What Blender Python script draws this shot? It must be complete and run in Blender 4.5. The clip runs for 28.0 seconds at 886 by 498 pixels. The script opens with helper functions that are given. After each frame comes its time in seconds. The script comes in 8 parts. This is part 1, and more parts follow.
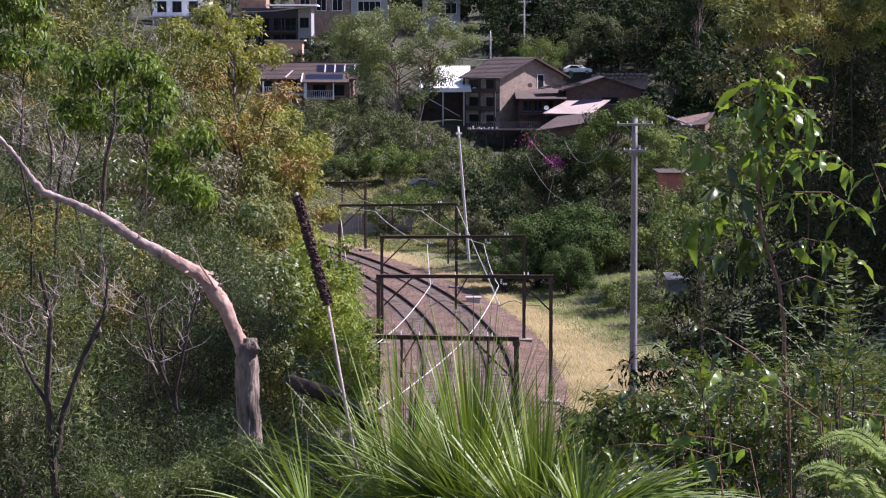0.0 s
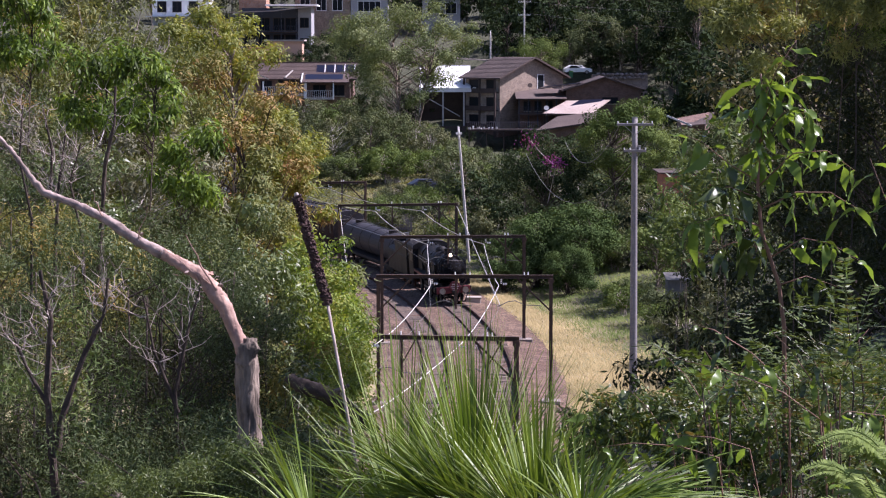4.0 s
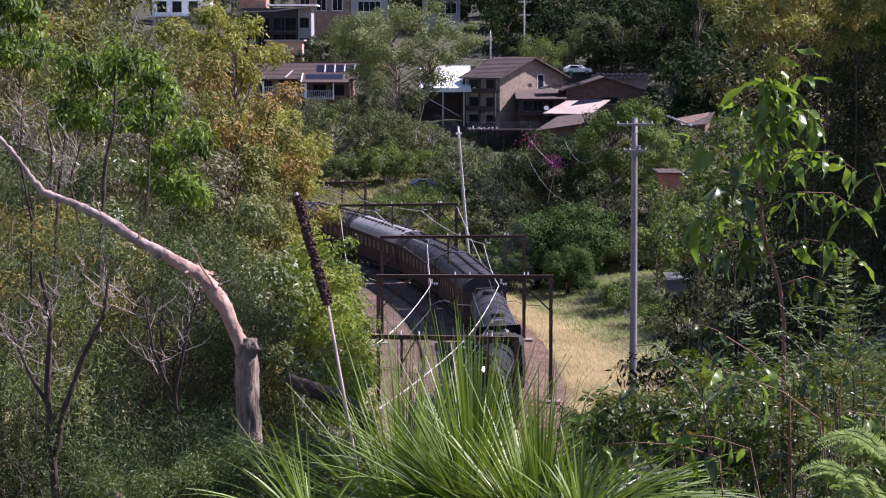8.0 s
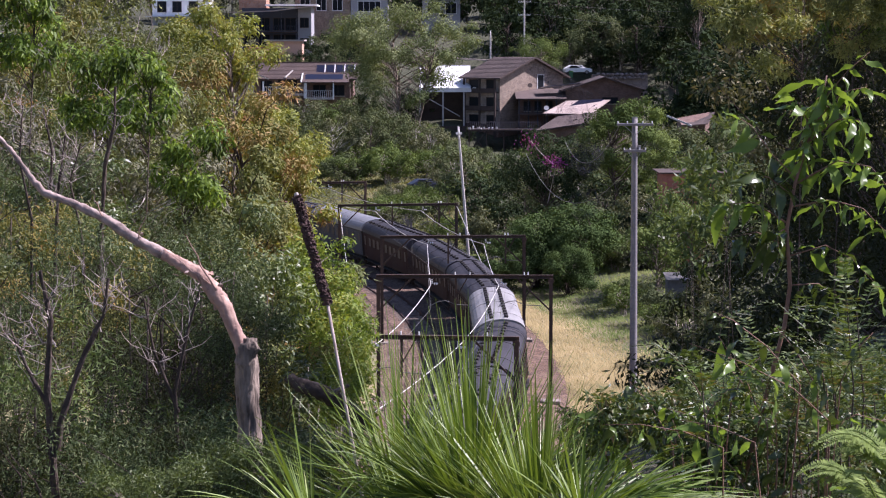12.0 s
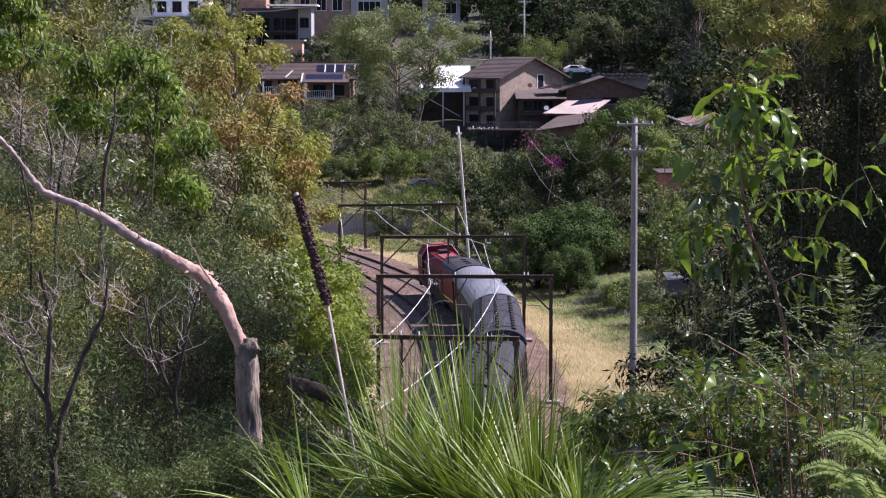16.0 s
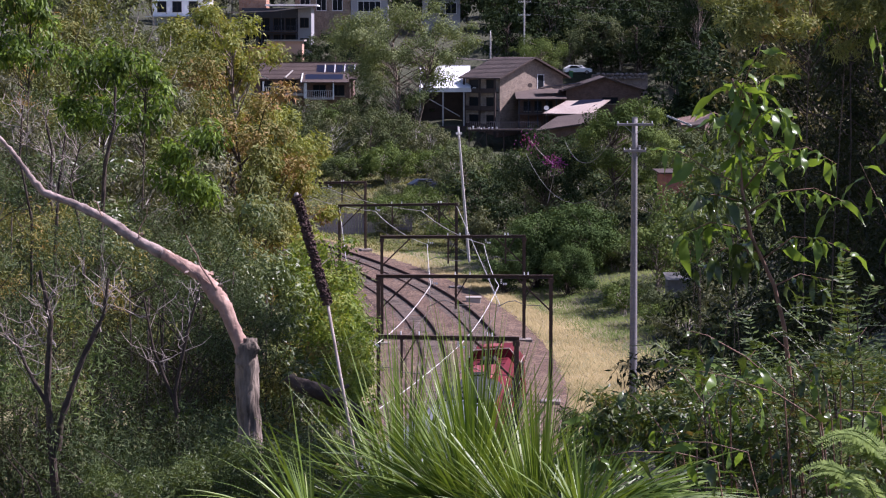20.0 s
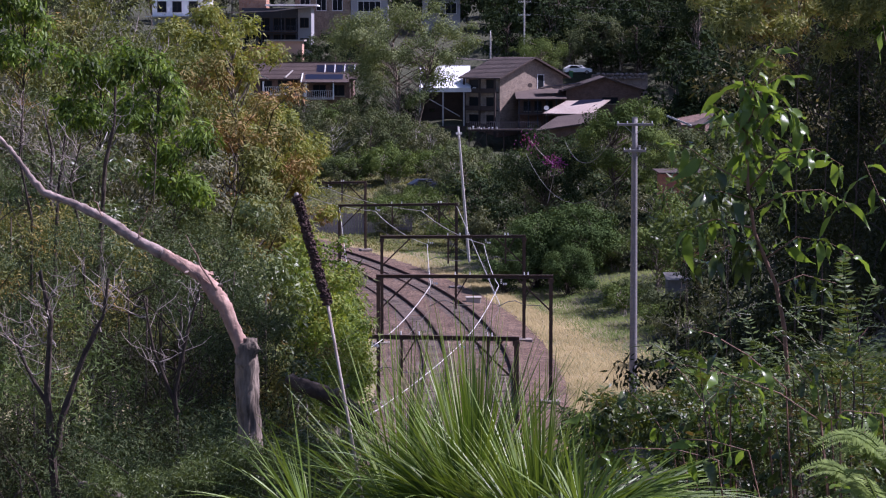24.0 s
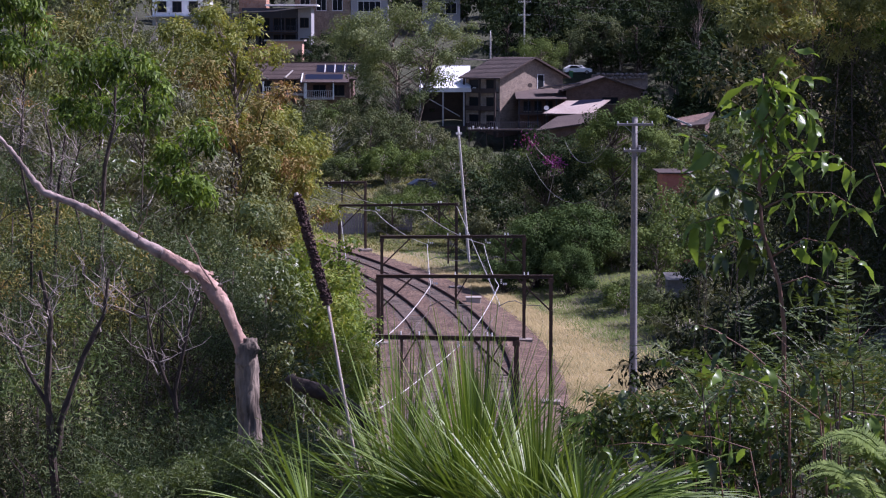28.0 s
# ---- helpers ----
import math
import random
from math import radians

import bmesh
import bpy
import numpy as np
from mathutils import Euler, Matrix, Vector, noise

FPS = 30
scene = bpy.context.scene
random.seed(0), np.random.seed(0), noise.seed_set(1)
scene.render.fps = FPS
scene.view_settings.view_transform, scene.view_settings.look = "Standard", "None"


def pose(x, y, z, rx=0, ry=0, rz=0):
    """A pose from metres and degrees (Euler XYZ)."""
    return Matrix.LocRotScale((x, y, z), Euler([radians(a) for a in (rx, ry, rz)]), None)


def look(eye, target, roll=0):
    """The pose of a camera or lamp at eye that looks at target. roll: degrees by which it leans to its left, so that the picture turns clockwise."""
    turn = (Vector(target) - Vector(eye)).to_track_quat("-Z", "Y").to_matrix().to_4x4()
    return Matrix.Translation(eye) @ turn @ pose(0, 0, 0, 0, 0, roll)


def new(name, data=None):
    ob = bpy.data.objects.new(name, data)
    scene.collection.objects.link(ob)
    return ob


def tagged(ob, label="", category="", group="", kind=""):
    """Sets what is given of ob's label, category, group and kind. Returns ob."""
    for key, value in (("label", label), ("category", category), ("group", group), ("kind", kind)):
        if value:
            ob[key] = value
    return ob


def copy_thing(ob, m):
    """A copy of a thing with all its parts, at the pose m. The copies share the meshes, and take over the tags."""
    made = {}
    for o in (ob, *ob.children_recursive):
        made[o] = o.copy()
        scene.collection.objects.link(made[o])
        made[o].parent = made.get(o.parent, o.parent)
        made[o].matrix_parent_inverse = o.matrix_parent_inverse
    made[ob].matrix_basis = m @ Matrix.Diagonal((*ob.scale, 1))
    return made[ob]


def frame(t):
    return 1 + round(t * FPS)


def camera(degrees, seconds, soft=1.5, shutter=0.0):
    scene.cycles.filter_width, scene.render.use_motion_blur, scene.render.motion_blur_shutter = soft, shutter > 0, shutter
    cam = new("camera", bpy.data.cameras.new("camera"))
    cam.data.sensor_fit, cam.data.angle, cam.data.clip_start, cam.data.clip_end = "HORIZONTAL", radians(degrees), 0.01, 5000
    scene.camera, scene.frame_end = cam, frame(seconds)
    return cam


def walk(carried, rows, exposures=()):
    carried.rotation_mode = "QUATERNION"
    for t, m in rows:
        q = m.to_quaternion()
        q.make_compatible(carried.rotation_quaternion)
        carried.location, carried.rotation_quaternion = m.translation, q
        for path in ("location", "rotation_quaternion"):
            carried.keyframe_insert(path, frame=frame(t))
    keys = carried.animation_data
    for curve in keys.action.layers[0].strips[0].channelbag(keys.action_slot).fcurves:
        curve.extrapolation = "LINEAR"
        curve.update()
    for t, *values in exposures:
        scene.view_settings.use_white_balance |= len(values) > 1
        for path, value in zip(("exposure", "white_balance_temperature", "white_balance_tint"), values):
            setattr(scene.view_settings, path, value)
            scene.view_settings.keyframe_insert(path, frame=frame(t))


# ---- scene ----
# a telephoto view down a valley: the camera stands still on a hillside above a double-track curve
EYE = (0.0, 0.0, 19.94)
CAM = pose(*EYE, 90 - 4.706, 0, 0)
cam = camera(19.77, 28.0, soft=1.15)
walk(cam, [(0.0, CAM), (28.0, CAM)], exposures=[(0.0, 1.03, 5860, 32), (17.0, 1.03, 5860, 32), (19.0, 0.97, 5820, 32), (21.0, 0.70, 5740, 33), (23.5, 0.61, 5560, 36), (28.0, 0.62, 5500, 37)])

# ---- light ----
SUN_DIR = Vector((0.64, 0.13, 0.757)).normalized()
world = bpy.data.worlds.new("sky")
scene.world = world
world.use_nodes = True
wn = world.node_tree
sky = wn.nodes.new("ShaderNodeTexSky")
sky.sky_type = "NISHITA"
sky.sun_disc = False
sky.sun_elevation = math.asin(SUN_DIR.z)
sky.sun_rotation = math.atan2(SUN_DIR.x, SUN_DIR.y)
wn.nodes["Background"].inputs["Strength"].default_value = 0.069
wn.links.new(sky.outputs[0], wn.nodes["Background"].inputs["Color"])
sun_data = bpy.data.lights.new("sun", "SUN")
sun_data.energy, sun_data.angle, sun_data.color = 5.0, radians(0.55), (1.0, 0.945, 0.87)
sun_lamp = new("sun", sun_data)
sun_lamp.matrix_world = look(SUN_DIR * 200, (0, 0, 0))


# ---- materials ----
def base_mat(name, rough=0.8, metal=0.0):
    m = bpy.data.materials.new(name)
    m.use_nodes = True
    b = m.node_tree.nodes["Principled BSDF"]
    b.inputs["Roughness"].default_value = rough
    b.inputs["Metallic"].default_value = metal
    return m, m.node_tree, b


def ramp(nt, stops):
    r = nt.nodes.new("ShaderNodeValToRGB")
    e = r.color_ramp.elements
    while len(e) < len(stops):
        e.new(0.5)
    for k, (p, c) in enumerate(stops):
        e[k].position = p
        e[k].color = (*c, 1)
    return r


def noise_node(nt, scale, detail=4.0, rough=0.55, coord="Object", stretch=1.0):
    tc = nt.nodes.new("ShaderNodeTexCoord")
    n = nt.nodes.new("ShaderNodeTexNoise")
    n.inputs["Scale"].default_value = scale
    n.inputs["Detail"].default_value = detail
    n.inputs["Roughness"].default_value = rough
    if stretch == 1.0:
        nt.links.new(tc.outputs[coord], n.inputs["Vector"])
    else:
        mp = nt.nodes.new("ShaderNodeMapping")
        mp.inputs["Scale"].default_value = (1, 1, stretch)
        nt.links.new(tc.outputs[coord], mp.inputs["Vector"])
        nt.links.new(mp.outputs[0], n.inputs["Vector"])
    return n


def worn(name, c1, c2, rough=0.8, metal=0.0, fine=12.0, coarse=0.8, bump=0.3, spec=0.4, stretch=1.0):
    """A surface with grain and stains: two colours mixed at two scales, and fine relief."""
    m, nt, b = base_mat(name, rough, metal)
    b.inputs["Specular IOR Level"].default_value = spec
    n1, n2 = noise_node(nt, fine, 6, stretch=stretch), noise_node(nt, coarse, 3)
    mix = nt.nodes.new("ShaderNodeMath")
    mix.operation = "MULTIPLY_ADD"
    mix.inputs[1].default_value = 0.5
    nt.links.new(n1.outputs[0], mix.inputs[0])
    half = nt.nodes.new("ShaderNodeMath")
    half.operation = "MULTIPLY"
    half.inputs[1].default_value = 0.5
    nt.links.new(n2.outputs[0], half.inputs[0])
    nt.links.new(half.outputs[0], mix.inputs[2])
    r = ramp(nt, [(0.36, c1), (0.64, c2)])
    nt.links.new(mix.outputs[0], r.inputs[0])
    nt.links.new(r.outputs[0], b.inputs["Base Color"])
    rr = nt.nodes.new("ShaderNodeMapRange")
    rr.inputs["To Min"].default_value = max(0.0, rough - 0.15)
    rr.inputs["To Max"].default_value = min(1.0, rough + 0.15)
    nt.links.new(n2.outputs[0], rr.inputs[0])
    nt.links.new(rr.outputs[0], b.inputs["Roughness"])
    if bump:
        bp = nt.nodes.new("ShaderNodeBump")
        bp.inputs["Strength"].default_value = bump
        bp.inputs["Distance"].default_value = 0.03
        nt.links.new(n1.outputs[0], bp.inputs["Height"])
        nt.links.new(bp.outputs[0], b.inputs["Normal"])
    return m


def leafy(name, cols, patch=0.6, rough=0.6, glow=0.24, spec=0.3, vary=0.45):
    """Foliage: colour varies leaf by leaf and patch by patch, and light passes through."""
    m, nt, b = base_mat(name, rough)
    b.inputs["Specular IOR Level"].default_value = spec
    g = nt.nodes.new("ShaderNodeNewGeometry")
    n = noise_node(nt, patch, 2)
    add = nt.nodes.new("ShaderNodeMath")
    add.operation = "MULTIPLY_ADD"
    add.inputs[1].default_value = vary
    nt.links.new(g.outputs["Random Per Island"], add.inputs[0])
    sub = nt.nodes.new("ShaderNodeMapRange")
    sub.inputs["From Min"].default_value = 0.3
    sub.inputs["From Max"].default_value = 0.7
    sub.inputs["To Max"].default_value = 1.0 - vary
    nt.links.new(n.outputs[0], sub.inputs[0])
    nt.links.new(sub.outputs[0], add.inputs[2])
    k = len(cols)
    r = ramp(nt, [((i + 0.5) / k, c) for i, c in enumerate(cols)])
    nt.links.new(add.outputs[0], r.inputs[0])
    nt.links.new(r.outputs[0], b.inputs["Base Color"])
    tr = nt.nodes.new("ShaderNodeBsdfTranslucent")
    br = nt.nodes.new("ShaderNodeMixRGB")
    br.blend_type = "MULTIPLY"
    br.inputs[0].default_value = 1.0
    br.inputs[2].default_value = (1.05, 1.0, 0.4, 1)
    nt.links.new(r.outputs[0], br.inputs[1])
    nt.links.new(br.outputs[0], tr.inputs["Color"])
    mx = nt.nodes.new("ShaderNodeMixShader")
    mx.inputs[0].default_value = glow
    nt.links.new(b.outputs[0], mx.inputs[1])
    nt.links.new(tr.outputs[0], mx.inputs[2])
    nt.links.new(mx.outputs[0], nt.nodes["Material Output"].inputs["Surface"])
    return m


def ground_mat():
    """Dry and green grass along the railway; leaf litter and soil under the bush, darkened for tree shade."""
    m, nt, b = base_mat("ground", 0.95)
    n1, n2, n3 = noise_node(nt, 0.11, 4), noise_node(nt, 1.3, 5), noise_node(nt, 14, 4)
    r1 = ramp(nt, [(0.36, (0.12, 0.15, 0.05)), (0.5, (0.27, 0.22, 0.10)), (0.62, (0.38, 0.30, 0.15))])
    r2 = ramp(nt, [(0.35, (0.17, 0.14, 0.07)), (0.6, (0.35, 0.29, 0.15))])
    # the litter tone also holds the shade under the trees
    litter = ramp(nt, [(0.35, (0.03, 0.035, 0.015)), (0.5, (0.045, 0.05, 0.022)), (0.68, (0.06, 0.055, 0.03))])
    nt.links.new(n1.outputs[0], r1.inputs[0])
    nt.links.new(n2.outputs[0], r2.inputs[0])
    nt.links.new(n2.outputs[0], litter.inputs[0])
    mx = nt.nodes.new("ShaderNodeMixRGB")
    mx.inputs[0].default_value = 0.4
    nt.links.new(r1.outputs[0], mx.inputs[1])
    nt.links.new(r2.outputs[0], mx.inputs[2])
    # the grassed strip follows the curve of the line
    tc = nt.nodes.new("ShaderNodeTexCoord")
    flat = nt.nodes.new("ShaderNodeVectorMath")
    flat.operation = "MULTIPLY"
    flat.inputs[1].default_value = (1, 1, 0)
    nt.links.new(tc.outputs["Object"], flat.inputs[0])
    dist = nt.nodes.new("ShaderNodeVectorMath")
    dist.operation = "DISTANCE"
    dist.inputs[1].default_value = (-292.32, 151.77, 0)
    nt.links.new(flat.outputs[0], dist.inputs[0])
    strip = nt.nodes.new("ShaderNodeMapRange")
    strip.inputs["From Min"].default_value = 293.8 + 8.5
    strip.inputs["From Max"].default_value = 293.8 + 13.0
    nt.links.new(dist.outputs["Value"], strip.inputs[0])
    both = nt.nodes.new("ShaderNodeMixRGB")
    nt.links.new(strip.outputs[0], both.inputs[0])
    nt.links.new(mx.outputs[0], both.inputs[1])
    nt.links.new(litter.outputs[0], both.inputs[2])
    nt.links.new(both.outputs[0], b.inputs["Base Color"])
    bp = nt.nodes.new("ShaderNodeBump")
    bp.inputs["Distance"].default_value = 0.1
    nt.links.new(n3.outputs[0], bp.inputs["Height"])
    nt.links.new(bp.outputs[0], b.inputs["Normal"])
    return m


def glass_mat(name, col):
    m, nt, b = base_mat(name, 0.3)
    b.inputs["Base Color"].default_value = (*col, 1)
    b.inputs["Specular IOR Level"].default_value = 0.04
    return m


def glow_mat(name, col, strength):
    m, nt, b = base_mat(name, 0.3)
    b.inputs["Emission Color"].default_value = (*col, 1)
    b.inputs["Emission Strength"].default_value = strength
    return m


def ballast_mat():
    """Broken stone, pinkish on the shoulders, browned by brake dust along each rail."""
    m, nt, b = base_mat("ballast", 0.95)
    tc = nt.nodes.new("ShaderNodeTexCoord")
    v = nt.nodes.new("ShaderNodeTexVoronoi")
    v.inputs["Scale"].default_value = 7
    nt.links.new(tc.outputs["Object"], v.inputs["Vector"])
    n = noise_node(nt, 0.35, 4)
    r = ramp(nt, [(0.0, (0.04, 0.027, 0.018)), (0.5, (0.135, 0.091, 0.061)), (1.0, (0.29, 0.203, 0.142))])
    r2 = ramp(nt, [(0.35, (0.62, 0.52, 0.48)), (0.65, (1.0, 0.93, 0.90))])
    nt.links.new(v.outputs["Color"], r.inputs[0])
    nt.links.new(n.outputs[0], r2.inputs[0])
    mx = nt.nodes.new("ShaderNodeMixRGB")
    mx.blend_type = "MULTIPLY"
    mx.inputs[0].default_value = 1
    nt.links.new(r.outputs[0], mx.inputs[1])
    nt.links.new(r2.outputs[0], mx.inputs[2])
    flat = nt.nodes.new("ShaderNodeVectorMath")
    flat.operation = "MULTIPLY"
    flat.inputs[1].default_value = (1, 1, 0)
    nt.links.new(tc.outputs["Object"], flat.inputs[0])
    dist = nt.nodes.new("ShaderNodeVectorMath")
    dist.operation = "DISTANCE"
    dist.inputs[1].default_value = (-292.32, 151.77, 0)
    nt.links.new(flat.outputs[0], dist.inputs[0])
    last = mx.outputs[0]
    for c in (-1.9275, 1.9275):
        off = nt.nodes.new("ShaderNodeMath")
        off.operation = "SUBTRACT"
        off.inputs[1].default_value = 293.83 + c
        nt.links.new(dist.outputs["Value"], off.inputs[0])
        ab = nt.nodes.new("ShaderNodeMath")
        ab.operation = "ABSOLUTE"
        nt.links.new(off.outputs[0], ab.inputs[0])
        band = ramp(nt, [(0.0, (0.74, 0.68, 0.63)), (0.40, (0.62, 0.54, 0.49)), (0.46, (0.27, 0.19, 0.15)), (0.62, (0.25, 0.175, 0.14)), (0.72, (0.66, 0.60, 0.56)), (0.9, (1, 1, 1))])
        mr = nt.nodes.new("ShaderNodeMapRange")
        mr.inputs["From Max"].default_value = 1.4
        nt.links.new(ab.outputs[0], mr.inputs[0])
        nt.links.new(mr.outputs[0], band.inputs[0])
        mul = nt.nodes.new("ShaderNodeMixRGB")
        mul.blend_type = "MULTIPLY"
        mul.inputs[0].default_value = 1
        nt.links.new(last, mul.inputs[1])
        nt.links.new(band.outputs[0], mul.inputs[2])
        last = mul.outputs[0]
    nt.links.new(last, b.inputs["Base Color"])
    bp = nt.nodes.new("ShaderNodeBump")
    bp.inputs["Distance"].default_value = 0.08
    nt.links.new(v.outputs["Distance"], bp.inputs["Height"])
    nt.links.new(bp.outputs[0], b.inputs["Normal"])
    return m


def brick_mat(name, c1, c2, mortar):
    m, nt, b = base_mat(name, 0.9)
    tc = nt.nodes.new("ShaderNodeTexCoord")
    mp = nt.nodes.new("ShaderNodeMapping")
    mp.inputs["Rotation"].default_value = (radians(90), 0, 0)
    t = nt.nodes.new("ShaderNodeTexBrick")
    t.inputs["Scale"].default_value = 1.0
    t.inputs["Brick Width"].default_value = 0.24
    t.inputs["Row Height"].default_value = 0.086
    t.inputs["Mortar Size"].default_value = 0.006
    t.inputs["Color1"].default_value = (*c1, 1)
    t.inputs["Color2"].default_value = (*c2, 1)
    t.inputs["Mortar"].default_value = (*mortar, 1)
    nt.links.new(tc.outputs["Object"], mp.inputs["Vector"])
    nt.links.new(mp.outputs[0], t.inputs["Vector"])
    n = noise_node(nt, 1.1, 5)
    r = ramp(nt, [(0.35, (0.72, 0.70, 0.68)), (0.65, (1.05, 1.03, 1.0))])
    nt.links.new(n.outputs[0], r.inputs[0])
    mx = nt.nodes.new("ShaderNodeMixRGB")
    mx.blend_type = "MULTIPLY"
    mx.inputs[0].default_value = 1
    nt.links.new(t.outputs[0], mx.inputs[1])
    nt.links.new(r.outputs[0], mx.inputs[2])
    nt.links.new(mx.outputs[0], b.inputs["Base Color"])
    return m


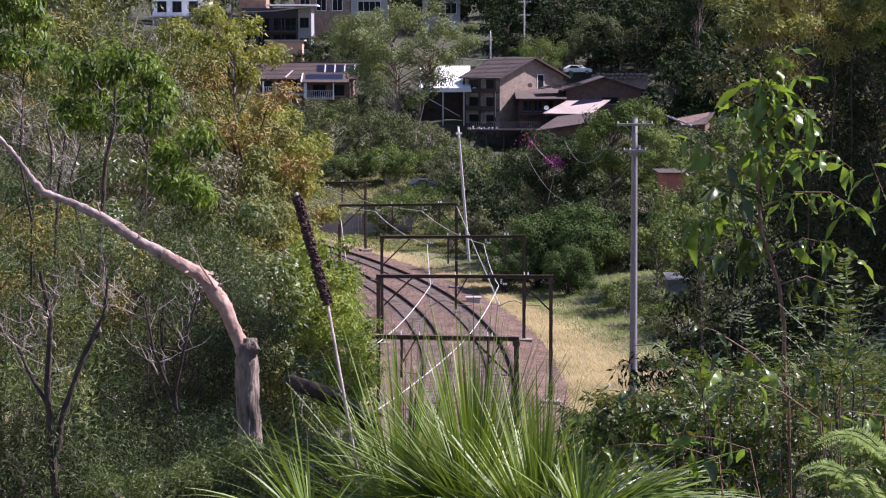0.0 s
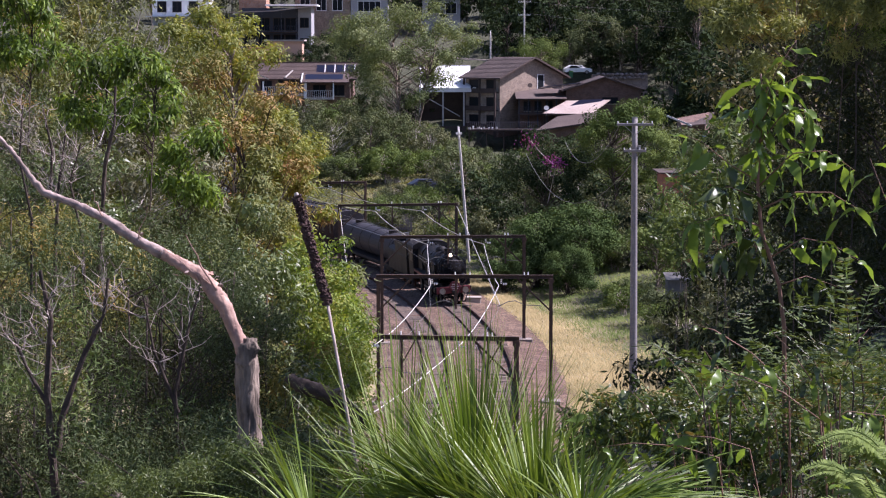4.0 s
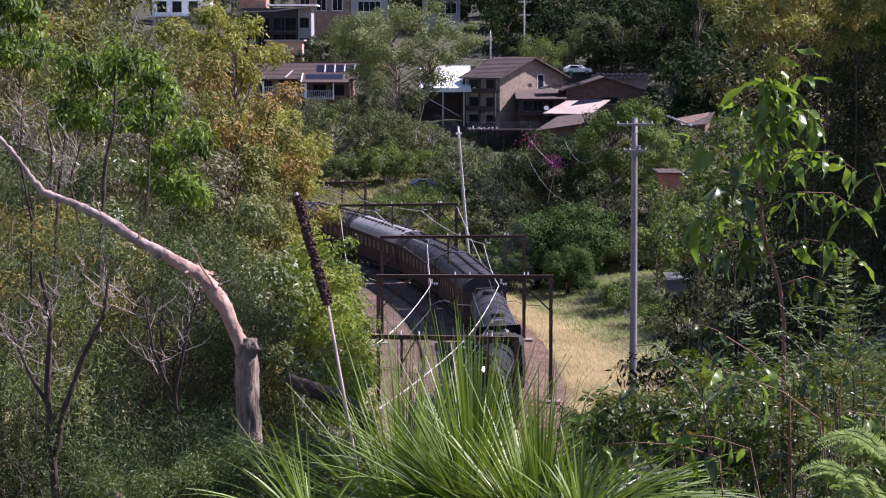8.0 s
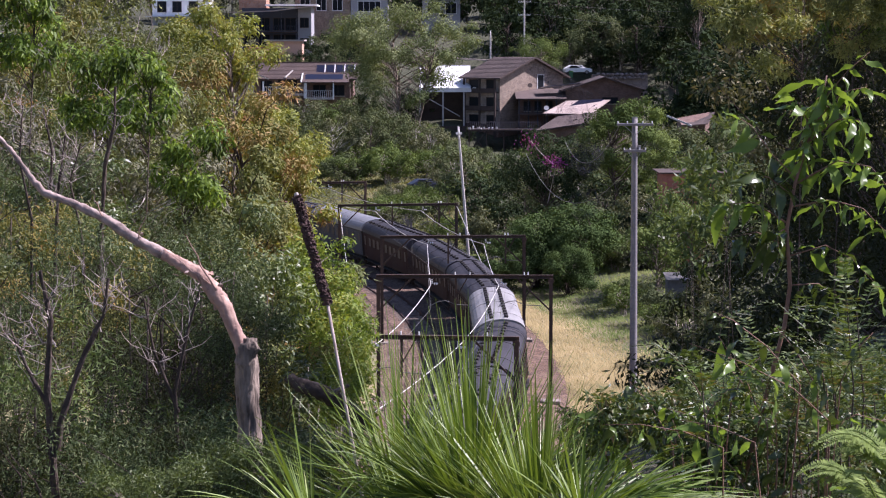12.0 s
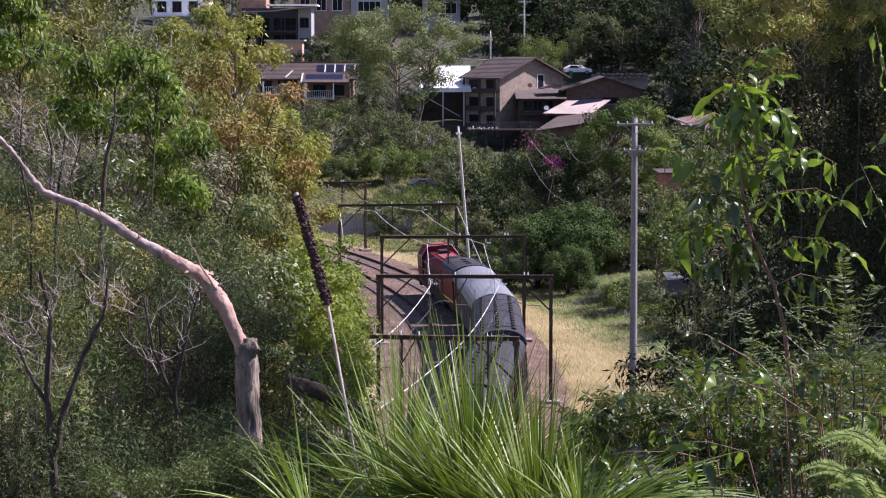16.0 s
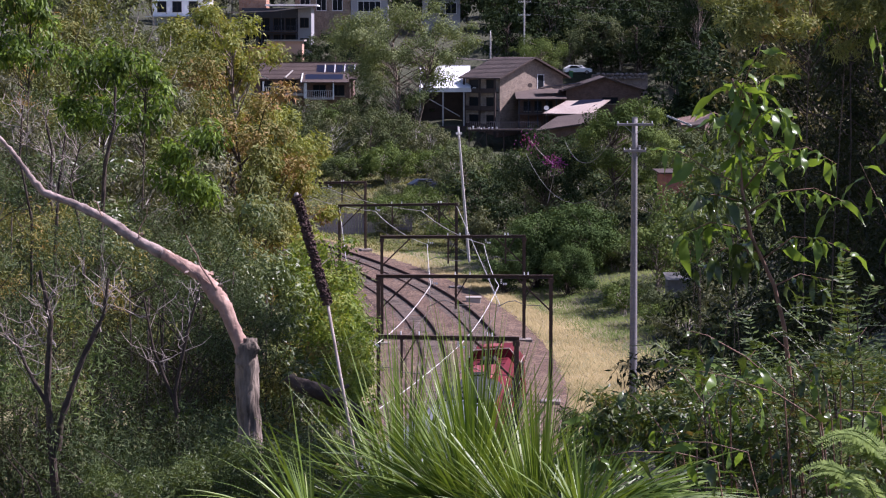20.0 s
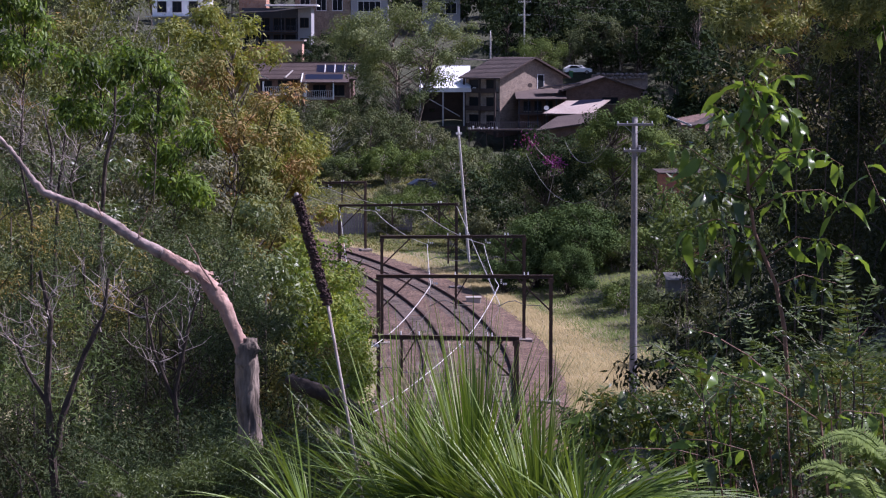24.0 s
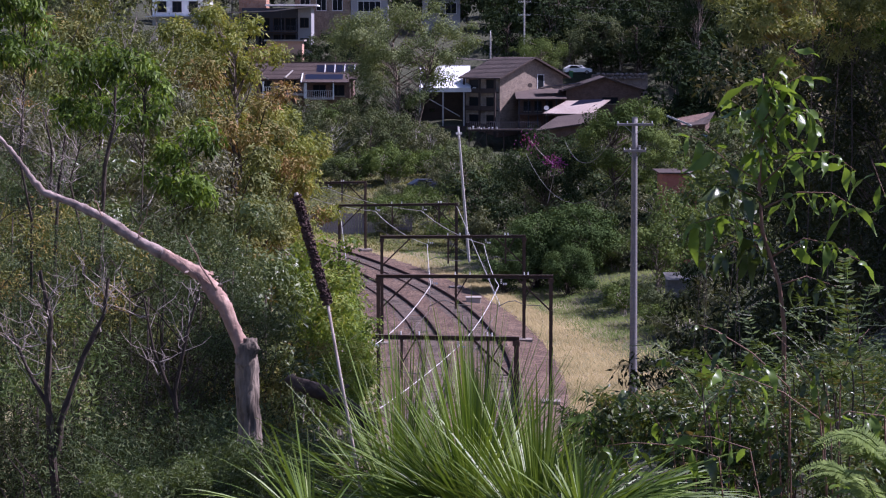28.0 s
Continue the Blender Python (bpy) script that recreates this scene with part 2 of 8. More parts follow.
M = {
    "ground": ground_mat(),
    "ballast": ballast_mat(),
    "rail": worn("rail_steel", (0.04, 0.021, 0.015), (0.075, 0.040, 0.029), 0.9, 0.0, 9, 0.6, 0.3, 0.1),
    "railhead": worn("rail_head", (0.04, 0.023, 0.018), (0.075, 0.044, 0.035), 0.75, 0.0, 9, 0.6, 0.3, 0.12),
    "sleeper": worn("sleeper_wood", (0.09, 0.07, 0.055), (0.2, 0.16, 0.13), 0.9, 0, 8, 0.6),
    "portal": worn("portal_steel", (0.045, 0.028, 0.022), (0.085, 0.055, 0.042), 0.75, 0.2, 8, 0.9),
    "concrete": worn("concrete", (0.3, 0.27, 0.24), (0.46, 0.42, 0.37), 0.9, 0, 10, 0.7),
    "porcelain": worn("porcelain", (0.72, 0.72, 0.72), (0.82, 0.82, 0.82), 0.25, 0, 10, 1, 0.05),
    "wire": worn("wire_copper", (0.45, 0.43, 0.40), (0.62, 0.59, 0.55), 0.5, 0.1, 3, 0.5, 0),
    "cable": worn("cable_dark", (0.10, 0.10, 0.10), (0.2, 0.19, 0.18), 0.7, 0.2, 3, 0.5, 0),
    "pole": worn("weathered_pole", (0.15, 0.14, 0.142), (0.27, 0.25, 0.252), 0.85, 0, 9, 0.7),
    "lightpole": worn("pale_pole", (0.42, 0.40, 0.38), (0.58, 0.55, 0.52), 0.7, 0, 9, 0.7),
    "black": worn("engine_black", (0.005, 0.005, 0.006), (0.013, 0.012, 0.013), 0.6, 0.0, 8, 0.9, 0.15, 0.25),
    "soot": worn("sooty_black", (0.02, 0.019, 0.019), (0.055, 0.05, 0.048), 0.7, 0.1, 7, 0.8, 0.2),
    "coal": worn("coal", (0.012, 0.012, 0.012), (0.05, 0.05, 0.05), 0.5, 0, 6, 1.2, 1.0),
    "chalk": worn("faded_white_lettering", (0.34, 0.27, 0.26), (0.5, 0.44, 0.42), 0.8, 0, 9, 0.9, 0.1),
    "enginered": worn("buffer_red", (0.09, 0.014, 0.018), (0.18, 0.03, 0.036), 0.6, 0, 8, 0.8, 0.1),
    "tuscan": worn("tuscan_red", (0.018, 0.009, 0.010), (0.034, 0.016, 0.016), 0.7, 0, 8, 0.5, 0.1, 0.12),
    "buff": worn("buff_panel", (0.022, 0.013, 0.013), (0.042, 0.026, 0.024), 0.7, 0, 8, 0.5, 0.1, 0.12),
    "slate": worn("slate_blue_paint", (0.03, 0.036, 0.048), (0.055, 0.062, 0.08), 0.65, 0, 8, 0.5, 0.1, 0.15),
    "roofsteel": worn("carriage_roof_steel", (0.125, 0.128, 0.138), (0.20, 0.205, 0.215), 0.6, 0.1, 5, 0.4, 0.15),
    "roofgrey": worn("carriage_roof_grey", (0.029, 0.027, 0.031), (0.056, 0.053, 0.059), 0.6, 0.0, 5, 0.4, 0.15),
    "rooflight": worn("carriage_roof_silver", (0.185, 0.18, 0.18), (0.29, 0.285, 0.28), 0.6, 0.1, 5, 0.4, 0.15),
    "diesel": worn("diesel_red", (0.085, 0.01, 0.015), (0.145, 0.018, 0.024), 0.6, 0, 7, 0.6, 0.1),
    # lighter copy of the diesel red, with the sky's sheen put into it
    "diesel_top": worn("sky_sheen_diesel_red", (0.2, 0.035, 0.035), (0.34, 0.075, 0.07), 0.5, 0, 6, 0.7, 0.1),
    "yellow": worn("warning_yellow", (0.6, 0.42, 0.04), (0.72, 0.5, 0.06), 0.5, 0, 7, 0.6, 0.1),
    "steel": worn("bare_steel", (0.25, 0.24, 0.23), (0.42, 0.41, 0.4), 0.35, 0.9, 7, 0.8, 0.1),
    "darkglass": glass_mat("dark_glass", (0.015, 0.018, 0.022)),
    "headlight": glow_mat("headlight_glow", (1.0, 0.80, 0.52), 2.6),
    "bark_pink": worn("pink_bark", (0.2, 0.115, 0.09), (0.52, 0.345, 0.275), 0.85, 0, 11, 2.2, 0.7),
    "bark_grey": worn("grey_bark", (0.028, 0.021, 0.017), (0.31, 0.25, 0.20), 0.95, 0, 26, 3.2, 1.0, 0.2, 0.16),
    "bark_pale": worn("pale_bark", (0.33, 0.29, 0.26), (0.52, 0.48, 0.43), 0.9, 0, 8, 0.9, 0.4),
    "bark_dark": worn("dark_bark", (0.035, 0.026, 0.02), (0.09, 0.065, 0.05), 0.95, 0, 12, 1.5, 0.8),
    "twig": worn("twig", (0.24, 0.19, 0.16), (0.48, 0.41, 0.37), 0.9, 0, 12, 1.5, 0.3),
    "twig_red": worn("red_twig", (0.13, 0.07, 0.05), (0.24, 0.13, 0.085), 0.7, 0, 12, 1.5, 0.3),
    "spike": worn("seed_spike", (0.03, 0.017, 0.015), (0.11, 0.062, 0.055), 0.95, 0, 60, 5, 1.0),
    "leaf_gum": leafy("gum_leaves", [(0.068, 0.09, 0.030), (0.145, 0.158, 0.045), (0.24, 0.22, 0.063), (0.37, 0.20, 0.068)], 0.75, spec=0.15, vary=0.3),
    "leaf_rust": leafy("rusty_new_leaves", [(0.083, 0.103, 0.032), (0.157, 0.17, 0.05), (0.26, 0.20, 0.066), (0.33, 0.175, 0.078)], 0.7, spec=0.15, vary=0.3),
    "leaf_lime": leafy("lime_leaves", [(0.11, 0.14, 0.03), (0.19, 0.225, 0.045), (0.29, 0.30, 0.07), (0.34, 0.25, 0.08)], 0.5, glow=0.4),
    "leaf_edge": leafy("edge_leaves", [(0.075, 0.12, 0.024), (0.15, 0.225, 0.04), (0.26, 0.33, 0.065), (0.35, 0.32, 0.08)], 0.8, glow=0.45),
    "leaf_vivid": leafy("vivid_leaves", [(0.045, 0.07, 0.018), (0.09, 0.15, 0.024), (0.18, 0.27, 0.04), (0.29, 0.39, 0.07)], 0.8, 0.5, 0.4, 0.2),
    "leaf_fleck": leafy("flecked_wattle_leaves", [(0.085, 0.105, 0.04), (0.19, 0.22, 0.075), (0.31, 0.33, 0.12), (0.40, 0.27, 0.09)], 2.6, glow=0.3, vary=0.3),
    "leaf_soft": leafy("soft_green_leaves", [(0.065, 0.10, 0.032), (0.11, 0.16, 0.05), (0.18, 0.225, 0.085)], 0.9, 0.6, 0.3, 0.15),
    "leaf_speck": leafy("glinting_bush_leaves", [(0.05, 0.075, 0.024), (0.10, 0.14, 0.042), (0.2, 0.235, 0.08)], 0.8, 0.42, 0.24, 0.5, 0.4),
    "stone": worn("rough_stone", (0.13, 0.105, 0.09), (0.32, 0.27, 0.235), 0.95, 0, 6, 1.2, 0.8),
    "leaf_slim": leafy("slim_leaves", [(0.045, 0.07, 0.022), (0.08, 0.115, 0.034), (0.14, 0.18, 0.06)], 1.2, 0.45, 0.35, 0.3),
    "leaf_gloss": leafy("glossy_leaflets", [(0.026, 0.044, 0.010), (0.05, 0.078, 0.017), (0.105, 0.15, 0.034), (0.17, 0.11, 0.05)], 2.0, 0.42, 0.3, 0.4),
    "bark_ash": worn("ash_bark", (0.075, 0.05, 0.042), (0.44, 0.34, 0.30), 0.9, 0, 14, 2.6, 0.6),
    # darker copy of leaf_broad, with shade put into the leaf colour
    "leaf_shade": leafy("shade_toned_leaves", [(0.018, 0.034, 0.009), (0.036, 0.06, 0.014), (0.085, 0.12, 0.03), (0.15, 0.11, 0.04)], 2.2, 0.26, 0.25, 0.55),
    "leaf_bright": leafy("bright_leaves", [(0.094, 0.141, 0.029), (0.149, 0.202, 0.041), (0.224, 0.270, 0.066)], 0.8, 0.4, 0.4),
    "leaf_grey": leafy("grey_green_leaves", [(0.083, 0.092, 0.057), (0.150, 0.152, 0.098), (0.225, 0.22, 0.13)], 0.5, 0.6, spec=0.15),
    # very dark leaf colour that has the deep shade of the bush in it
    "leaf_dark": leafy("dark_shade_leaves", [(0.023, 0.029, 0.013), (0.040, 0.048, 0.019), (0.063, 0.070, 0.030)], 0.3, spec=0.08),
    "far_dark": leafy("far_dark_leaves", [(0.017, 0.028, 0.014), (0.036, 0.055, 0.024), (0.068, 0.092, 0.042)], 0.2, 0.9, 0.18, 0.05, 0.22),
    "far_mid": leafy("far_leaves", [(0.063, 0.082, 0.039), (0.098, 0.121, 0.056), (0.15, 0.165, 0.083)], 0.12, 0.9, 0.2, 0.05, 0.22),
    "far_olive": leafy("far_olive_leaves", [(0.078, 0.09, 0.044), (0.12, 0.13, 0.068), (0.175, 0.178, 0.105)], 0.12, 0.9, 0.2, 0.05, 0.22),
    "far_bright": leafy("far_bright_leaves", [(0.08, 0.118, 0.036), (0.125, 0.17, 0.052), (0.18, 0.225, 0.078)], 0.12, 0.9, 0.25, 0.05, 0.22),
    "far_dome": leafy("dome_bush_leaves", [(0.042, 0.070, 0.026), (0.07, 0.11, 0.036), (0.105, 0.145, 0.05)], 0.12, 0.9, 0.18, 0.05, 0.22),
    "far_pale": leafy("pale_gum_leaves", [(0.105, 0.138, 0.055), (0.17, 0.205, 0.088), (0.25, 0.28, 0.13)], 0.2, 0.85, 0.25, 0.1, 0.3),
    "leaf_mid": leafy("bush_leaves", [(0.066, 0.085, 0.028), (0.122, 0.144, 0.045), (0.20, 0.212, 0.068)], 0.7, spec=0.15, vary=0.35),
    "leaf_olive": leafy("olive_leaves", [(0.077, 0.084, 0.034), (0.134, 0.129, 0.062), (0.211, 0.179, 0.110)], 0.25, spec=0.15),
    "leaf_fine": leafy("needle_leaves", [(0.05, 0.08, 0.034), (0.09, 0.126, 0.05), (0.165, 0.185, 0.09)], 0.7, 0.6, spec=0.12),
    "leaf_broad": leafy("broad_sapling_leaves", [(0.095, 0.155, 0.032), (0.145, 0.23, 0.044), (0.215, 0.315, 0.064)], 2.5, 0.32, 0.5, 0.45),
    "fern": leafy("fern_green", [(0.16, 0.225, 0.055), (0.30, 0.385, 0.105)], 2.0, 0.5, 0.4),
    "blade": leafy("grass_tree_blades", [(0.075, 0.135, 0.02), (0.13, 0.2, 0.032), (0.19, 0.27, 0.05), (0.36, 0.38, 0.17)], 1.2, 0.45, 0.3, 0.4),
    "straw": leafy("dry_grass", [(0.24, 0.205, 0.10), (0.36, 0.295, 0.15), (0.46, 0.375, 0.205)], 0.12, 0.85, 0.3, 0.1),
    "weed": leafy("green_grass", [(0.085, 0.125, 0.035), (0.14, 0.18, 0.052), (0.22, 0.225, 0.085)], 0.15, 0.8, 0.3, 0.1),
    "meadow": leafy("meadow_blades", [(0.11, 0.13, 0.05), (0.17, 0.175, 0.072), (0.25, 0.22, 0.105)], 0.15, 0.85, 0.25, 0.1),
    "flower": leafy("magenta_flowers", [(0.19, 0.03, 0.16), (0.30, 0.06, 0.25)], 1.0, 0.6, 0.3),
    "smoke": None,
    "brick": brick_mat("brown_brick", (0.21, 0.162, 0.125), (0.365, 0.285, 0.222), (0.4, 0.34, 0.3)),
    "brick_dark": brick_mat("dark_brick", (0.13, 0.075, 0.055), (0.19, 0.11, 0.085), (0.2, 0.16, 0.14)),
    "brick_orange": brick_mat("orange_brick", (0.42, 0.2, 0.12), (0.5, 0.27, 0.17), (0.45, 0.38, 0.33)),
    "tilewarm": worn("brown_roof_tile", (0.05, 0.034, 0.029), (0.09, 0.062, 0.053), 0.85, 0, 5, 0.5, 0.6),
    "tile": worn("roof_tile", (0.06, 0.045, 0.04), (0.115, 0.085, 0.075), 0.85, 0, 5, 0.5, 0.6),
    "white": worn("white_paint", (0.72, 0.72, 0.72), (0.82, 0.82, 0.81), 0.6, 0, 8, 0.5, 0.1),
    "render": worn("peach_render", (0.52, 0.31, 0.22), (0.62, 0.39, 0.29), 0.85, 0, 8, 0.4, 0.2),
    "greywall": worn("grey_boards", (0.28, 0.28, 0.29), (0.38, 0.38, 0.4), 0.8, 0, 8, 0.4, 0.2),
    "timber": worn("dark_timber", (0.04, 0.028, 0.024), (0.085, 0.06, 0.05), 0.85, 0, 12, 0.7, 0.3),
    "fence": worn("mauve_fence_board", (0.26, 0.21, 0.225), (0.37, 0.31, 0.325), 0.9, 0, 9, 0.6, 0.2),
    "binlid": worn("lime_plastic", (0.2, 0.3, 0.05), (0.3, 0.42, 0.08), 0.5, 0, 6, 0.6, 0.1),
    "bin": worn("green_bin", (0.03, 0.14, 0.06), (0.05, 0.2, 0.09), 0.6, 0, 6, 0.6, 0.1),
    "navy": worn("navy_paint", (0.018, 0.024, 0.042), (0.032, 0.04, 0.066), 0.4, 0, 8, 0.5, 0.1),
    "solar": glass_mat("solar_panel", (0.012, 0.014, 0.028)),
    "pinkroof": worn("pale_sheet_roof", (0.34, 0.27, 0.235), (0.46, 0.38, 0.335), 0.5, 0, 4, 0.5, 0.1),
    "redwall": worn("red_wall", (0.34, 0.11, 0.08), (0.45, 0.17, 0.12), 0.8, 0, 4, 0.5, 0.2),
    "asphalt": worn("asphalt", (0.045, 0.045, 0.045), (0.075, 0.073, 0.07), 0.95, 0, 20, 0.5, 0.3),
    "rubber": worn("rubber", (0.015, 0.015, 0.015), (0.03, 0.03, 0.03), 0.9, 0, 10, 1, 0.1),
}


def smoke_mat():
    """Thin grey smoke: most light passes straight through."""
    m, nt, b = base_mat("smoke", 1.0)
    b.inputs["Base Color"].default_value = (0.045, 0.045, 0.05, 1)
    b.inputs["Specular IOR Level"].default_value = 0.0
    tr = nt.nodes.new("ShaderNodeBsdfTransparent")
    n = noise_node(nt, 1.6, 3)
    mr = nt.nodes.new("ShaderNodeMapRange")
    mr.inputs["From Min"].default_value = 0.35
    mr.inputs["From Max"].default_value = 0.7
    mr.inputs["To Min"].default_value = 0.0
    mr.inputs["To Max"].default_value = 0.13
    nt.links.new(n.outputs[0], mr.inputs[0])
    mx = nt.nodes.new("ShaderNodeMixShader")
    nt.links.new(mr.outputs[0], mx.inputs[0])
    nt.links.new(tr.outputs[0], mx.inputs[1])
    nt.links.new(b.outputs[0], mx.inputs[2])
    nt.links.new(mx.outputs[0], nt.nodes["Material Output"].inputs["Surface"])
    return m


M["smoke"] = smoke_mat()


# ---- mesh helpers ----
def put(name, bm, material, parent=None, smooth=False):
    me = bpy.data.meshes.new(name)
    bm.to_mesh(me)
    bm.free()
    if smooth:
        me.polygons.foreach_set("use_smooth", [True] * len(me.polygons))
    me.materials.append(M[material])
    ob = new(name, me)
    ob.parent = parent
    return ob


def part(name, bm, material, parent, label="", smooth=False):
    ob = put(name, bm, material, parent, smooth)
    return tagged(ob, label)


def empty(name, m, label, category, group="", kind=""):
    ob = new(name)
    ob.empty_display_size = 0.2
    ob.matrix_basis = m
    return tagged(ob, label, category, group, kind)


# weathered paint on the train has little shine
for key in ("tuscan", "buff", "roofgrey", "rooflight", "diesel", "soot"):
    M[key].node_tree.nodes["Principled BSDF"].inputs["Specular IOR Level"].default_value = 0.08
M["black"].node_tree.nodes["Principled BSDF"].inputs["Specular IOR Level"].default_value = 0.2


def box(bm, x0, x1, y0, y1, z0, z1, bevel=0.0):
    vs = [bm.verts.new((x, y, z)) for z in (z0, z1) for y in (y0, y1) for x in (x0, x1)]
    fs = [bm.faces.new([vs[i] for i in f]) for f in ((0, 2, 3, 1), (4, 5, 7, 6), (0, 1, 5, 4), (2, 6, 7, 3), (0, 4, 6, 2), (1, 3, 7, 5))]
    if bevel:
        bmesh.ops.bevel(bm, geom=list({e for f in fs for e in f.edges}), offset=bevel, segments=1, affect="EDGES")
    return bm


def boxes(*args, bevel=0.0):
    bm = bmesh.new()
    for a in args:
        box(bm, *a, bevel=bevel)
    return bm


def tube(bm, pts, radii, sides=8, cap=True):
    """A tapered tube along points."""
    pts = [Vector(p) for p in pts]
    if not isinstance(radii, (list, tuple)):
        radii = [radii] * len(pts)
    rings, ref = [], Vector((0.31, 0.17, 0.93))
    for i, p in enumerate(pts):
        d = (pts[min(i + 1, len(pts) - 1)] - pts[max(i - 1, 0)]).normalized()
        a = d.cross(ref)
        a = a.normalized() if a.length > 1e-3 else d.orthogonal().normalized()
        b = d.cross(a)
        rings.append([bm.verts.new(p + radii[i] * (math.cos(k * math.tau / sides) * a + math.sin(k * math.tau / sides) * b)) for k in range(sides)])
    for r0, r1 in zip(rings, rings[1:]):
        for k in range(sides):
            bm.faces.new((r0[k], r0[(k + 1) % sides], r1[(k + 1) % sides], r1[k]))
    if cap:
        bm.faces.new(rings[0][::-1])
        bm.faces.new(rings[-1])
    return bm


def rod(p, q, r, sides=8):
    return tube(bmesh.new(), [p, q], r, sides)


def bar(bm, p, q, w, h):
    """A straight square bar from p to q."""
    p, q = Vector(p), Vector(q)
    d = (q - p).normalized()
    a = d.cross(Vector((0, 0, 1)))
    a = a.normalized() if a.length > 1e-3 else Vector((1, 0, 0))
    b = a.cross(d)
    vs = [bm.verts.new(c + i * a * w / 2 + j * b * h / 2) for c in (p, q) for i, j in ((-1, -1), (1, -1), (1, 1), (-1, 1))]
    for f in ((0, 1, 2, 3), (7, 6, 5, 4), (0, 4, 5, 1), (1, 5, 6, 2), (2, 6, 7, 3), (3, 7, 4, 0)):
        bm.faces.new([vs[i] for i in f])
    return bm


def bars(items, w, h):
    bm = bmesh.new()
    for p, q in items:
        bar(bm, p, q, w, h)
    return bm


def extrude_y(profile, y0, y1, close=True):
    """A closed profile in x, z pushed along y."""
    bm = bmesh.new()
    a = [bm.verts.new((x, y0, z)) for x, z in profile]
    b = [bm.verts.new((x, y1, z)) for x, z in profile]
    n = len(profile)
    for k in range(n):
        bm.faces.new((a[k], a[(k + 1) % n], b[(k + 1) % n], b[k]))
    if close:
        bm.faces.new(a[::-1])
        bm.faces.new(b)
    bmesh.ops.recalc_face_normals(bm, faces=bm.faces)
    return bm


def raw_mesh(name, verts, faces, material, parent=None):
    me = bpy.data.meshes.new(name)
    me.vertices.add(len(verts))
    me.vertices.foreach_set("co", np.asarray(verts, dtype=np.float32).ravel())
    faces = np.asarray(faces, dtype=np.int32)
    me.loops.add(faces.size)
    me.loops.foreach_set("vertex_index", faces.ravel())
    me.polygons.add(len(faces))
    me.polygons.foreach_set("loop_start", np.arange(0, faces.size, faces.shape[1], dtype=np.int32))
    me.update(calc_edges=True)
    me.materials.append(M[material])
    ob = new(name, me)
    ob.parent = parent
    return ob


def unit(v):
    return v / np.maximum(np.linalg.norm(v, axis=1, keepdims=True), 1e-6)


def leaves(name, c, d, length, width, material, parent, rng, fold=0.0, facing=None, narrow=False):
    """Many leaves as kites: centres c, directions d, lengths and widths; facing: the way their upper sides look."""
    n = len(c)
    d = unit(d)
    if facing is not None:
        d = unit(d - facing * (d * facing).sum(1)[:, None])
    side = unit(np.cross(d, rng.normal(size=(n, 3)) if facing is None else facing))
    up = np.cross(side, d)
    L, W = length[:, None], width[:, None]
    if narrow:
        # blades and far leaves: broad at the stalk, one point at the tip
        v = np.stack([c + side * W * 0.5, c - side * W * 0.5, c + d * L - up * L * fold], 1)
        return raw_mesh(name, v.reshape(-1, 3), np.arange(n * 3).reshape(n, 3), material, parent)
    v = np.empty((n, 4, 3))
    v[:, 0] = c
    v[:, 1] = c + d * L * 0.45 + side * W * 0.5
    v[:, 2] = c + d * L - up * L * fold
    v[:, 3] = c + d * L * 0.45 - side * W * 0.5
    f = np.arange(n * 4).reshape(n, 4)
    return raw_mesh(name, v.reshape(-1, 3), f, material, parent)


# ---- the lie of the land ----
XC, YC, RAD, GAP = -292.32, 151.77, 293.83, 3.855     # the curve of the line: centre, radius, spacing of the tracks


def off_line(x, y):
    return np.hypot(x - XC, y - YC) - RAD


def on_line(u, off=0.0, z=0.0):
    a = u / RAD
    return Vector((XC + (RAD + off) * math.cos(a), YC + (RAD + off) * math.sin(a), z))


def sm(t):
    t = np.clip(t, 0, 1)
    return t * t * (3 - 2 * t)


def land(x, y):
    """Height of the ground."""
    x, y = np.asarray(x, float), np.asarray(y, float)
    d = off_line(x, y)
    # the hillside under the camera, and the low bank beside the line further on
    amp = 18.3 * (1 - sm((y - 35) / 75)) + 3.2 * sm((y - 35) / 75) * (1 - sm((y - 190) / 60))
    near = amp * sm((d - 6) / np.where(y < 60, 26.0, 30.0))
    right = 9.0 * sm((x - 14 - 0.02 * y) / 60) * sm((y - 60) / 60)
    far = 4.0 * sm((y - 255) / 100) + 3.5 * sm((y - 369) / 9) + 7.5 * sm((y - 388) / 11) + 8 * sm((y - 406) / 50) + 75 * sm((y - 470) / 420) + 90 * sm((y - 850) / 900)
    inner = 6.0 * sm((-d - 8) / 40) * (1 - sm((y - 180) / 60))
    h = near + inner + (right + far) * sm((np.abs(d) - 9) / 18)
    wob = 0.22 * np.sin(x * 0.31 + y * 0.17) + 0.15 * np.sin(x * 0.83 - y * 0.61)
    return h + wob * sm((np.abs(d) - 6) / 6) - 0.42


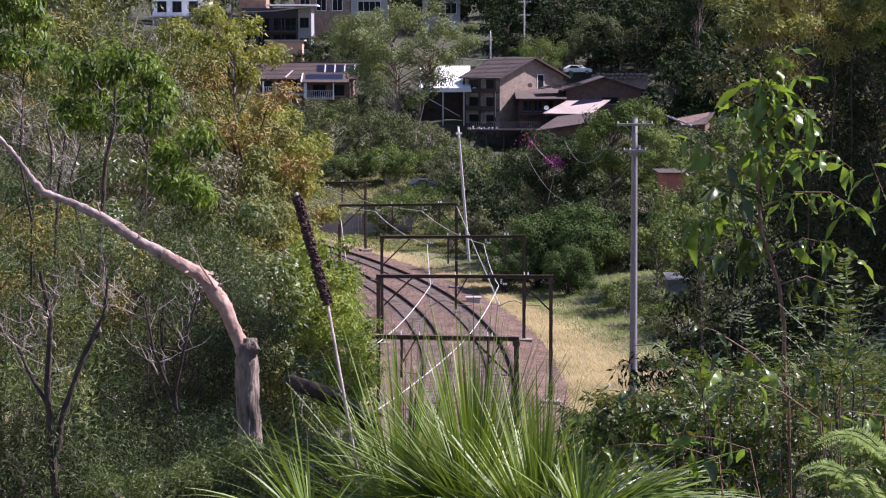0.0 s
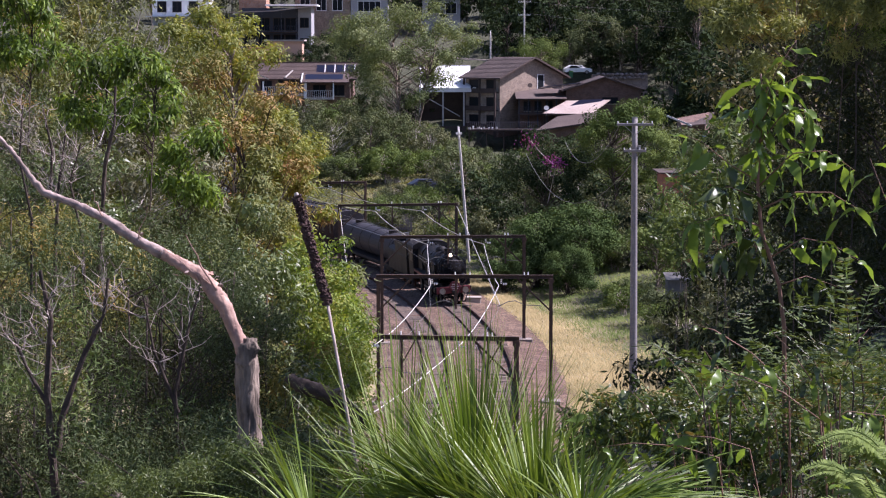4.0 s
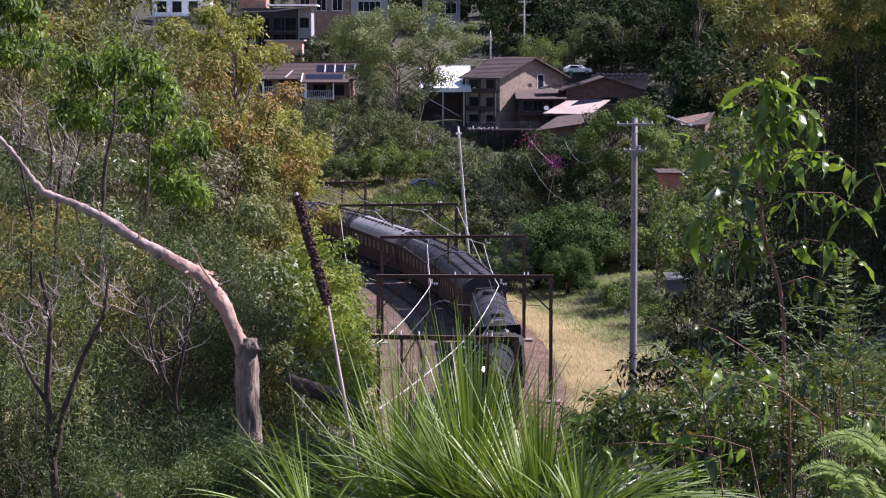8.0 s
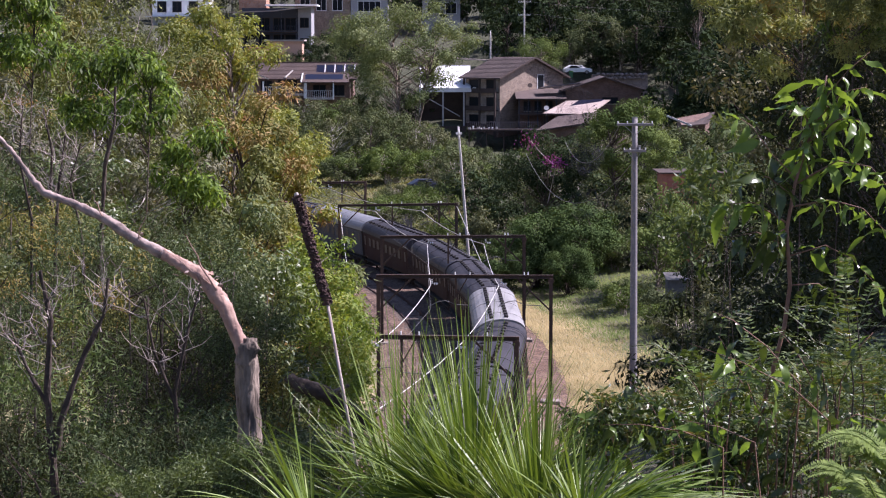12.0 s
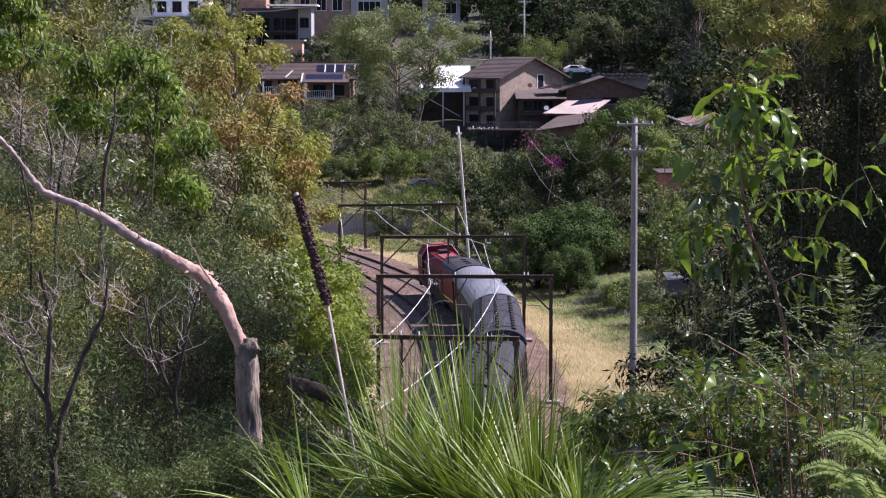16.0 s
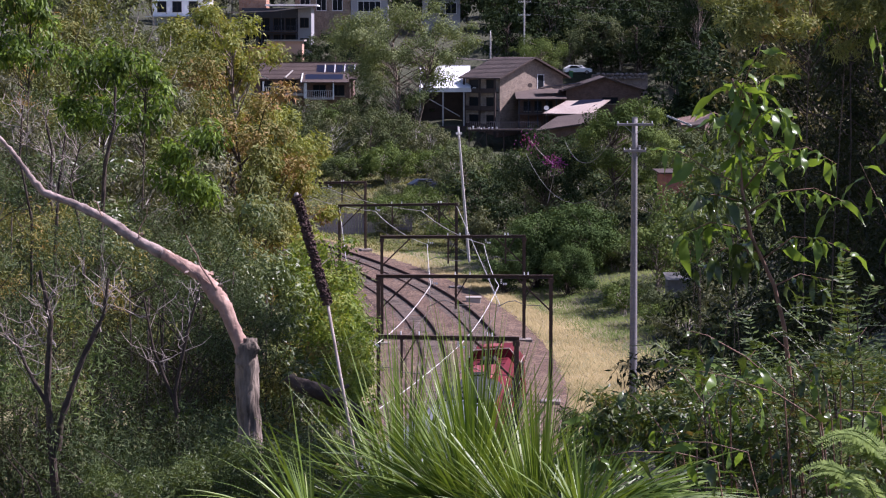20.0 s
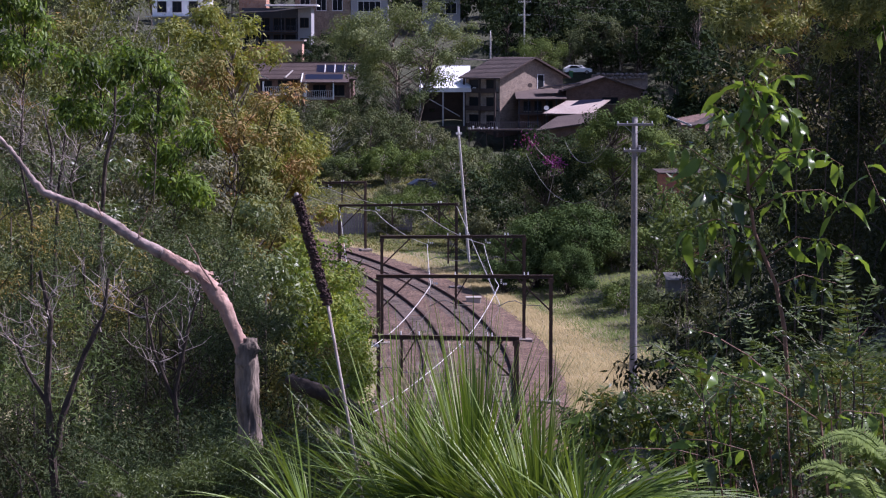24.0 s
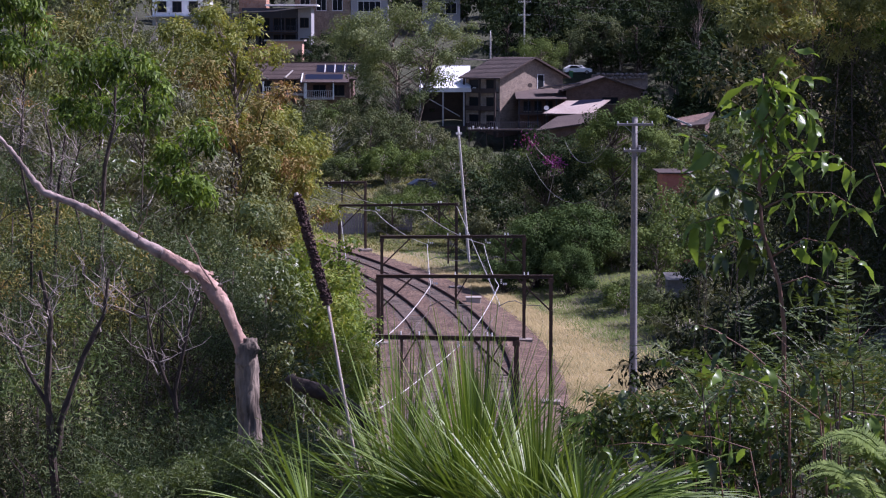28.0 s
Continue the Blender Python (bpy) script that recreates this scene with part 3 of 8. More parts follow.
def build_ground():
    def steps(fine, lo, hi, a, b, grow):
        v = [lo]
        while v[-1] < hi:
            v.append(v[-1] + fine)
        s = fine
        while v[-1] < b:
            s *= grow
            v.append(v[-1] + s)
        s = fine
        while v[0] > a:
            s *= grow
            v.insert(0, v[0] - s)
        return np.array(v)
    xs = steps(1.1, -34, 44, -3500, 3500, 1.16)
    ys = steps(1.5, -12, 300, -1500, 4200, 1.13)
    gx, gy = np.meshgrid(xs, ys)
    verts = np.stack([gx, gy, land(gx, gy)], -1).reshape(-1, 3)
    i = np.arange(len(verts)).reshape(gx.shape)
    faces = np.stack([i[:-1, :-1], i[:-1, 1:], i[1:, 1:], i[1:, :-1]], -1).reshape(-1, 4)
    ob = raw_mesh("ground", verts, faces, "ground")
    ob.data.polygons.foreach_set("use_smooth", [True] * len(faces))
    tagged(ob, "hilly ground with dry and green grass over soil", "ground", kind="structure")


build_ground()


# ---- the railway ----
def sweep(name, profile, off, u0, u1, step, material, parent, label=""):
    """A profile (across, up) swept along the line."""
    us = np.arange(u0, u1 + step, step)
    n = len(profile)
    verts = [on_line(u, off + a, z) for u in us for a, z in profile]
    faces = [(i * n + k, i * n + (k + 1) % n, (i + 1) * n + (k + 1) % n, (i + 1) * n + k) for i in range(len(us) - 1) for k in range(n)]
    ob = raw_mesh(name, np.array(verts), faces, material, parent)
    return tagged(ob, label)


def build_track():
    bed = empty("track_bed", Matrix(), "pinkish grey crushed stone ballast bed under two tracks", "ballast", kind="structure")
    us = np.arange(-150, 345, 0.8)
    across = np.array([-5.9, -4.6, -3.5, -2.9, -1.93, -0.9, -0.3, 0.3, 0.9, 1.93, 2.9, 3.5, 4.9, 6.5])
    rise = np.array([-0.47, -0.33, -0.16, -0.14, -0.165, -0.14, -0.17, -0.17, -0.14, -0.165, -0.14, -0.16, -0.33, -0.46])
    rng = np.random.default_rng(4)
    v = np.array([on_line(u, a + rng.normal(0, 0.05), z + rng.normal(0, 0.02)) for u in us for a, z in zip(across, rise)])
    i = np.arange(len(v)).reshape(len(us), len(across))
    f = np.stack([i[:-1, :-1], i[:-1, 1:], i[1:, 1:], i[1:, :-1]], -1).reshape(-1, 4)
    raw_mesh("ballast", v, f, "ballast", bed)
    head = [(-0.035, -0.03), (0.035, -0.03), (0.035, 0.0), (-0.035, 0.0)]
    web = [(-0.07, -0.172), (0.07, -0.172), (0.07, -0.155), (0.012, -0.13), (0.012, -0.03), (-0.012, -0.03), (-0.012, -0.13), (-0.07, -0.155)]
    for k, c in enumerate((-GAP / 2, GAP / 2)):
        tr = empty("railway_track", Matrix(), "rusty steel rails on weathered sleepers curving through ballast", "railway track", "tracks", kind="structure")
        for s in (-0.7525, 0.7525):
            # the outer rail stands higher than the inner one
            up = 0.07 * s
            sweep("rail", [(a, z + up) for a, z in web], c + s, -150, 345, 1.2, "rail", tr)
            sweep("rail_head", [(a, z + up) for a, z in head], c + s, -150, 345, 1.2, "railhead", tr)
        # each sleeper is a piece of its own
        me = bpy.data.meshes.new("sleeper")
        bm = boxes((-1.22, 1.22, -0.115, 0.115, -0.045, 0.045), bevel=0.012)
        bm.to_mesh(me)
        bm.free()
        me.materials.append(M["sleeper"])
        for u in np.arange(-38, 120, 0.62):
            p = on_line(u, c + rng.normal(0, 0.03), -0.185)
            ob = new("sleeper", me)
            ob.parent = tr
            ob.matrix_basis = pose(p.x, p.y, p.z, rng.normal(0, 0.4), 0, math.degrees(u / RAD) + rng.normal(0, 0.6))


build_track()


def portal(u, top, hi=4.75, lo=-5.05, guyed=False):
    """A steel gantry over both tracks, with knee braces, drop brackets, arms and insulators."""
    a = u / RAD
    p = empty("catenary_portal", Matrix.Translation(on_line(u, 0, 0)) @ pose(0, 0, 0, 0, 0, math.degrees(a)),
              "rusty dark steel gantry carrying overhead wires across both tracks", "gantry", "gantries over the tracks")
    base = -0.7
    for x in (lo + 0.12, hi - 0.12):
        bm = boxes((x - 0.10, x + 0.10, -0.11, -0.09, base, top - 0.2), (x - 0.10, x + 0.10, 0.09, 0.11, base, top - 0.2), (x - 0.02, x + 0.02, -0.09, 0.09, base, top - 0.2))
        part("post", bm, "portal", p)
        part("footing", boxes((x - 0.55, x + 0.55, -0.5, 0.5, base - 0.7, -0.12 if x > 0 else -0.3), bevel=0.03), "stone", p, "weathered concrete footing block")
        part("gusset", boxes((x - 0.16, x + 0.16, -0.125, -0.112, top - 0.42, top - 0.202)), "portal", p)
    bm = boxes((lo, hi, -0.12, 0.12, top - 0.025, top), (lo, hi, -0.12, 0.12, top - 0.2, top - 0.175), (lo, hi, -0.015, 0.015, top - 0.175, top - 0.025))
    part("beam", bm, "portal", p)
    for x, s in ((lo + 0.2, 1), (hi - 0.2, -1)):
        part("knee_brace", bars([((x, 0, top - 1.95), (x + s * 1.8, 0, top - 0.2))], 0.08, 0.09), "portal", p)
    # each drop bracket stands outside its track and holds an arm that reaches in over the rails
    for c in (-GAP / 2, GAP / 2):
        x = c + 1.33
        part("drop_bracket", boxes((x - 0.055, x + 0.055, -0.055, 0.055, top - 1.9, top - 0.2)), "portal", p)
        part("bracket_brace", bars([((x, 0, top - 1.3), (x + 0.62, 0, top - 0.2))], 0.06, 0.06), "portal", p)
        part("registration_arm", tube(bmesh.new(), [(x + 0.9, 0, top - 1.72), (x, 0, top - 1.68), (x - 0.55, 0, top - 1.45), (x - 0.95, 0, top - 1.5), (x - 1.5, 0, top - 1.78)], 0.024, 6), "cable", p)
        ins = bmesh.new()
        for k in range(3):
            tube(ins, [(c, 0, top - 0.26 - 0.09 * k), (c, 0, top - 0.32 - 0.09 * k)], [0.06, 0.035], 10)
        part("insulator", ins, "porcelain", p, "white porcelain suspension insulator")
        for k in range(2):
            side = bmesh.new()
            tube(side, [(c + 0.1 + 0.13 * k, 0, top - 0.52), (c + 0.19 + 0.13 * k, 0, top - 0.5)], [0.075, 0.05], 10)
            part("strain_insulator", side, "porcelain", p, "white porcelain strain insulator")
            part("post_insulator", tube(bmesh.new(), [(x - 0.04 + 0.62 * k * (c < 0) + 0.2 * k, 0, top), (x - 0.04 + 0.62 * k * (c < 0) + 0.2 * k, 0, top + 0.16)], [0.04, 0.03], 8), "porcelain", p, "small white porcelain insulator")
    if guyed:
        for x, end in ((hi - 0.1, (4.1, -20.4, 0.3)), (lo + 0.1, (-4.9, -6.0, -0.3))):
            top_pt = Vector((x, -0.1, top - 0.25))
            foot = Vector(end)
            part("guy_wire", tube(bmesh.new(), [top_pt, foot], 0.024, 6), "wire", p, "pale straining guy wire")
            for k in (0.74, 0.87):
                q = top_pt.lerp(foot, k)
                part("guy_insulator", tube(bmesh.new(), [q, q + (foot - top_pt).normalized() * 0.22], [0.075, 0.06], 8), "porcelain", p)
    return p


PORTALS = [(-70.0, 6.9), (-40.2, 6.93), (-10.7, 6.89), (18.2, 6.87), (54.5, 6.68), (92.0, 6.40), (124.0, 6.35), (156.0, 6.35)]
for u_p, top_p in PORTALS:
    portal(u_p, top_p, 5.7 if u_p > 80 else 4.63 if u_p in (-40.2, 18.2) else 4.82, -5.17 if u_p == 18.2 else -5.05, u_p == 54.5)


def overhead(off, label):
    """Bearer and contact wires hung from gantry to gantry, straight in plan, sagging between."""
    ob = empty("overhead_wire", Matrix(), label, "wire", "overhead wires")
    hi_pts, lo_pts = [], []
    for (u0, t0), (u1, t1) in zip(PORTALS, PORTALS[1:]):
        a, b = on_line(u0, off, t0 - 0.6), on_line(u1, off, t1 - 0.6)
        for k in range(8):
            s = k / 8
            p = a.lerp(b, s)
            sag = 4 * s * (1 - s)
            hi_pts.append(p - Vector((0, 0, 0.35 * sag)))
            q = p.copy()
            q.z = 4.95
            lo_pts.append(q)
            if k in (2, 4, 6):
                part("dropper", tube(bmesh.new(), [hi_pts[-1], q], 0.008, 4), "cable", ob)
    part("bearer_wire", tube(bmesh.new(), hi_pts, 0.021, 6), "wire", ob, "pale shining bearer wire")
    part("contact_wire", tube(bmesh.new(), lo_pts, 0.010, 5), "cable", ob, "thin dark contact wire")



overhead(-2.0, "overhead wires sagging between gantries above the inner track")
overhead(1.8, "overhead wires sagging between gantries above the outer track")

block = empty("concrete_block", Matrix.Translation((2.35, 195.0, 0)), "pale concrete equipment block on the ballast shoulder", "block")
part("block", boxes((-0.55, 0.55, -0.4, 0.4, -0.9, 0.1), bevel=0.03), "concrete", block)
part("cap", boxes((-0.62, 0.62, -0.45, 0.45, 0.104, 0.2), bevel=0.02), "concrete", block)


# ---- the train ----
# every vehicle lies along its own y axis with its leading end at -y, the rail tops at z = 0
def ring_profile(w, z0, z_eave, z_top, n=12):
    """Cross-section with straight sides and an elliptical roof."""
    pts = [(-w / 2, z0)]
    for k in range(n + 1):
        a = math.pi * (1 - k / n)
        pts.append((w / 2 * math.cos(a), z_eave + (z_top - z_eave) * math.sin(a) ** 0.9))
    pts.append((w / 2, z0))
    return pts




def axle(name, y, r, parent, material, label="", sides=20, wheel=""):
    """Two wheels on an axle, turning about its own x axis."""
    bm = tube(bmesh.new(), [(-0.80, 0, 0), (0.80, 0, 0)], 0.08, 8)
    wheels = []
    for x in (-0.78, 0.78):
        if wheel:
            bm, wheels = bmesh.new(), wheels + [bm]
        tube(bm, [(x - 0.06, 0, 0), (x + 0.05, 0, 0)], r, sides)
        for k in range(5):
            a = k * math.tau / 5
            bar(bm, (x + 0.06, 0, 0), (x + 0.06, 0.85 * r * math.cos(a), 0.85 * r * math.sin(a)), 0.03, 0.1 * r)
    if wheel:
        ob = part(name, wheels[0], material, parent)
        for each in (wheels[1], bm):
            part(wheel, each, material, ob, label)
    else:
        ob = part(name, bm, material, parent, label)
    ob.matrix_basis = pose(0, y, r)
    ob["radius"] = r
    return ob


def bogie(y, parent, r=0.46):
    ob = part("bogie", boxes((-1.02, -0.86, y - 1.7, y + 1.7, 0.38, 0.66), (0.86, 1.02, y - 1.7, y + 1.7, 0.38, 0.66), (-0.95, 0.95, y - 0.25, y + 0.25, 0.5, 0.75), bevel=0.03), "soot", parent)
    for dy in (-1.15, 1.15):
        axle("wheelset", y + dy, r, ob, "rail", "steel wheels on an axle")
    return ob


def gangway(y, s, parent):
    """The bellows and buffers at a carriage end; s = +1 at the rear."""
    part("gangway", boxes((-0.62, 0.62, min(y, y + s * 0.32), max(y, y + s * 0.32), 1.15, 3.35), bevel=0.05), "soot", parent, "black folding gangway bellows")
    for x in (-0.88, 0.88):
        bm = tube(bmesh.new(), [(x, y, 1.05), (x, y + s * 0.3, 1.05)], 0.09, 8)
        tube(bm, [(x, y + s * 0.3, 1.05), (x, y + s * 0.34, 1.05)], 0.2, 12)
        part("buffer", bm, "black", parent)


def carriage(length, roof_mat, label, band="buff", rows=2, ribs=3, paint="tuscan"):
    """A bogie passenger carriage with arched roof, roof ventilators, windows and doors."""
    c = empty("carriage", Matrix(), label, "carriage", "carriages of the train")
    h = length / 2
    bm = extrude_y([(-1.43, 1.0), (1.43, 1.0), (1.45, 1.25), (1.45, 3.2), (-1.45, 3.2), (-1.45, 1.25)], -h, h)
    body = part("body", bm, paint, c, "dark painted carriage body")
    part("roof", extrude_y([(-1.5, 3.16), (-1.5, 3.24)] + ring_profile(3.0, 3.24, 3.24, 4.08, 14)[2:-2] + [(1.5, 3.24), (1.5, 3.16)], -h - 0.12, h + 0.12), roof_mat, c, smooth=False)
    for s in (-1, 1):
        # rain strips and ribs over the roof
        part("gutter", boxes((s * 1.5 - 0.03, s * 1.5 + 0.03, -h, h, 3.13, 3.2)), "soot", c)
        x = s * 1.452
        part("window_band", boxes((x - 0.012, x + 0.012, -h + 1.7, h - 1.7, 2.0, 2.95)), band, c)
        n = int((length - 4.2) / 1.75)
        for k in range(n):
            y = -h + 2.3 + (k + 0.5) * (length - 4.6) / n
            w = part("window", boxes((x - 0.02 + s * 0.02, x + 0.02 + s * 0.02, y - 0.52, y + 0.52, 2.05, 2.88)), paint, c)
            part("pane", boxes((x + s * 0.042 - 0.004, x + s * 0.042 + 0.004, y - 0.45, y + 0.45, 2.12, 2.82)), "darkglass", w)
        for y in (-h + 0.85, h - 0.85):
            d = part("door", boxes((x - 0.015, x + 0.015, y - 0.42, y + 0.42, 1.15, 3.05)), paint, c)
            part("door_pane", boxes((x + s * 0.02 - 0.004, x + s * 0.02 + 0.004, y - 0.28, y + 0.28, 2.05, 2.85)), "darkglass", d)
        part("step_board", boxes((s * 1.35 - 0.16, s * 1.35 + 0.16, -h + 0.3, h - 0.3, 0.72, 0.78)), "soot", c)
    for k in range(ribs):
        y = -h + (k + 0.5) * length / ribs
        pr = ring_profile(3.04, 3.26, 3.26, 4.11, 14)[1:-1]
        bm = bmesh.new()
        bar_pts = [Vector((px, y, pz)) for px, pz in pr]
        tube(bm, bar_pts, 0.012, 4)
        part("roof_rib", bm, roof_mat, c)
    n = int(length / 1.35)
    cols = {0: (), 2: (-0.42, 0.42), 3: (-0.85, 0.0, 0.85)}[rows]
    vent = boxes((-0.12, 0.12, -0.24, 0.24, 0.0, 0.16), bevel=0.04)
    vent_me = bpy.data.meshes.new("ventilator")
    vent.to_mesh(vent_me)
    vent.free()
    vent_me.materials.append(M["soot"])
    for x in cols:
        z = 3.24 + 0.84 * math.sin(math.acos(abs(x) / 1.5)) ** 0.9 - 0.02
        for k in range(n):
            v = new("ventilator", vent_me)
            v.parent = c
            v.matrix_basis = pose(x, -h + 1.0 + k * (length - 2.0) / (n - 1), z, 0, math.degrees(math.asin(x / 1.5)) * 0.6, 0)
    part("underframe", boxes((-1.2, 1.2, -h + 0.1, h - 0.1, 0.82, 0.998), (-0.7, 0.7, -1.6, 1.2, 0.4, 0.82), (-0.9, -0.5, 2.2, 4.2, 0.42, 0.8)), "soot", c)
    for y in (-h + 3.1, h - 3.1):
        bogie(y, c)
    for s in (-1, 1):
        part("end_wall", extrude_y(ring_profile(2.86, 1.05, 3.2, 3.98, 12), s * h - 0.03 + s * 0.04, s * h + 0.03 + s * 0.04), "timber", c, "dark carriage end")
        gangway(s * (h + 0.07), s, c)
    return c


def steam_engine():
    """A black steam locomotive, about 13.4 m, front at y = -6.7."""
    e = empty("steam_locomotive", Matrix(), "black steam locomotive with red buffer beam and lit headlamp", "locomotive", "train")
    part("frame", boxes((-0.62, -0.55, -6.2, 6.2, 0.55, 1.35), (0.55, 0.62, -6.2, 6.2, 0.55, 1.35), (-0.55, 0.55, -6.0, -5.2, 0.8, 1.3), (-0.55, 0.55, 4.8, 6.2, 0.6, 1.3)), "soot", e)
    bm = tube(bmesh.new(), [(0, -5.15, 2.72), (0, -2.0, 2.74), (0, 2.9, 2.82)], [0.95, 0.98, 1.06], 28)
    part("boiler", bm, "black", e, smooth=True)
    for y in (-3.2, -1.4, 0.4, 2.0):
        r = 0.975 + 0.014 * (y + 3)
        part("boiler_band", tube(bmesh.new(), [(0, y, 2.74), (0, y + 0.06, 2.74)], r + 0.02, 28), "soot", e)
    part("smokebox", tube(bmesh.new(), [(0, -6.15, 2.7), (0, -5.1, 2.7)], [1.0, 1.03], 28), "black", e)
    door = part("smokebox_door", tube(bmesh.new(), [(0, -6.28, 2.7), (0, -6.22, 2.7), (0, -6.14, 2.7)], [0.35, 0.68, 0.84], 24), "black", e)
    part("door_dart", bars([((-0.2, -6.31, 2.7), (0.2, -6.31, 2.7)), ((0, -6.31, 2.6), (0, -6.31, 2.95))], 0.05, 0.05), "steel", door)
    bm = tube(bmesh.new(), [(0, -5.65, 3.5), (0, -5.65, 3.75), (0, -5.65, 4.08), (0, -5.65, 4.16)], [0.42, 0.3, 0.32, 0.4], 20)
    part("chimney", bm, "soot", e, smooth=True)
    bm = tube(bmesh.new(), [(0, -1.9, 3.5), (0, -1.9, 3.85), (0, -1.9, 4.0), (0, -1.9, 4.06)], [0.46, 0.42, 0.28, 0.06], 20)
    part("steam_dome", bm, "black", e, smooth=True)
    part("sand_dome", tube(bmesh.new(), [(0, -3.7, 3.5), (0, -3.7, 3.78), (0, -3.7, 3.88)], [0.36, 0.32, 0.1], 18), "black", e, smooth=True)
    for x in (-0.18, 0.18):
        part("safety_valve", tube(bmesh.new(), [(x, 1.7, 3.7), (x, 1.7, 4.02)], [0.09, 0.07], 10), "black", e)
    part("firebox", extrude_y(ring_profile(2.1, 1.3, 3.0, 3.85, 10), 1.6, 3.8), "black", e)
    # headlamp in front of the chimney
    lamp = part("headlamp", tube(bmesh.new(), [(0, -6.5, 3.72), (0, -6.1, 3.72)], [0.21, 0.19], 18), "black", e)
    part("lens", tube(bmesh.new(), [(0, -6.53, 3.72), (0, -6.505, 3.72)], 0.125, 18), "headlight", lamp, "glowing warm headlamp lens")
    part("lamp_bracket", boxes((-0.2, 0.2, -6.42, -6.1, 3.42, 3.52)), "black", e)
    # running boards, front platform
    for s in (-1, 1):
        part("running_board", boxes((s * 1.05 - 0.38, s * 1.05 + 0.38, -5.6, 3.8, 1.88, 1.93)), "black", e)
        part("valance", boxes((s * 1.41 - 0.015, s * 1.41 + 0.015, -5.6, 3.8, 1.72, 1.876)), "enginered", e, "red edge of the running board")
        part("handrail", tube(bmesh.new(), [(s * 0.99, -5.6, 2.95), (s * 1.1, 2.5, 3.05)], 0.02, 6), "steel", e)
        part("cylinder", tube(bmesh.new(), [(s * 1.12, -5.3, 1.02), (s * 1.12, -4.2, 1.02)], 0.36, 20), "black", e, smooth=False)
        part("valve_chest", tube(bmesh.new(), [(s * 1.08, -5.2, 1.58), (s * 1.08, -4.3, 1.58)], 0.24, 16), "black", e)
        part("side_rod", bars([((s * 0.98, -2.6, 0.75), (s * 0.98, 1.6, 0.75))], 0.05, 0.13), "steel", e)
        part("main_rod", bars([((s * 1.06, -4.2, 1.02), (s * 1.06, -0.5, 0.76))], 0.05, 0.12), "steel", e)
        part("deflector", boxes((s * 1.22 - 0.012, s * 1.22 + 0.012, -5.9, -4.4, 2.1, 3.2)), "black", e)
        part("front_step", boxes((s * 1.22 - 0.18, s * 1.22 + 0.18, -6.6, -5.9, 0.95, 1.31), (s * 1.22 - 0.16, s * 1.22 + 0.16, -6.35, -5.75, 1.39, 1.95), bevel=0.02), "black", e)
        part("air_pump", tube(bmesh.new(), [(s * 1.2, -2.4, 1.95), (s * 1.2, -2.4, 2.5), (s * 1.2, -2.4, 2.55), (s * 1.2, -2.4, 3.0)], [0.17, 0.17, 0.2, 0.2], 14), "black", e)
        part("air_reservoir", tube(bmesh.new(), [(s * 1.16, -1.2, 1.62), (s * 1.16, 2.4, 1.62)], 0.24, 16), "black", e)
        part("sand_pipe", tube(bmesh.new(), [(s * 0.85, -3.7, 3.2), (s * 1.0, -3.6, 2.0)], 0.025, 6), "black", e)
    part("front_platform", boxes((-1.25, 1.25, -6.65, -5.3, 1.32, 1.38)), "soot", e)
    beam = part("buffer_beam", boxes((-1.28, 1.28, -6.78, -6.66, 0.85, 1.36), bevel=0.02), "enginered", e, "bright red buffer beam")
    # a round red headboard with a pale rim and bars of lettering
    board = part("headboard", tube(bmesh.new(), [(0.1, -6.92, 1.34), (0.1, -6.88, 1.34)], [0.40, 0.42], 24), "enginered", beam, "round red headboard with pale lettering")
    part("headboard_bracket", boxes((0.04, 0.16, -6.88, -6.70, 1.0, 1.3)), "soot", board)
    for z, w in ((1.52, 0.22), (1.36, 0.3), (1.2, 0.24)):
        part("lettering_bar", boxes((0.1 - w, 0.1 + w, -6.935, -6.922, z - 0.035, z + 0.035)), "chalk", board, "pale bar of lettering")
    for x in (-0.88, 0.88):
        bm = tube(bmesh.new(), [(x, -6.78, 1.08), (x, -7.1, 1.08)], [0.13, 0.1], 12)
        tube(bm, [(x, -7.1, 1.08), (x, -7.15, 1.08)], 0.23, 16)
        part("buffer", bm, "steel", beam)
    part("coupler", boxes((-0.13, 0.13, -7.2, -6.78, 0.85, 1.1), bevel=0.03), "soot", beam)
    pilot = part("cowcatcher", bars([((-0.84, -6.9, 0.2), (0.84, -6.9, 0.2))], 0.08, 0.08), "soot", e, "black slatted pilot")
    for k in range(9):
        x = -1.1 + 0.275 * k
        part("slat", bars([((x, -6.75, 0.84), (x * 0.75, -7.05 + 0.18 * abs(x), 0.2))], 0.05, 0.05), "soot", pilot)
    # marker lights, cab, roof
    for s in (-1, 1):
        part("marker_lamp", tube(bmesh.new(), [(s * 0.95, -6.7, 1.55), (s * 0.95, -6.5, 1.55)], 0.1, 12), "black", e)
    cab = part("cab", boxes((-1.44, -1.40, 3.8, 6.2, 1.3, 3.5), (1.40, 1.44, 3.8, 6.2, 1.3, 3.5), (-1.4, -0.95, 3.8, 3.84, 1.3, 3.5), (0.95, 1.4, 3.8, 3.84, 1.3, 3.5), (-1.4, 1.4, 3.8, 6.2, 1.25, 1.3)), "black", e)
    for s in (-1, 1):
        part("cab_window", boxes((s * 1.445 - 0.01, s * 1.445 + 0.01, 4.2, 5.4, 2.45, 3.2)), "darkglass", cab)
        part("cab_front_window", boxes((s * 1.17 - 0.15, s * 1.17 + 0.15, 3.78, 3.796, 2.6, 3.3)), "darkglass", cab)
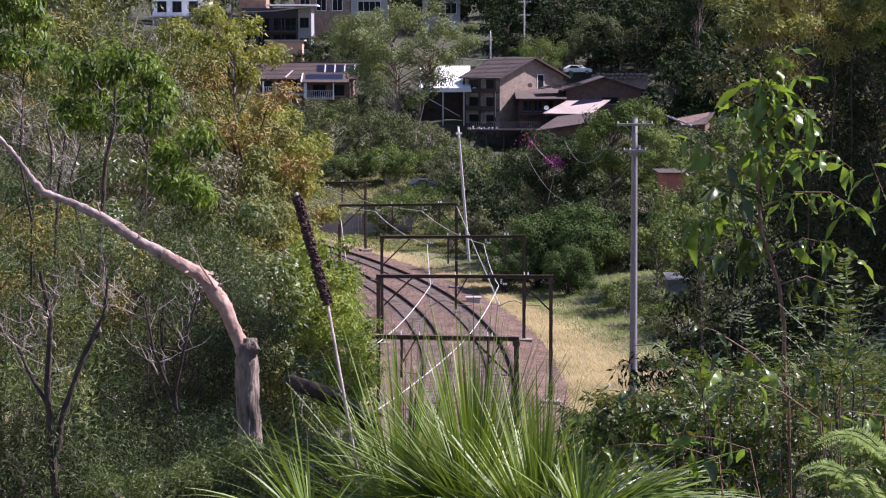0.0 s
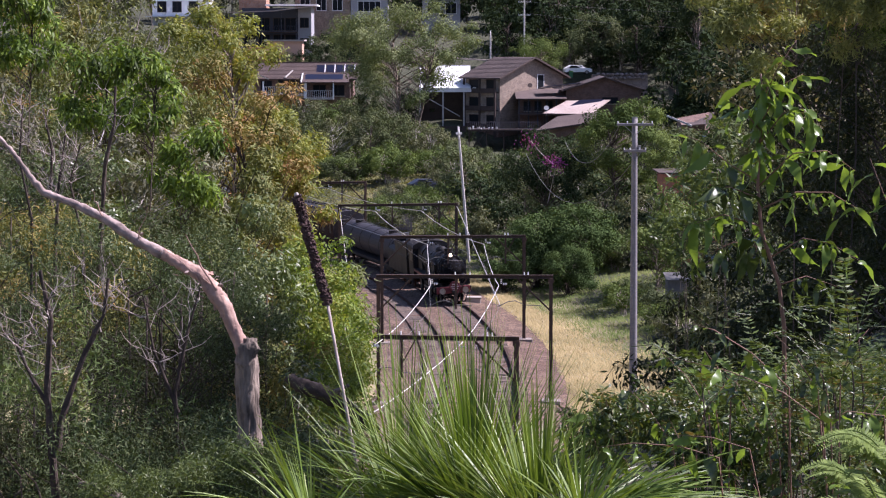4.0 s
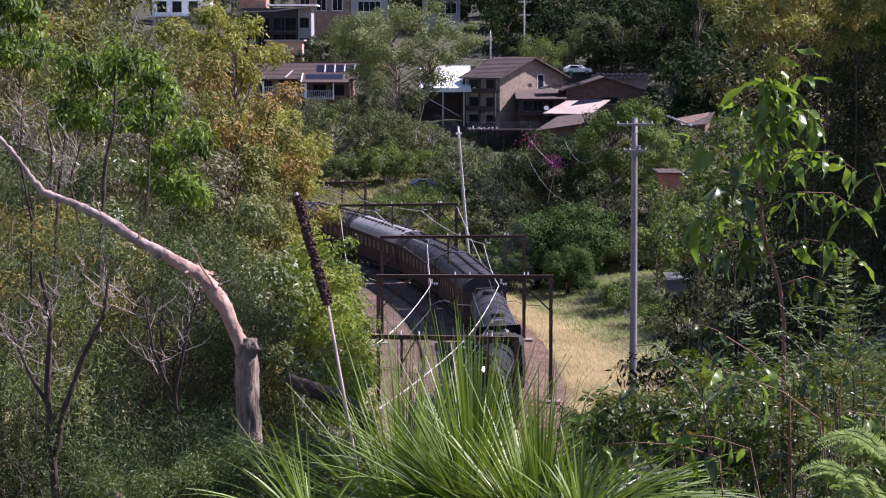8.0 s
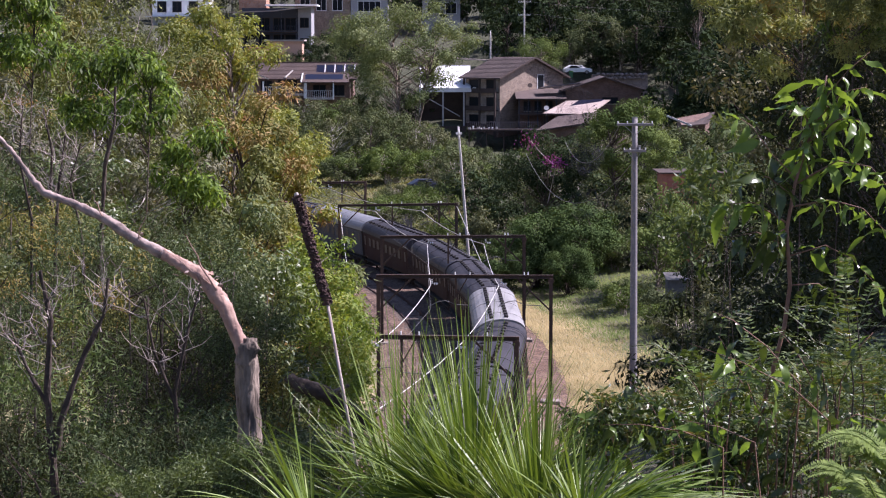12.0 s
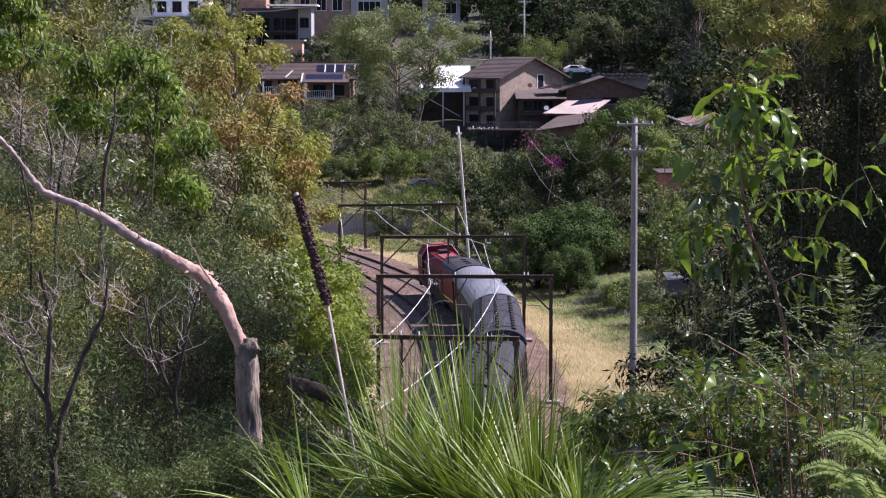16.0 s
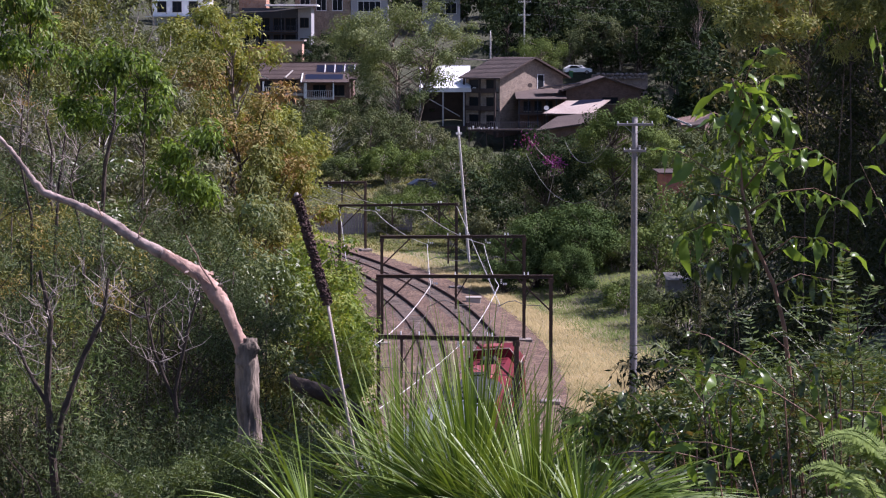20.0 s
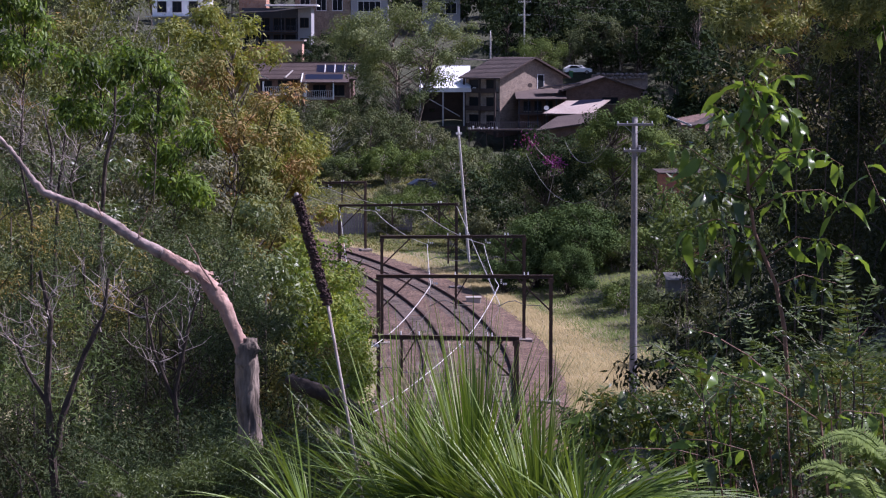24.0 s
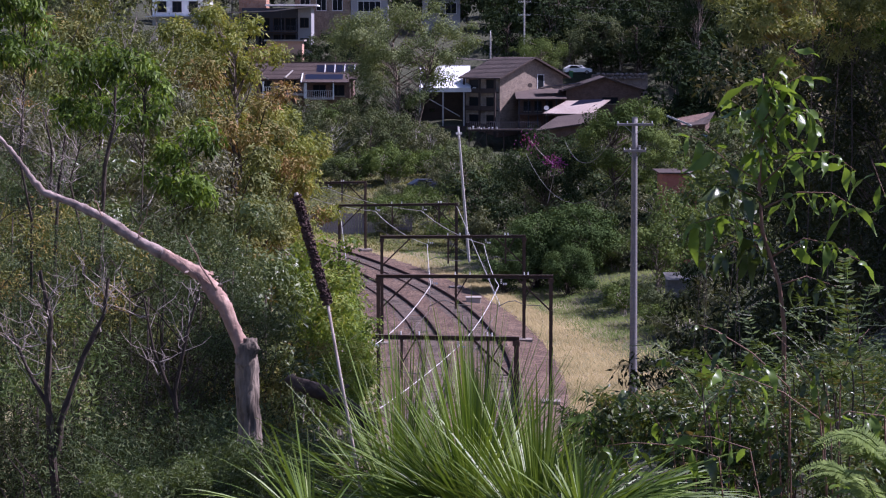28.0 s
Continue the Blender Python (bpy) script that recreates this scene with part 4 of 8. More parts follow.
    part("cab_roof", extrude_y(ring_profile(3.0, 3.45, 3.5, 4.05, 12), 3.6, 6.75), "soot", e)
    part("roof_hatch", boxes((-0.5, 0.5, 4.5, 5.6, 4.02, 4.12), bevel=0.03), "soot", e)
    for y in (-2.6, -0.5, 1.6):
        axle("driving_axle", y, 0.87, e, "black", "large black driving wheel", 28, "driving_wheel")
    for y, r in ((-5.6, 0.45), (-3.85, 0.45), (4.3, 0.55)):
        axle("carrying_axle", y, r, e, "black", "", 22, "carrying_wheel")
    return e


def tender(length=8.8):
    t = empty("tender", Matrix(), "black coal tender with rounded tank top behind the locomotive", "tender", "train")
    h = length / 2
    part("tank", extrude_y(ring_profile(2.86, 1.05, 2.5, 3.0, 10), -h + 0.2, h), "black", t)
    part("turret", tube(bmesh.new(), [(0, 0.9, 2.65), (0, h - 0.2, 2.65)], 1.0, 24), "soot", t, smooth=True)
    part("coal_bunker", boxes((-1.4, -1.34, -h + 0.2, 0.9, 2.6, 3.6), (1.34, 1.4, -h + 0.2, 0.9, 2.6, 3.6), (-1.34, 1.34, 0.84, 0.9, 2.6, 3.75)), "black", t)
    bm = bmesh.new()
    rng = random.Random(3)
    for k in range(90):
        r = rng.uniform(0.12, 0.3)
        x, y = rng.uniform(-1.2, 1.2), rng.uniform(-h + 0.5, 0.7)
        bmesh.ops.create_icosphere(bm, subdivisions=1, radius=r, matrix=pose(x, y, 3.1 + 0.35 * (1 - abs(x)) + rng.uniform(-0.1, 0.1), rng.uniform(0, 90), rng.uniform(0, 90), 0))
    part("coal", bm, "coal", t, "heap of black coal")
    part("filler_hatch", tube(bmesh.new(), [(0, h - 0.9, 3.6), (0, h - 0.9, 3.8)], 0.32, 16), "steel", t)
    part("ladder", bars([((-0.3, h + 0.04, 1.0), (-0.3, h + 0.04, 3.4)), ((0.3, h + 0.04, 1.0), (0.3, h + 0.04, 3.4))] + [((-0.3, h + 0.04, 1.2 + 0.35 * k), (0.3, h + 0.04, 1.2 + 0.35 * k)) for k in range(6)], 0.04, 0.04), "soot", t)
    part("underframe", boxes((-1.15, 1.15, -h + 0.1, h, 0.8, 1.045)), "soot", t)
    for y in (-h + 2.0, h - 2.0):
        bogie(y, t)
    return t


def water_wagon(length=21.4):
    """A long low tank wagon."""
    t = empty("water_wagon", Matrix(), "sooty grey tank wagon carrying water behind the tender", "wagon", "train")
    h = length / 2
    bm = tube(bmesh.new(), [(0, -h + 0.3, 2.2), (0, -h + 0.55, 2.2), (0, h - 0.55, 2.2), (0, h - 0.3, 2.2)], [0.9, 1.22, 1.22, 0.9], 28)
    part("tank", bm, "roofgrey", t, "sooty grey rounded tank")
    for k in range(6):
        y = -h + 1.2 + k * (length - 2.4) / 5
        part("tank_band", tube(bmesh.new(), [(0, y - 0.05, 2.2), (0, y + 0.05, 2.2)], 1.245, 28), "soot", t)
    for y in (-h + 4.0, h - 4.0):
        part("manhole", tube(bmesh.new(), [(0, y, 3.38), (0, y, 3.62), (0, y, 3.66)], [0.42, 0.42, 0.3], 18), "soot", t)
    for s in (-1, 1):
        part("handrail", tube(bmesh.new(), [(s * 0.95, -h + 0.6, 3.2), (s * 0.95, h - 0.6, 3.2)], 0.02, 6), "steel", t)
        part("end_plate", boxes((-1.3, 1.3, s * h - 0.06, s * h + 0.06, 0.9, 1.5)), "soot", t)
    part("underframe", boxes((-1.3, 1.3, -h, h, 0.8, 1.02)), "soot", t)
    for y in (-h + 2.6, h - 2.6):
        bogie(y, t)
    return t


def diesel_engine(length=21.6):
    """A red diesel locomotive: grey arched roof over the leading end, a long hood, and a tall cab at the rear."""
    d = empty("diesel_locomotive", Matrix(), "red diesel locomotive with grey roof end and tall rear cab", "locomotive", "train")
    h = length / 2
    part("body", extrude_y([(-1.42, 1.15), (1.42, 1.15), (1.45, 1.4), (1.45, 3.3), (1.2, 3.6), (-1.2, 3.6), (-1.45, 3.3), (-1.45, 1.4)], -h + 0.6, -h + 7.2), "diesel", d)
    part("roof_grey", extrude_y([(-1.38, 3.4)] + ring_profile(2.84, 3.4, 3.4, 4.0, 12)[2:-2] + [(1.38, 3.4)], -h + 0.5, -h + 7.15), "roofgrey", d, "dark grey arched roof end")
    for y in (-h + 2.0, -h + 3.4, -h + 4.8):
        for x in (-0.8, 0.0, 0.8):
            part("roof_vent", boxes((x - 0.2, x + 0.2, y - 0.1, y + 0.1, 3.95 - 0.22 * abs(x), 4.08 - 0.22 * abs(x)), bevel=0.02), "soot", d)
    # the long hood, lower and narrower than the cab
    y0, y1 = -h + 7.2, h - 3.2
    hood = part("hood", extrude_y([(-1.22, 1.3), (1.22, 1.3), (1.26, 3.0), (0.86, 3.52), (-0.86, 3.52), (-1.26, 3.0)], y0, y1), "diesel", d, "red hood with chamfered top")
    # lighter panel colour stands for sky reflected on the hood top
    part("hood_panel", boxes((-0.62, 0.62, y0 + 0.6, y1 - 3.4, 3.524, 3.62), bevel=0.04), "diesel_top", hood, "red top panel with sky sheen put into its colour")
    part("exhaust_stack", boxes((-0.36, 0.36, y1 - 2.9, y1 - 1.5, 3.524, 3.82), bevel=0.05), "soot", hood)
    for y in (y0 + 2.0, y0 + 3.6):
        fan = part("radiator_fan", tube(bmesh.new(), [(0, y, 3.6), (0, y, 3.72)], 0.5, 24), "soot", hood, "round dark roof fan")
        part("fan_grille", bars([((-0.5, y + k * 0.18, 3.74), (0.5, y + k * 0.18, 3.74)) for k in (-2, -1, 0, 1, 2)], 0.03, 0.02), "steel", fan)
    for k in range(6):
        y = y0 + 0.8 + k * (y1 - y0 - 1.6) / 5
        part("hood_seam", bars([((-0.87, y, 3.53), (0.87, y, 3.53))], 0.05, 0.03), "tuscan", hood)
    for s in (-1, 1):
        part("walkway", boxes((min(s * 1.24, s * 1.46), max(s * 1.24, s * 1.46), y0, y1, 1.32, 1.4)), "soot", d)
        part("handrail", tube(bmesh.new(), [(s * 1.42, y0 + 0.2, 2.3), (s * 1.42, y1 - 0.1, 2.3)], 0.02, 6), "steel", d)
        for k in range(5):
            y = y0 + 1.0 + k * (y1 - y0 - 2.0) / 4
            part("side_grille", boxes((s * 1.255 - 0.02, s * 1.255 + 0.02, y - 0.7, y + 0.7, 2.0, 2.8)), "soot", hood)
            part("stanchion", rod((s * 1.42, y, 1.4), (s * 1.42, y, 2.3), 0.018, 6), "steel", d)
        part("stripe", boxes((s * 1.456 - 0.006, s * 1.456 + 0.006, -h + 0.8, -h + 7.1, 1.4, 1.5)), "yellow", d, "yellow side stripe")
        part("body_door", boxes((s * 1.458 - 0.012, s * 1.458 + 0.012, -h + 6.0, -h + 6.8, 1.3, 3.2)), "tuscan", d)
        part("buffer_beam", boxes((-1.4, 1.4, s * (h - 0.3) - 0.2, s * (h - 0.3) + 0.2, 0.7, 1.2), bevel=0.03), "soot", d)
        part("front_window", boxes((s * 0.62 - 0.5, s * 0.62 + 0.5, -h + 0.56, -h + 0.598, 2.5, 3.2)), "darkglass", d)
    cab = part("cab", extrude_y([(-1.46, 1.2), (1.46, 1.2), (1.46, 3.2), (0.92, 3.96), (-0.92, 3.96), (-1.46, 3.2)], y1 + 0.01, h - 0.5), "diesel", d, "tall red cab with sloping shoulders")
    rim = [Vector((x, y1 - 0.02, z)) for x, z in ((-1.47, 2.4), (-1.47, 3.22), (-0.93, 3.99), (0.93, 3.99), (1.47, 3.22), (1.47, 2.4))]
    part("cab_rim", tube(bmesh.new(), rim, 0.035, 6), "pinkroof", cab, "pale edge of the cab")
    part("cab_roof_hatch", boxes((-0.5, 0.5, y1 + 0.7, y1 + 1.9, 3.964, 4.06), bevel=0.03), "diesel_top", cab)
    for s in (-1, 1):
        part("cab_window", boxes((s * 1.1 - 0.24, s * 1.1 + 0.24, y1 - 0.025, y1 + 0.005, 2.65, 3.2)), "darkglass", cab)
        part("rear_window", boxes((s * 0.6 - 0.45, s * 0.6 + 0.45, h - 0.505, h - 0.47, 2.5, 3.2)), "darkglass", cab)
        part("side_window", boxes((s * 1.465 - 0.012, s * 1.465 + 0.012, y1 + 0.6, y1 + 1.9, 2.4, 3.1)), "darkglass", cab)
        part("shoulder_trim", bars([((s * 1.47, y1 + 0.01, 3.22), (s * 1.47, h - 0.5, 3.22))], 0.04, 0.05), "pinkroof", cab)
    part("horn", tube(bmesh.new(), [(0.3, y1 + 0.3, 4.05), (0.3, y1 - 0.15, 4.07)], [0.03, 0.08], 10), "steel", cab)
    part("aerial", rod((-0.4, h - 1.2, 3.96), (-0.4, h - 1.2, 4.5), 0.015, 6), "steel", cab)
    part("fuel_tank", boxes((-1.25, 1.25, -2.6, 2.6, 0.35, 1.1), bevel=0.12), "soot", d)
    part("underframe", boxes((-1.3, 1.3, -h + 0.6, h - 0.5, 0.85, 1.145)), "soot", d)
    for y in (-h + 4.2, h - 4.2):
        bogie(y, d, 0.5)
    return d


ENGINE = steam_engine()
TENDER = tender()
WAGON = water_wagon()
CAR_A = carriage(19.3, "roofgrey", "tuscan red carriage with dark grey roof and triple ventilator rows", rows=3)
CAR_B = carriage(19.3, "roofgrey", "tuscan red carriage with dark grey roof and twin ventilator rows")
CAR_C = carriage(18.8, "rooflight", "tuscan red carriage with pale silver roof and twin ventilator rows")
CAR_D = copy_thing(CAR_B, Matrix())
CAR_E = copy_thing(CAR_B, Matrix())
CAR_F = copy_thing(CAR_A, Matrix())
CAR_G = carriage(19.3, "roofsteel", "slate blue carriage with smooth grey roof, last before the diesel", "slate", 0, 1, "slate")
for o in [o for o in CAR_G.children if o.name.startswith("ventilator")][::2]:
    bpy.data.objects.remove(o)
DIESEL = diesel_engine()


def smoke_puffs():
    """Ragged puffs of thin smoke that leave the chimney one after another and drift off."""
    out = []
    r = random.Random(12)
    for k in range(11):
        bm = bmesh.new()
        bmesh.ops.create_icosphere(bm, subdivisions=4, radius=r.uniform(0.9, 1.5))
        for v in bm.verts:
            v.co *= 1 + 0.5 * noise.noise(v.co * 1.1 + Vector((k, 0, 0))) + 0.3 * noise.noise(v.co * 2.7 + Vector((0, k, 0)))
        ob = put("smoke_puff", bm, "smoke", None, True)
        tagged(ob, "thin grey puff of smoke from the locomotive", "smoke", "smoke puffs")
        out.append((ob, 1.8 + 0.46 * k, r.uniform(0, 360), r.uniform(1.4, 2.6)))
    return out


PUFFS = smoke_puffs()
# distance of each vehicle's middle behind the front of the train
TRAIN = [(ENGINE, 2.4), (TENDER, 13.9), (WAGON, 29.5), (CAR_A, 51.2), (CAR_B, 71.4), (CAR_C, 91.8), (CAR_D, 111.4), (CAR_E, 131.8), (CAR_F, 153.6), (CAR_G, 173.8), (DIESEL, 195.3)]


# ---- poles and power lines ----
def power_pole(x, y, z, height, r, lean, arms, material, label):
    p = empty("power_pole", pose(x, y, z, 0, lean, 0), label, "pole", "power poles")
    n = 10
    part("shaft", tube(bmesh.new(), [(0, 0, -1.5 + (height + 1.5) * k / n) for k in range(n + 1)], [r * (1.1 - 0.35 * k / n) for k in range(n + 1)], 14), material, p, smooth=True)
    for zz, half in arms:
        a = part("crossarm", boxes((-half, half, -r - 0.12, -r - 0.0, zz - 0.07, zz + 0.07), bevel=0.015), material, p)
        for s in (-1, -0.45, 0.45, 1):
            part("insulator", tube(bmesh.new(), [(s * half * 0.94, -r - 0.06, zz + 0.07), (s * half * 0.94, -r - 0.06, zz + 0.18)], [0.03, 0.045], 8), "porcelain", a)
        part("strut", bars([((0, -r - 0.02, zz - 0.6), (half * 0.6, -r - 0.03, zz - 0.05)), ((0, -r - 0.02, zz - 0.6), (-half * 0.6, -r - 0.03, zz - 0.05))], 0.04, 0.03), "steel", p)
    part("cap", tube(bmesh.new(), [(0, 0, height), (0, 0, height + 0.05)], r * 0.8, 12), "steel", p)
    return p


big_pole = power_pole(10.55, 140.0, 0.55, 15.1, 0.205, 0, [(14.75, 1.0), (13.3, 0.62)], "pole", "tall grey timber power pole with two crossarms")
part("bracket_stack", boxes((0.18, 0.34, -0.15, 0.05, 13.2, 13.6)), "pole", big_pole)
power_pole(2.35, 229.0, 0.0, 12.2, 0.125, -4.6, [(11.5, 0.25)], "lightpole", "pale leaning pole beside the tracks")
power_pole(12.8, 402.0, 16.0, 11.0, 0.15, 0, [(9.85, 1.0), (7.8, 0.95)], "lightpole", "distant power pole with two crossarms among the trees")
power_pole(7.3, 392.0, 12.0, 9.3, 0.13, 0, [], "lightpole", "distant plain grey pole")


def cable(name, pts, sag, r, label):
    ob = empty(name, Matrix(), label, "cable")
    line = []
    for a, b in zip(pts, pts[1:]):
        a, b = Vector(a), Vector(b)
        for k in range(13):
            s = k / 12
            line.append(a.lerp(b, s) - Vector((0, 0, sag * 4 * s * (1 - s))))
    part("strand", tube(bmesh.new(), line, r, 5), "cable", ob)


cable("power_cable", [(9.71, 139.7, 15.29), (10.46, 218.0, 11.28)], 2.0, 0.019, "thin grey service cable sagging from the pole")
cable("power_cable", [(11.24, 139.7, 14.40), (7.12, 218.0, 10.21)], 3.85, 0.017, "thin grey cable looping down from the pole")
cable("power_cable", [(11.8, 401.8, 26.1), (60.0, 396.0, 24.9)], 1.2, 0.018, "far power line crossing in front of dark trees")
cable("power_cable", [(13.7, 401.8, 24.05), (60.0, 396.0, 22.0)], 1.2, 0.018, "far power line crossing in front of dark trees")


# ---- houses on the far slope ----
def window(parent, x0, x1, z0, z1, y, frame_mat="white", bars_n=1):
    """A window in a wall that faces -y at y."""
    w = part("window", boxes((x0, x0 + 0.09, y - 0.06, y + 0.03, z0, z1), (x1 - 0.09, x1, y - 0.06, y + 0.03, z0, z1), (x0 + 0.09, x1 - 0.09, y - 0.06, y + 0.03, z1 - 0.09, z1), (x0 + 0.09, x1 - 0.09, y - 0.06, y + 0.03, z0, z0 + 0.09)), frame_mat, parent)
    part("pane", boxes((x0 + 0.09, x1 - 0.09, y - 0.02, y + 0.01, z0 + 0.09, z1 - 0.09)), "darkglass", w)
    for k in range(bars_n):
        x = x0 + (x1 - x0) * (k + 1) / (bars_n + 1)
        part("mullion", boxes((x - 0.03, x + 0.03, y - 0.05, y - 0.022, z0 + 0.09, z1 - 0.09)), frame_mat, w)
    part("sill", boxes((x0 - 0.06, x1 + 0.06, y - 0.14, y, z0 - 0.07, z0 - 0.004)), "concrete", w)
    return w


def side_window(parent, y0, y1, z0, z1, x, s, frame_mat="white"):
    """A window in a wall that faces s * x."""
    w = part("window", boxes((x - 0.03, x + 0.03, y0, y0 + 0.09, z0, z1), (x - 0.03, x + 0.03, y1 - 0.09, y1, z0, z1), (x - 0.03, x + 0.03, y0 + 0.09, y1 - 0.09, z1 - 0.09, z1), (x - 0.03, x + 0.03, y0 + 0.09, y1 - 0.09, z0, z0 + 0.09)), frame_mat, parent)
    part("pane", boxes((x - 0.015, x + 0.015, y0 + 0.09, y1 - 0.09, z0 + 0.09, z1 - 0.09)), "darkglass", w)
    return w


def railing(parent, x0, x1, y, z, h, material, step=0.16, name="balustrade"):
    r = part(name, boxes((x0, x1, y - 0.03, y + 0.03, z + h - 0.05, z + h), (x0, x1, y - 0.02, y + 0.02, z + 0.08, z + 0.12)), material, parent)
    me = bpy.data.meshes.new("baluster")
    bm = boxes((-0.02, 0.02, -0.018, 0.018, 0.12, h - 0.05))
    bm.to_mesh(me)
    bm.free()
    me.materials.append(M[material])
    n = max(2, int((x1 - x0) / step))
    for k in range(n + 1):
        ob = new("baluster", me)
        ob.parent = r
        ob.matrix_basis = pose(x0 + (x1 - x0) * k / n, y, z)
    return r


def gable_roof(parent, x0, x1, y0, y1, eave, ridge, material, along="y", over=0.5, thick=0.18):
    """A pitched roof; the ridge runs along y or x."""
    if along == "y":
        xm = (x0 + x1) / 2
        k = (ridge - eave) / (xm - x0)
        e = eave - k * over
        pr = [(x0 - over, e), (xm, ridge), (x1 + over, e), (x1 + over, e + thick), (xm, ridge + thick), (x0 - over, e + thick)]
        bm = extrude_y(pr, y0 - over, y1 + over)
    else:
        ym = (y0 + y1) / 2
        k = (ridge - eave) / (ym - y0)
        e = eave - k * over
        pr = [(y0 - over, e), (ym, ridge), (y1 + over, e), (y1 + over, e + thick), (ym, ridge + thick), (y0 - over, e + thick)]
        bm = extrude_y(pr, -(x1 + over), -(x0 - over))
        bmesh.ops.rotate(bm, verts=bm.verts, matrix=Matrix.Rotation(radians(90), 3, "Z"))
    return part("roof", bm, material, parent)


def gable_wall(parent, x0, x1, y0, y1, z0, eave, ridge, material):
    """Walls of a gabled house whose ridge runs along y."""
    return part("wall", extrude_y([(x0, z0), (x1, z0), (x1, eave), ((x0 + x1) / 2, ridge - 0.02), (x0, eave)], y0, y1), material, parent)


def roof_tiles(parent, x0, x1, y0, y1, eave, ridge, over, n):
    """Courses of tiles standing a little proud on both slopes of a roof whose ridge runs along y."""
    xm = (x0 + x1) / 2
    k = (ridge - eave) / (xm - x0)
    bm = bmesh.new()
    for s, xe in ((-1, x0 - over), (1, x1 + over)):
        for i in range(n):
            xa = xe + (xm - xe) * i / n
            za = ridge - k * abs(xm - xa) + 0.19
            bar(bm, (xa, y0 - over, za), (xa, y1 + over, za), 0.06, 0.05)
    part("tile_course", bm, "tile", parent)


def slab(corners, thick):
    """A flat sheet of some thickness through four corners."""
    bm = bmesh.new()
    top = [bm.verts.new(c) for c in corners]
    low = [bm.verts.new((x, y, z - thick)) for x, y, z in corners]
    bm.faces.new(top)
    bm.faces.new(low[::-1])
    for k in range(4):
        bm.faces.new((top[k], low[k], low[(k + 1) % 4], top[(k + 1) % 4]))
    bmesh.ops.recalc_face_normals(bm, faces=bm.faces)
    return bm


def house_tall():
    """A three-storey brown brick house, seen at a corner, with its gable to the sun."""
    h = empty("house", pose(8.35, 374.0, 6.6, 0, 0, 42), "three-storey brown brick house with low gabled tile roof", "house", "houses on the slope")
    gable_wall(h, 0, 13.0, 0, 7.4, 0, 7.9, 10.6, "brick")
    gable_roof(h, 0, 13.0, 0, 7.4, 7.9, 10.6, "tile", over=0.8)
    roof_tiles(h, 0, 13.0, 0, 7.4, 7.9, 10.6, 0.8, 16)
    window(h, 7.6, 9.0, 5.8, 8.2, -0.02, "white", 0)
    # the shaded side with its stacked recessed balconies
    for z in (0.6, 3.2, 5.8):
        side_window(h, 0.9, 2.9, z, z + 1.7, -0.02, -1, "timber")
        side_window(h, 4.2, 6.6, z, z + 1.7, -0.02, -1, "timber")
        b = part("balcony", boxes((-0.6, -0.04, 0.3, 7.2, z - 0.3, z - 0.1)), "timber", h)
        part("balcony_rail", boxes((-0.6, -0.54, 0.3, 7.2, z - 0.1, z + 0.4)), "timber", b)
    for y in (0.3, 3.6, 7.0):
        part("balcony_post", boxes((-0.7, -0.5, y, y + 0.3, -4.0, 7.6)), "timber", h)
    part("barge_board", bars([((-0.8, -0.84, 7.65), (6.5, -0.84, 10.7)), ((6.5, -0.84, 10.7), (13.8, -0.84, 7.65))], 0.06, 0.25), "timber", h)
    part("footing", boxes((0.02, 12.98, 0.2, 7.2, -5, 0.0)), "brick_dark", h)
    # the low deck in front
    d = empty("timber_deck", pose(7.6, 366.5, 6.3), "dark timber deck on posts with glass balustrade", "deck")
    part("floor", boxes((-4.0, 6.4, 0, 5, 0.5, 0.75)), "timber", d)
    part("fascia", boxes((-4.05, 6.45, -0.08, -0.01, 0.5, 0.78)), "timber", d)
    railing(d, -4.0, 6.4, 0.05, 0.75, 1.1, "fence", 0.3)
    for k in range(5):
        part("post", boxes((-3.9 + 2.5 * k, -3.75 + 2.5 * k, 0.1, 0.25, -5, 0.5)), "timber", d)
    part("brace", bars([((-3.8, 0.3, 0.4), (-1.5, 0.3, -2.4)), ((-1.4, 0.3, 0.4), (-3.8, 0.3, -2.4))], 0.1, 0.1), "timber", d)
    part("lattice", bars([((-3.9 + 0.9 * k, 0.3, 0.4), (-3.0 + 0.9 * k, 0.3, -1.6)) for k in range(11)], 0.05, 0.05), "timber", d)


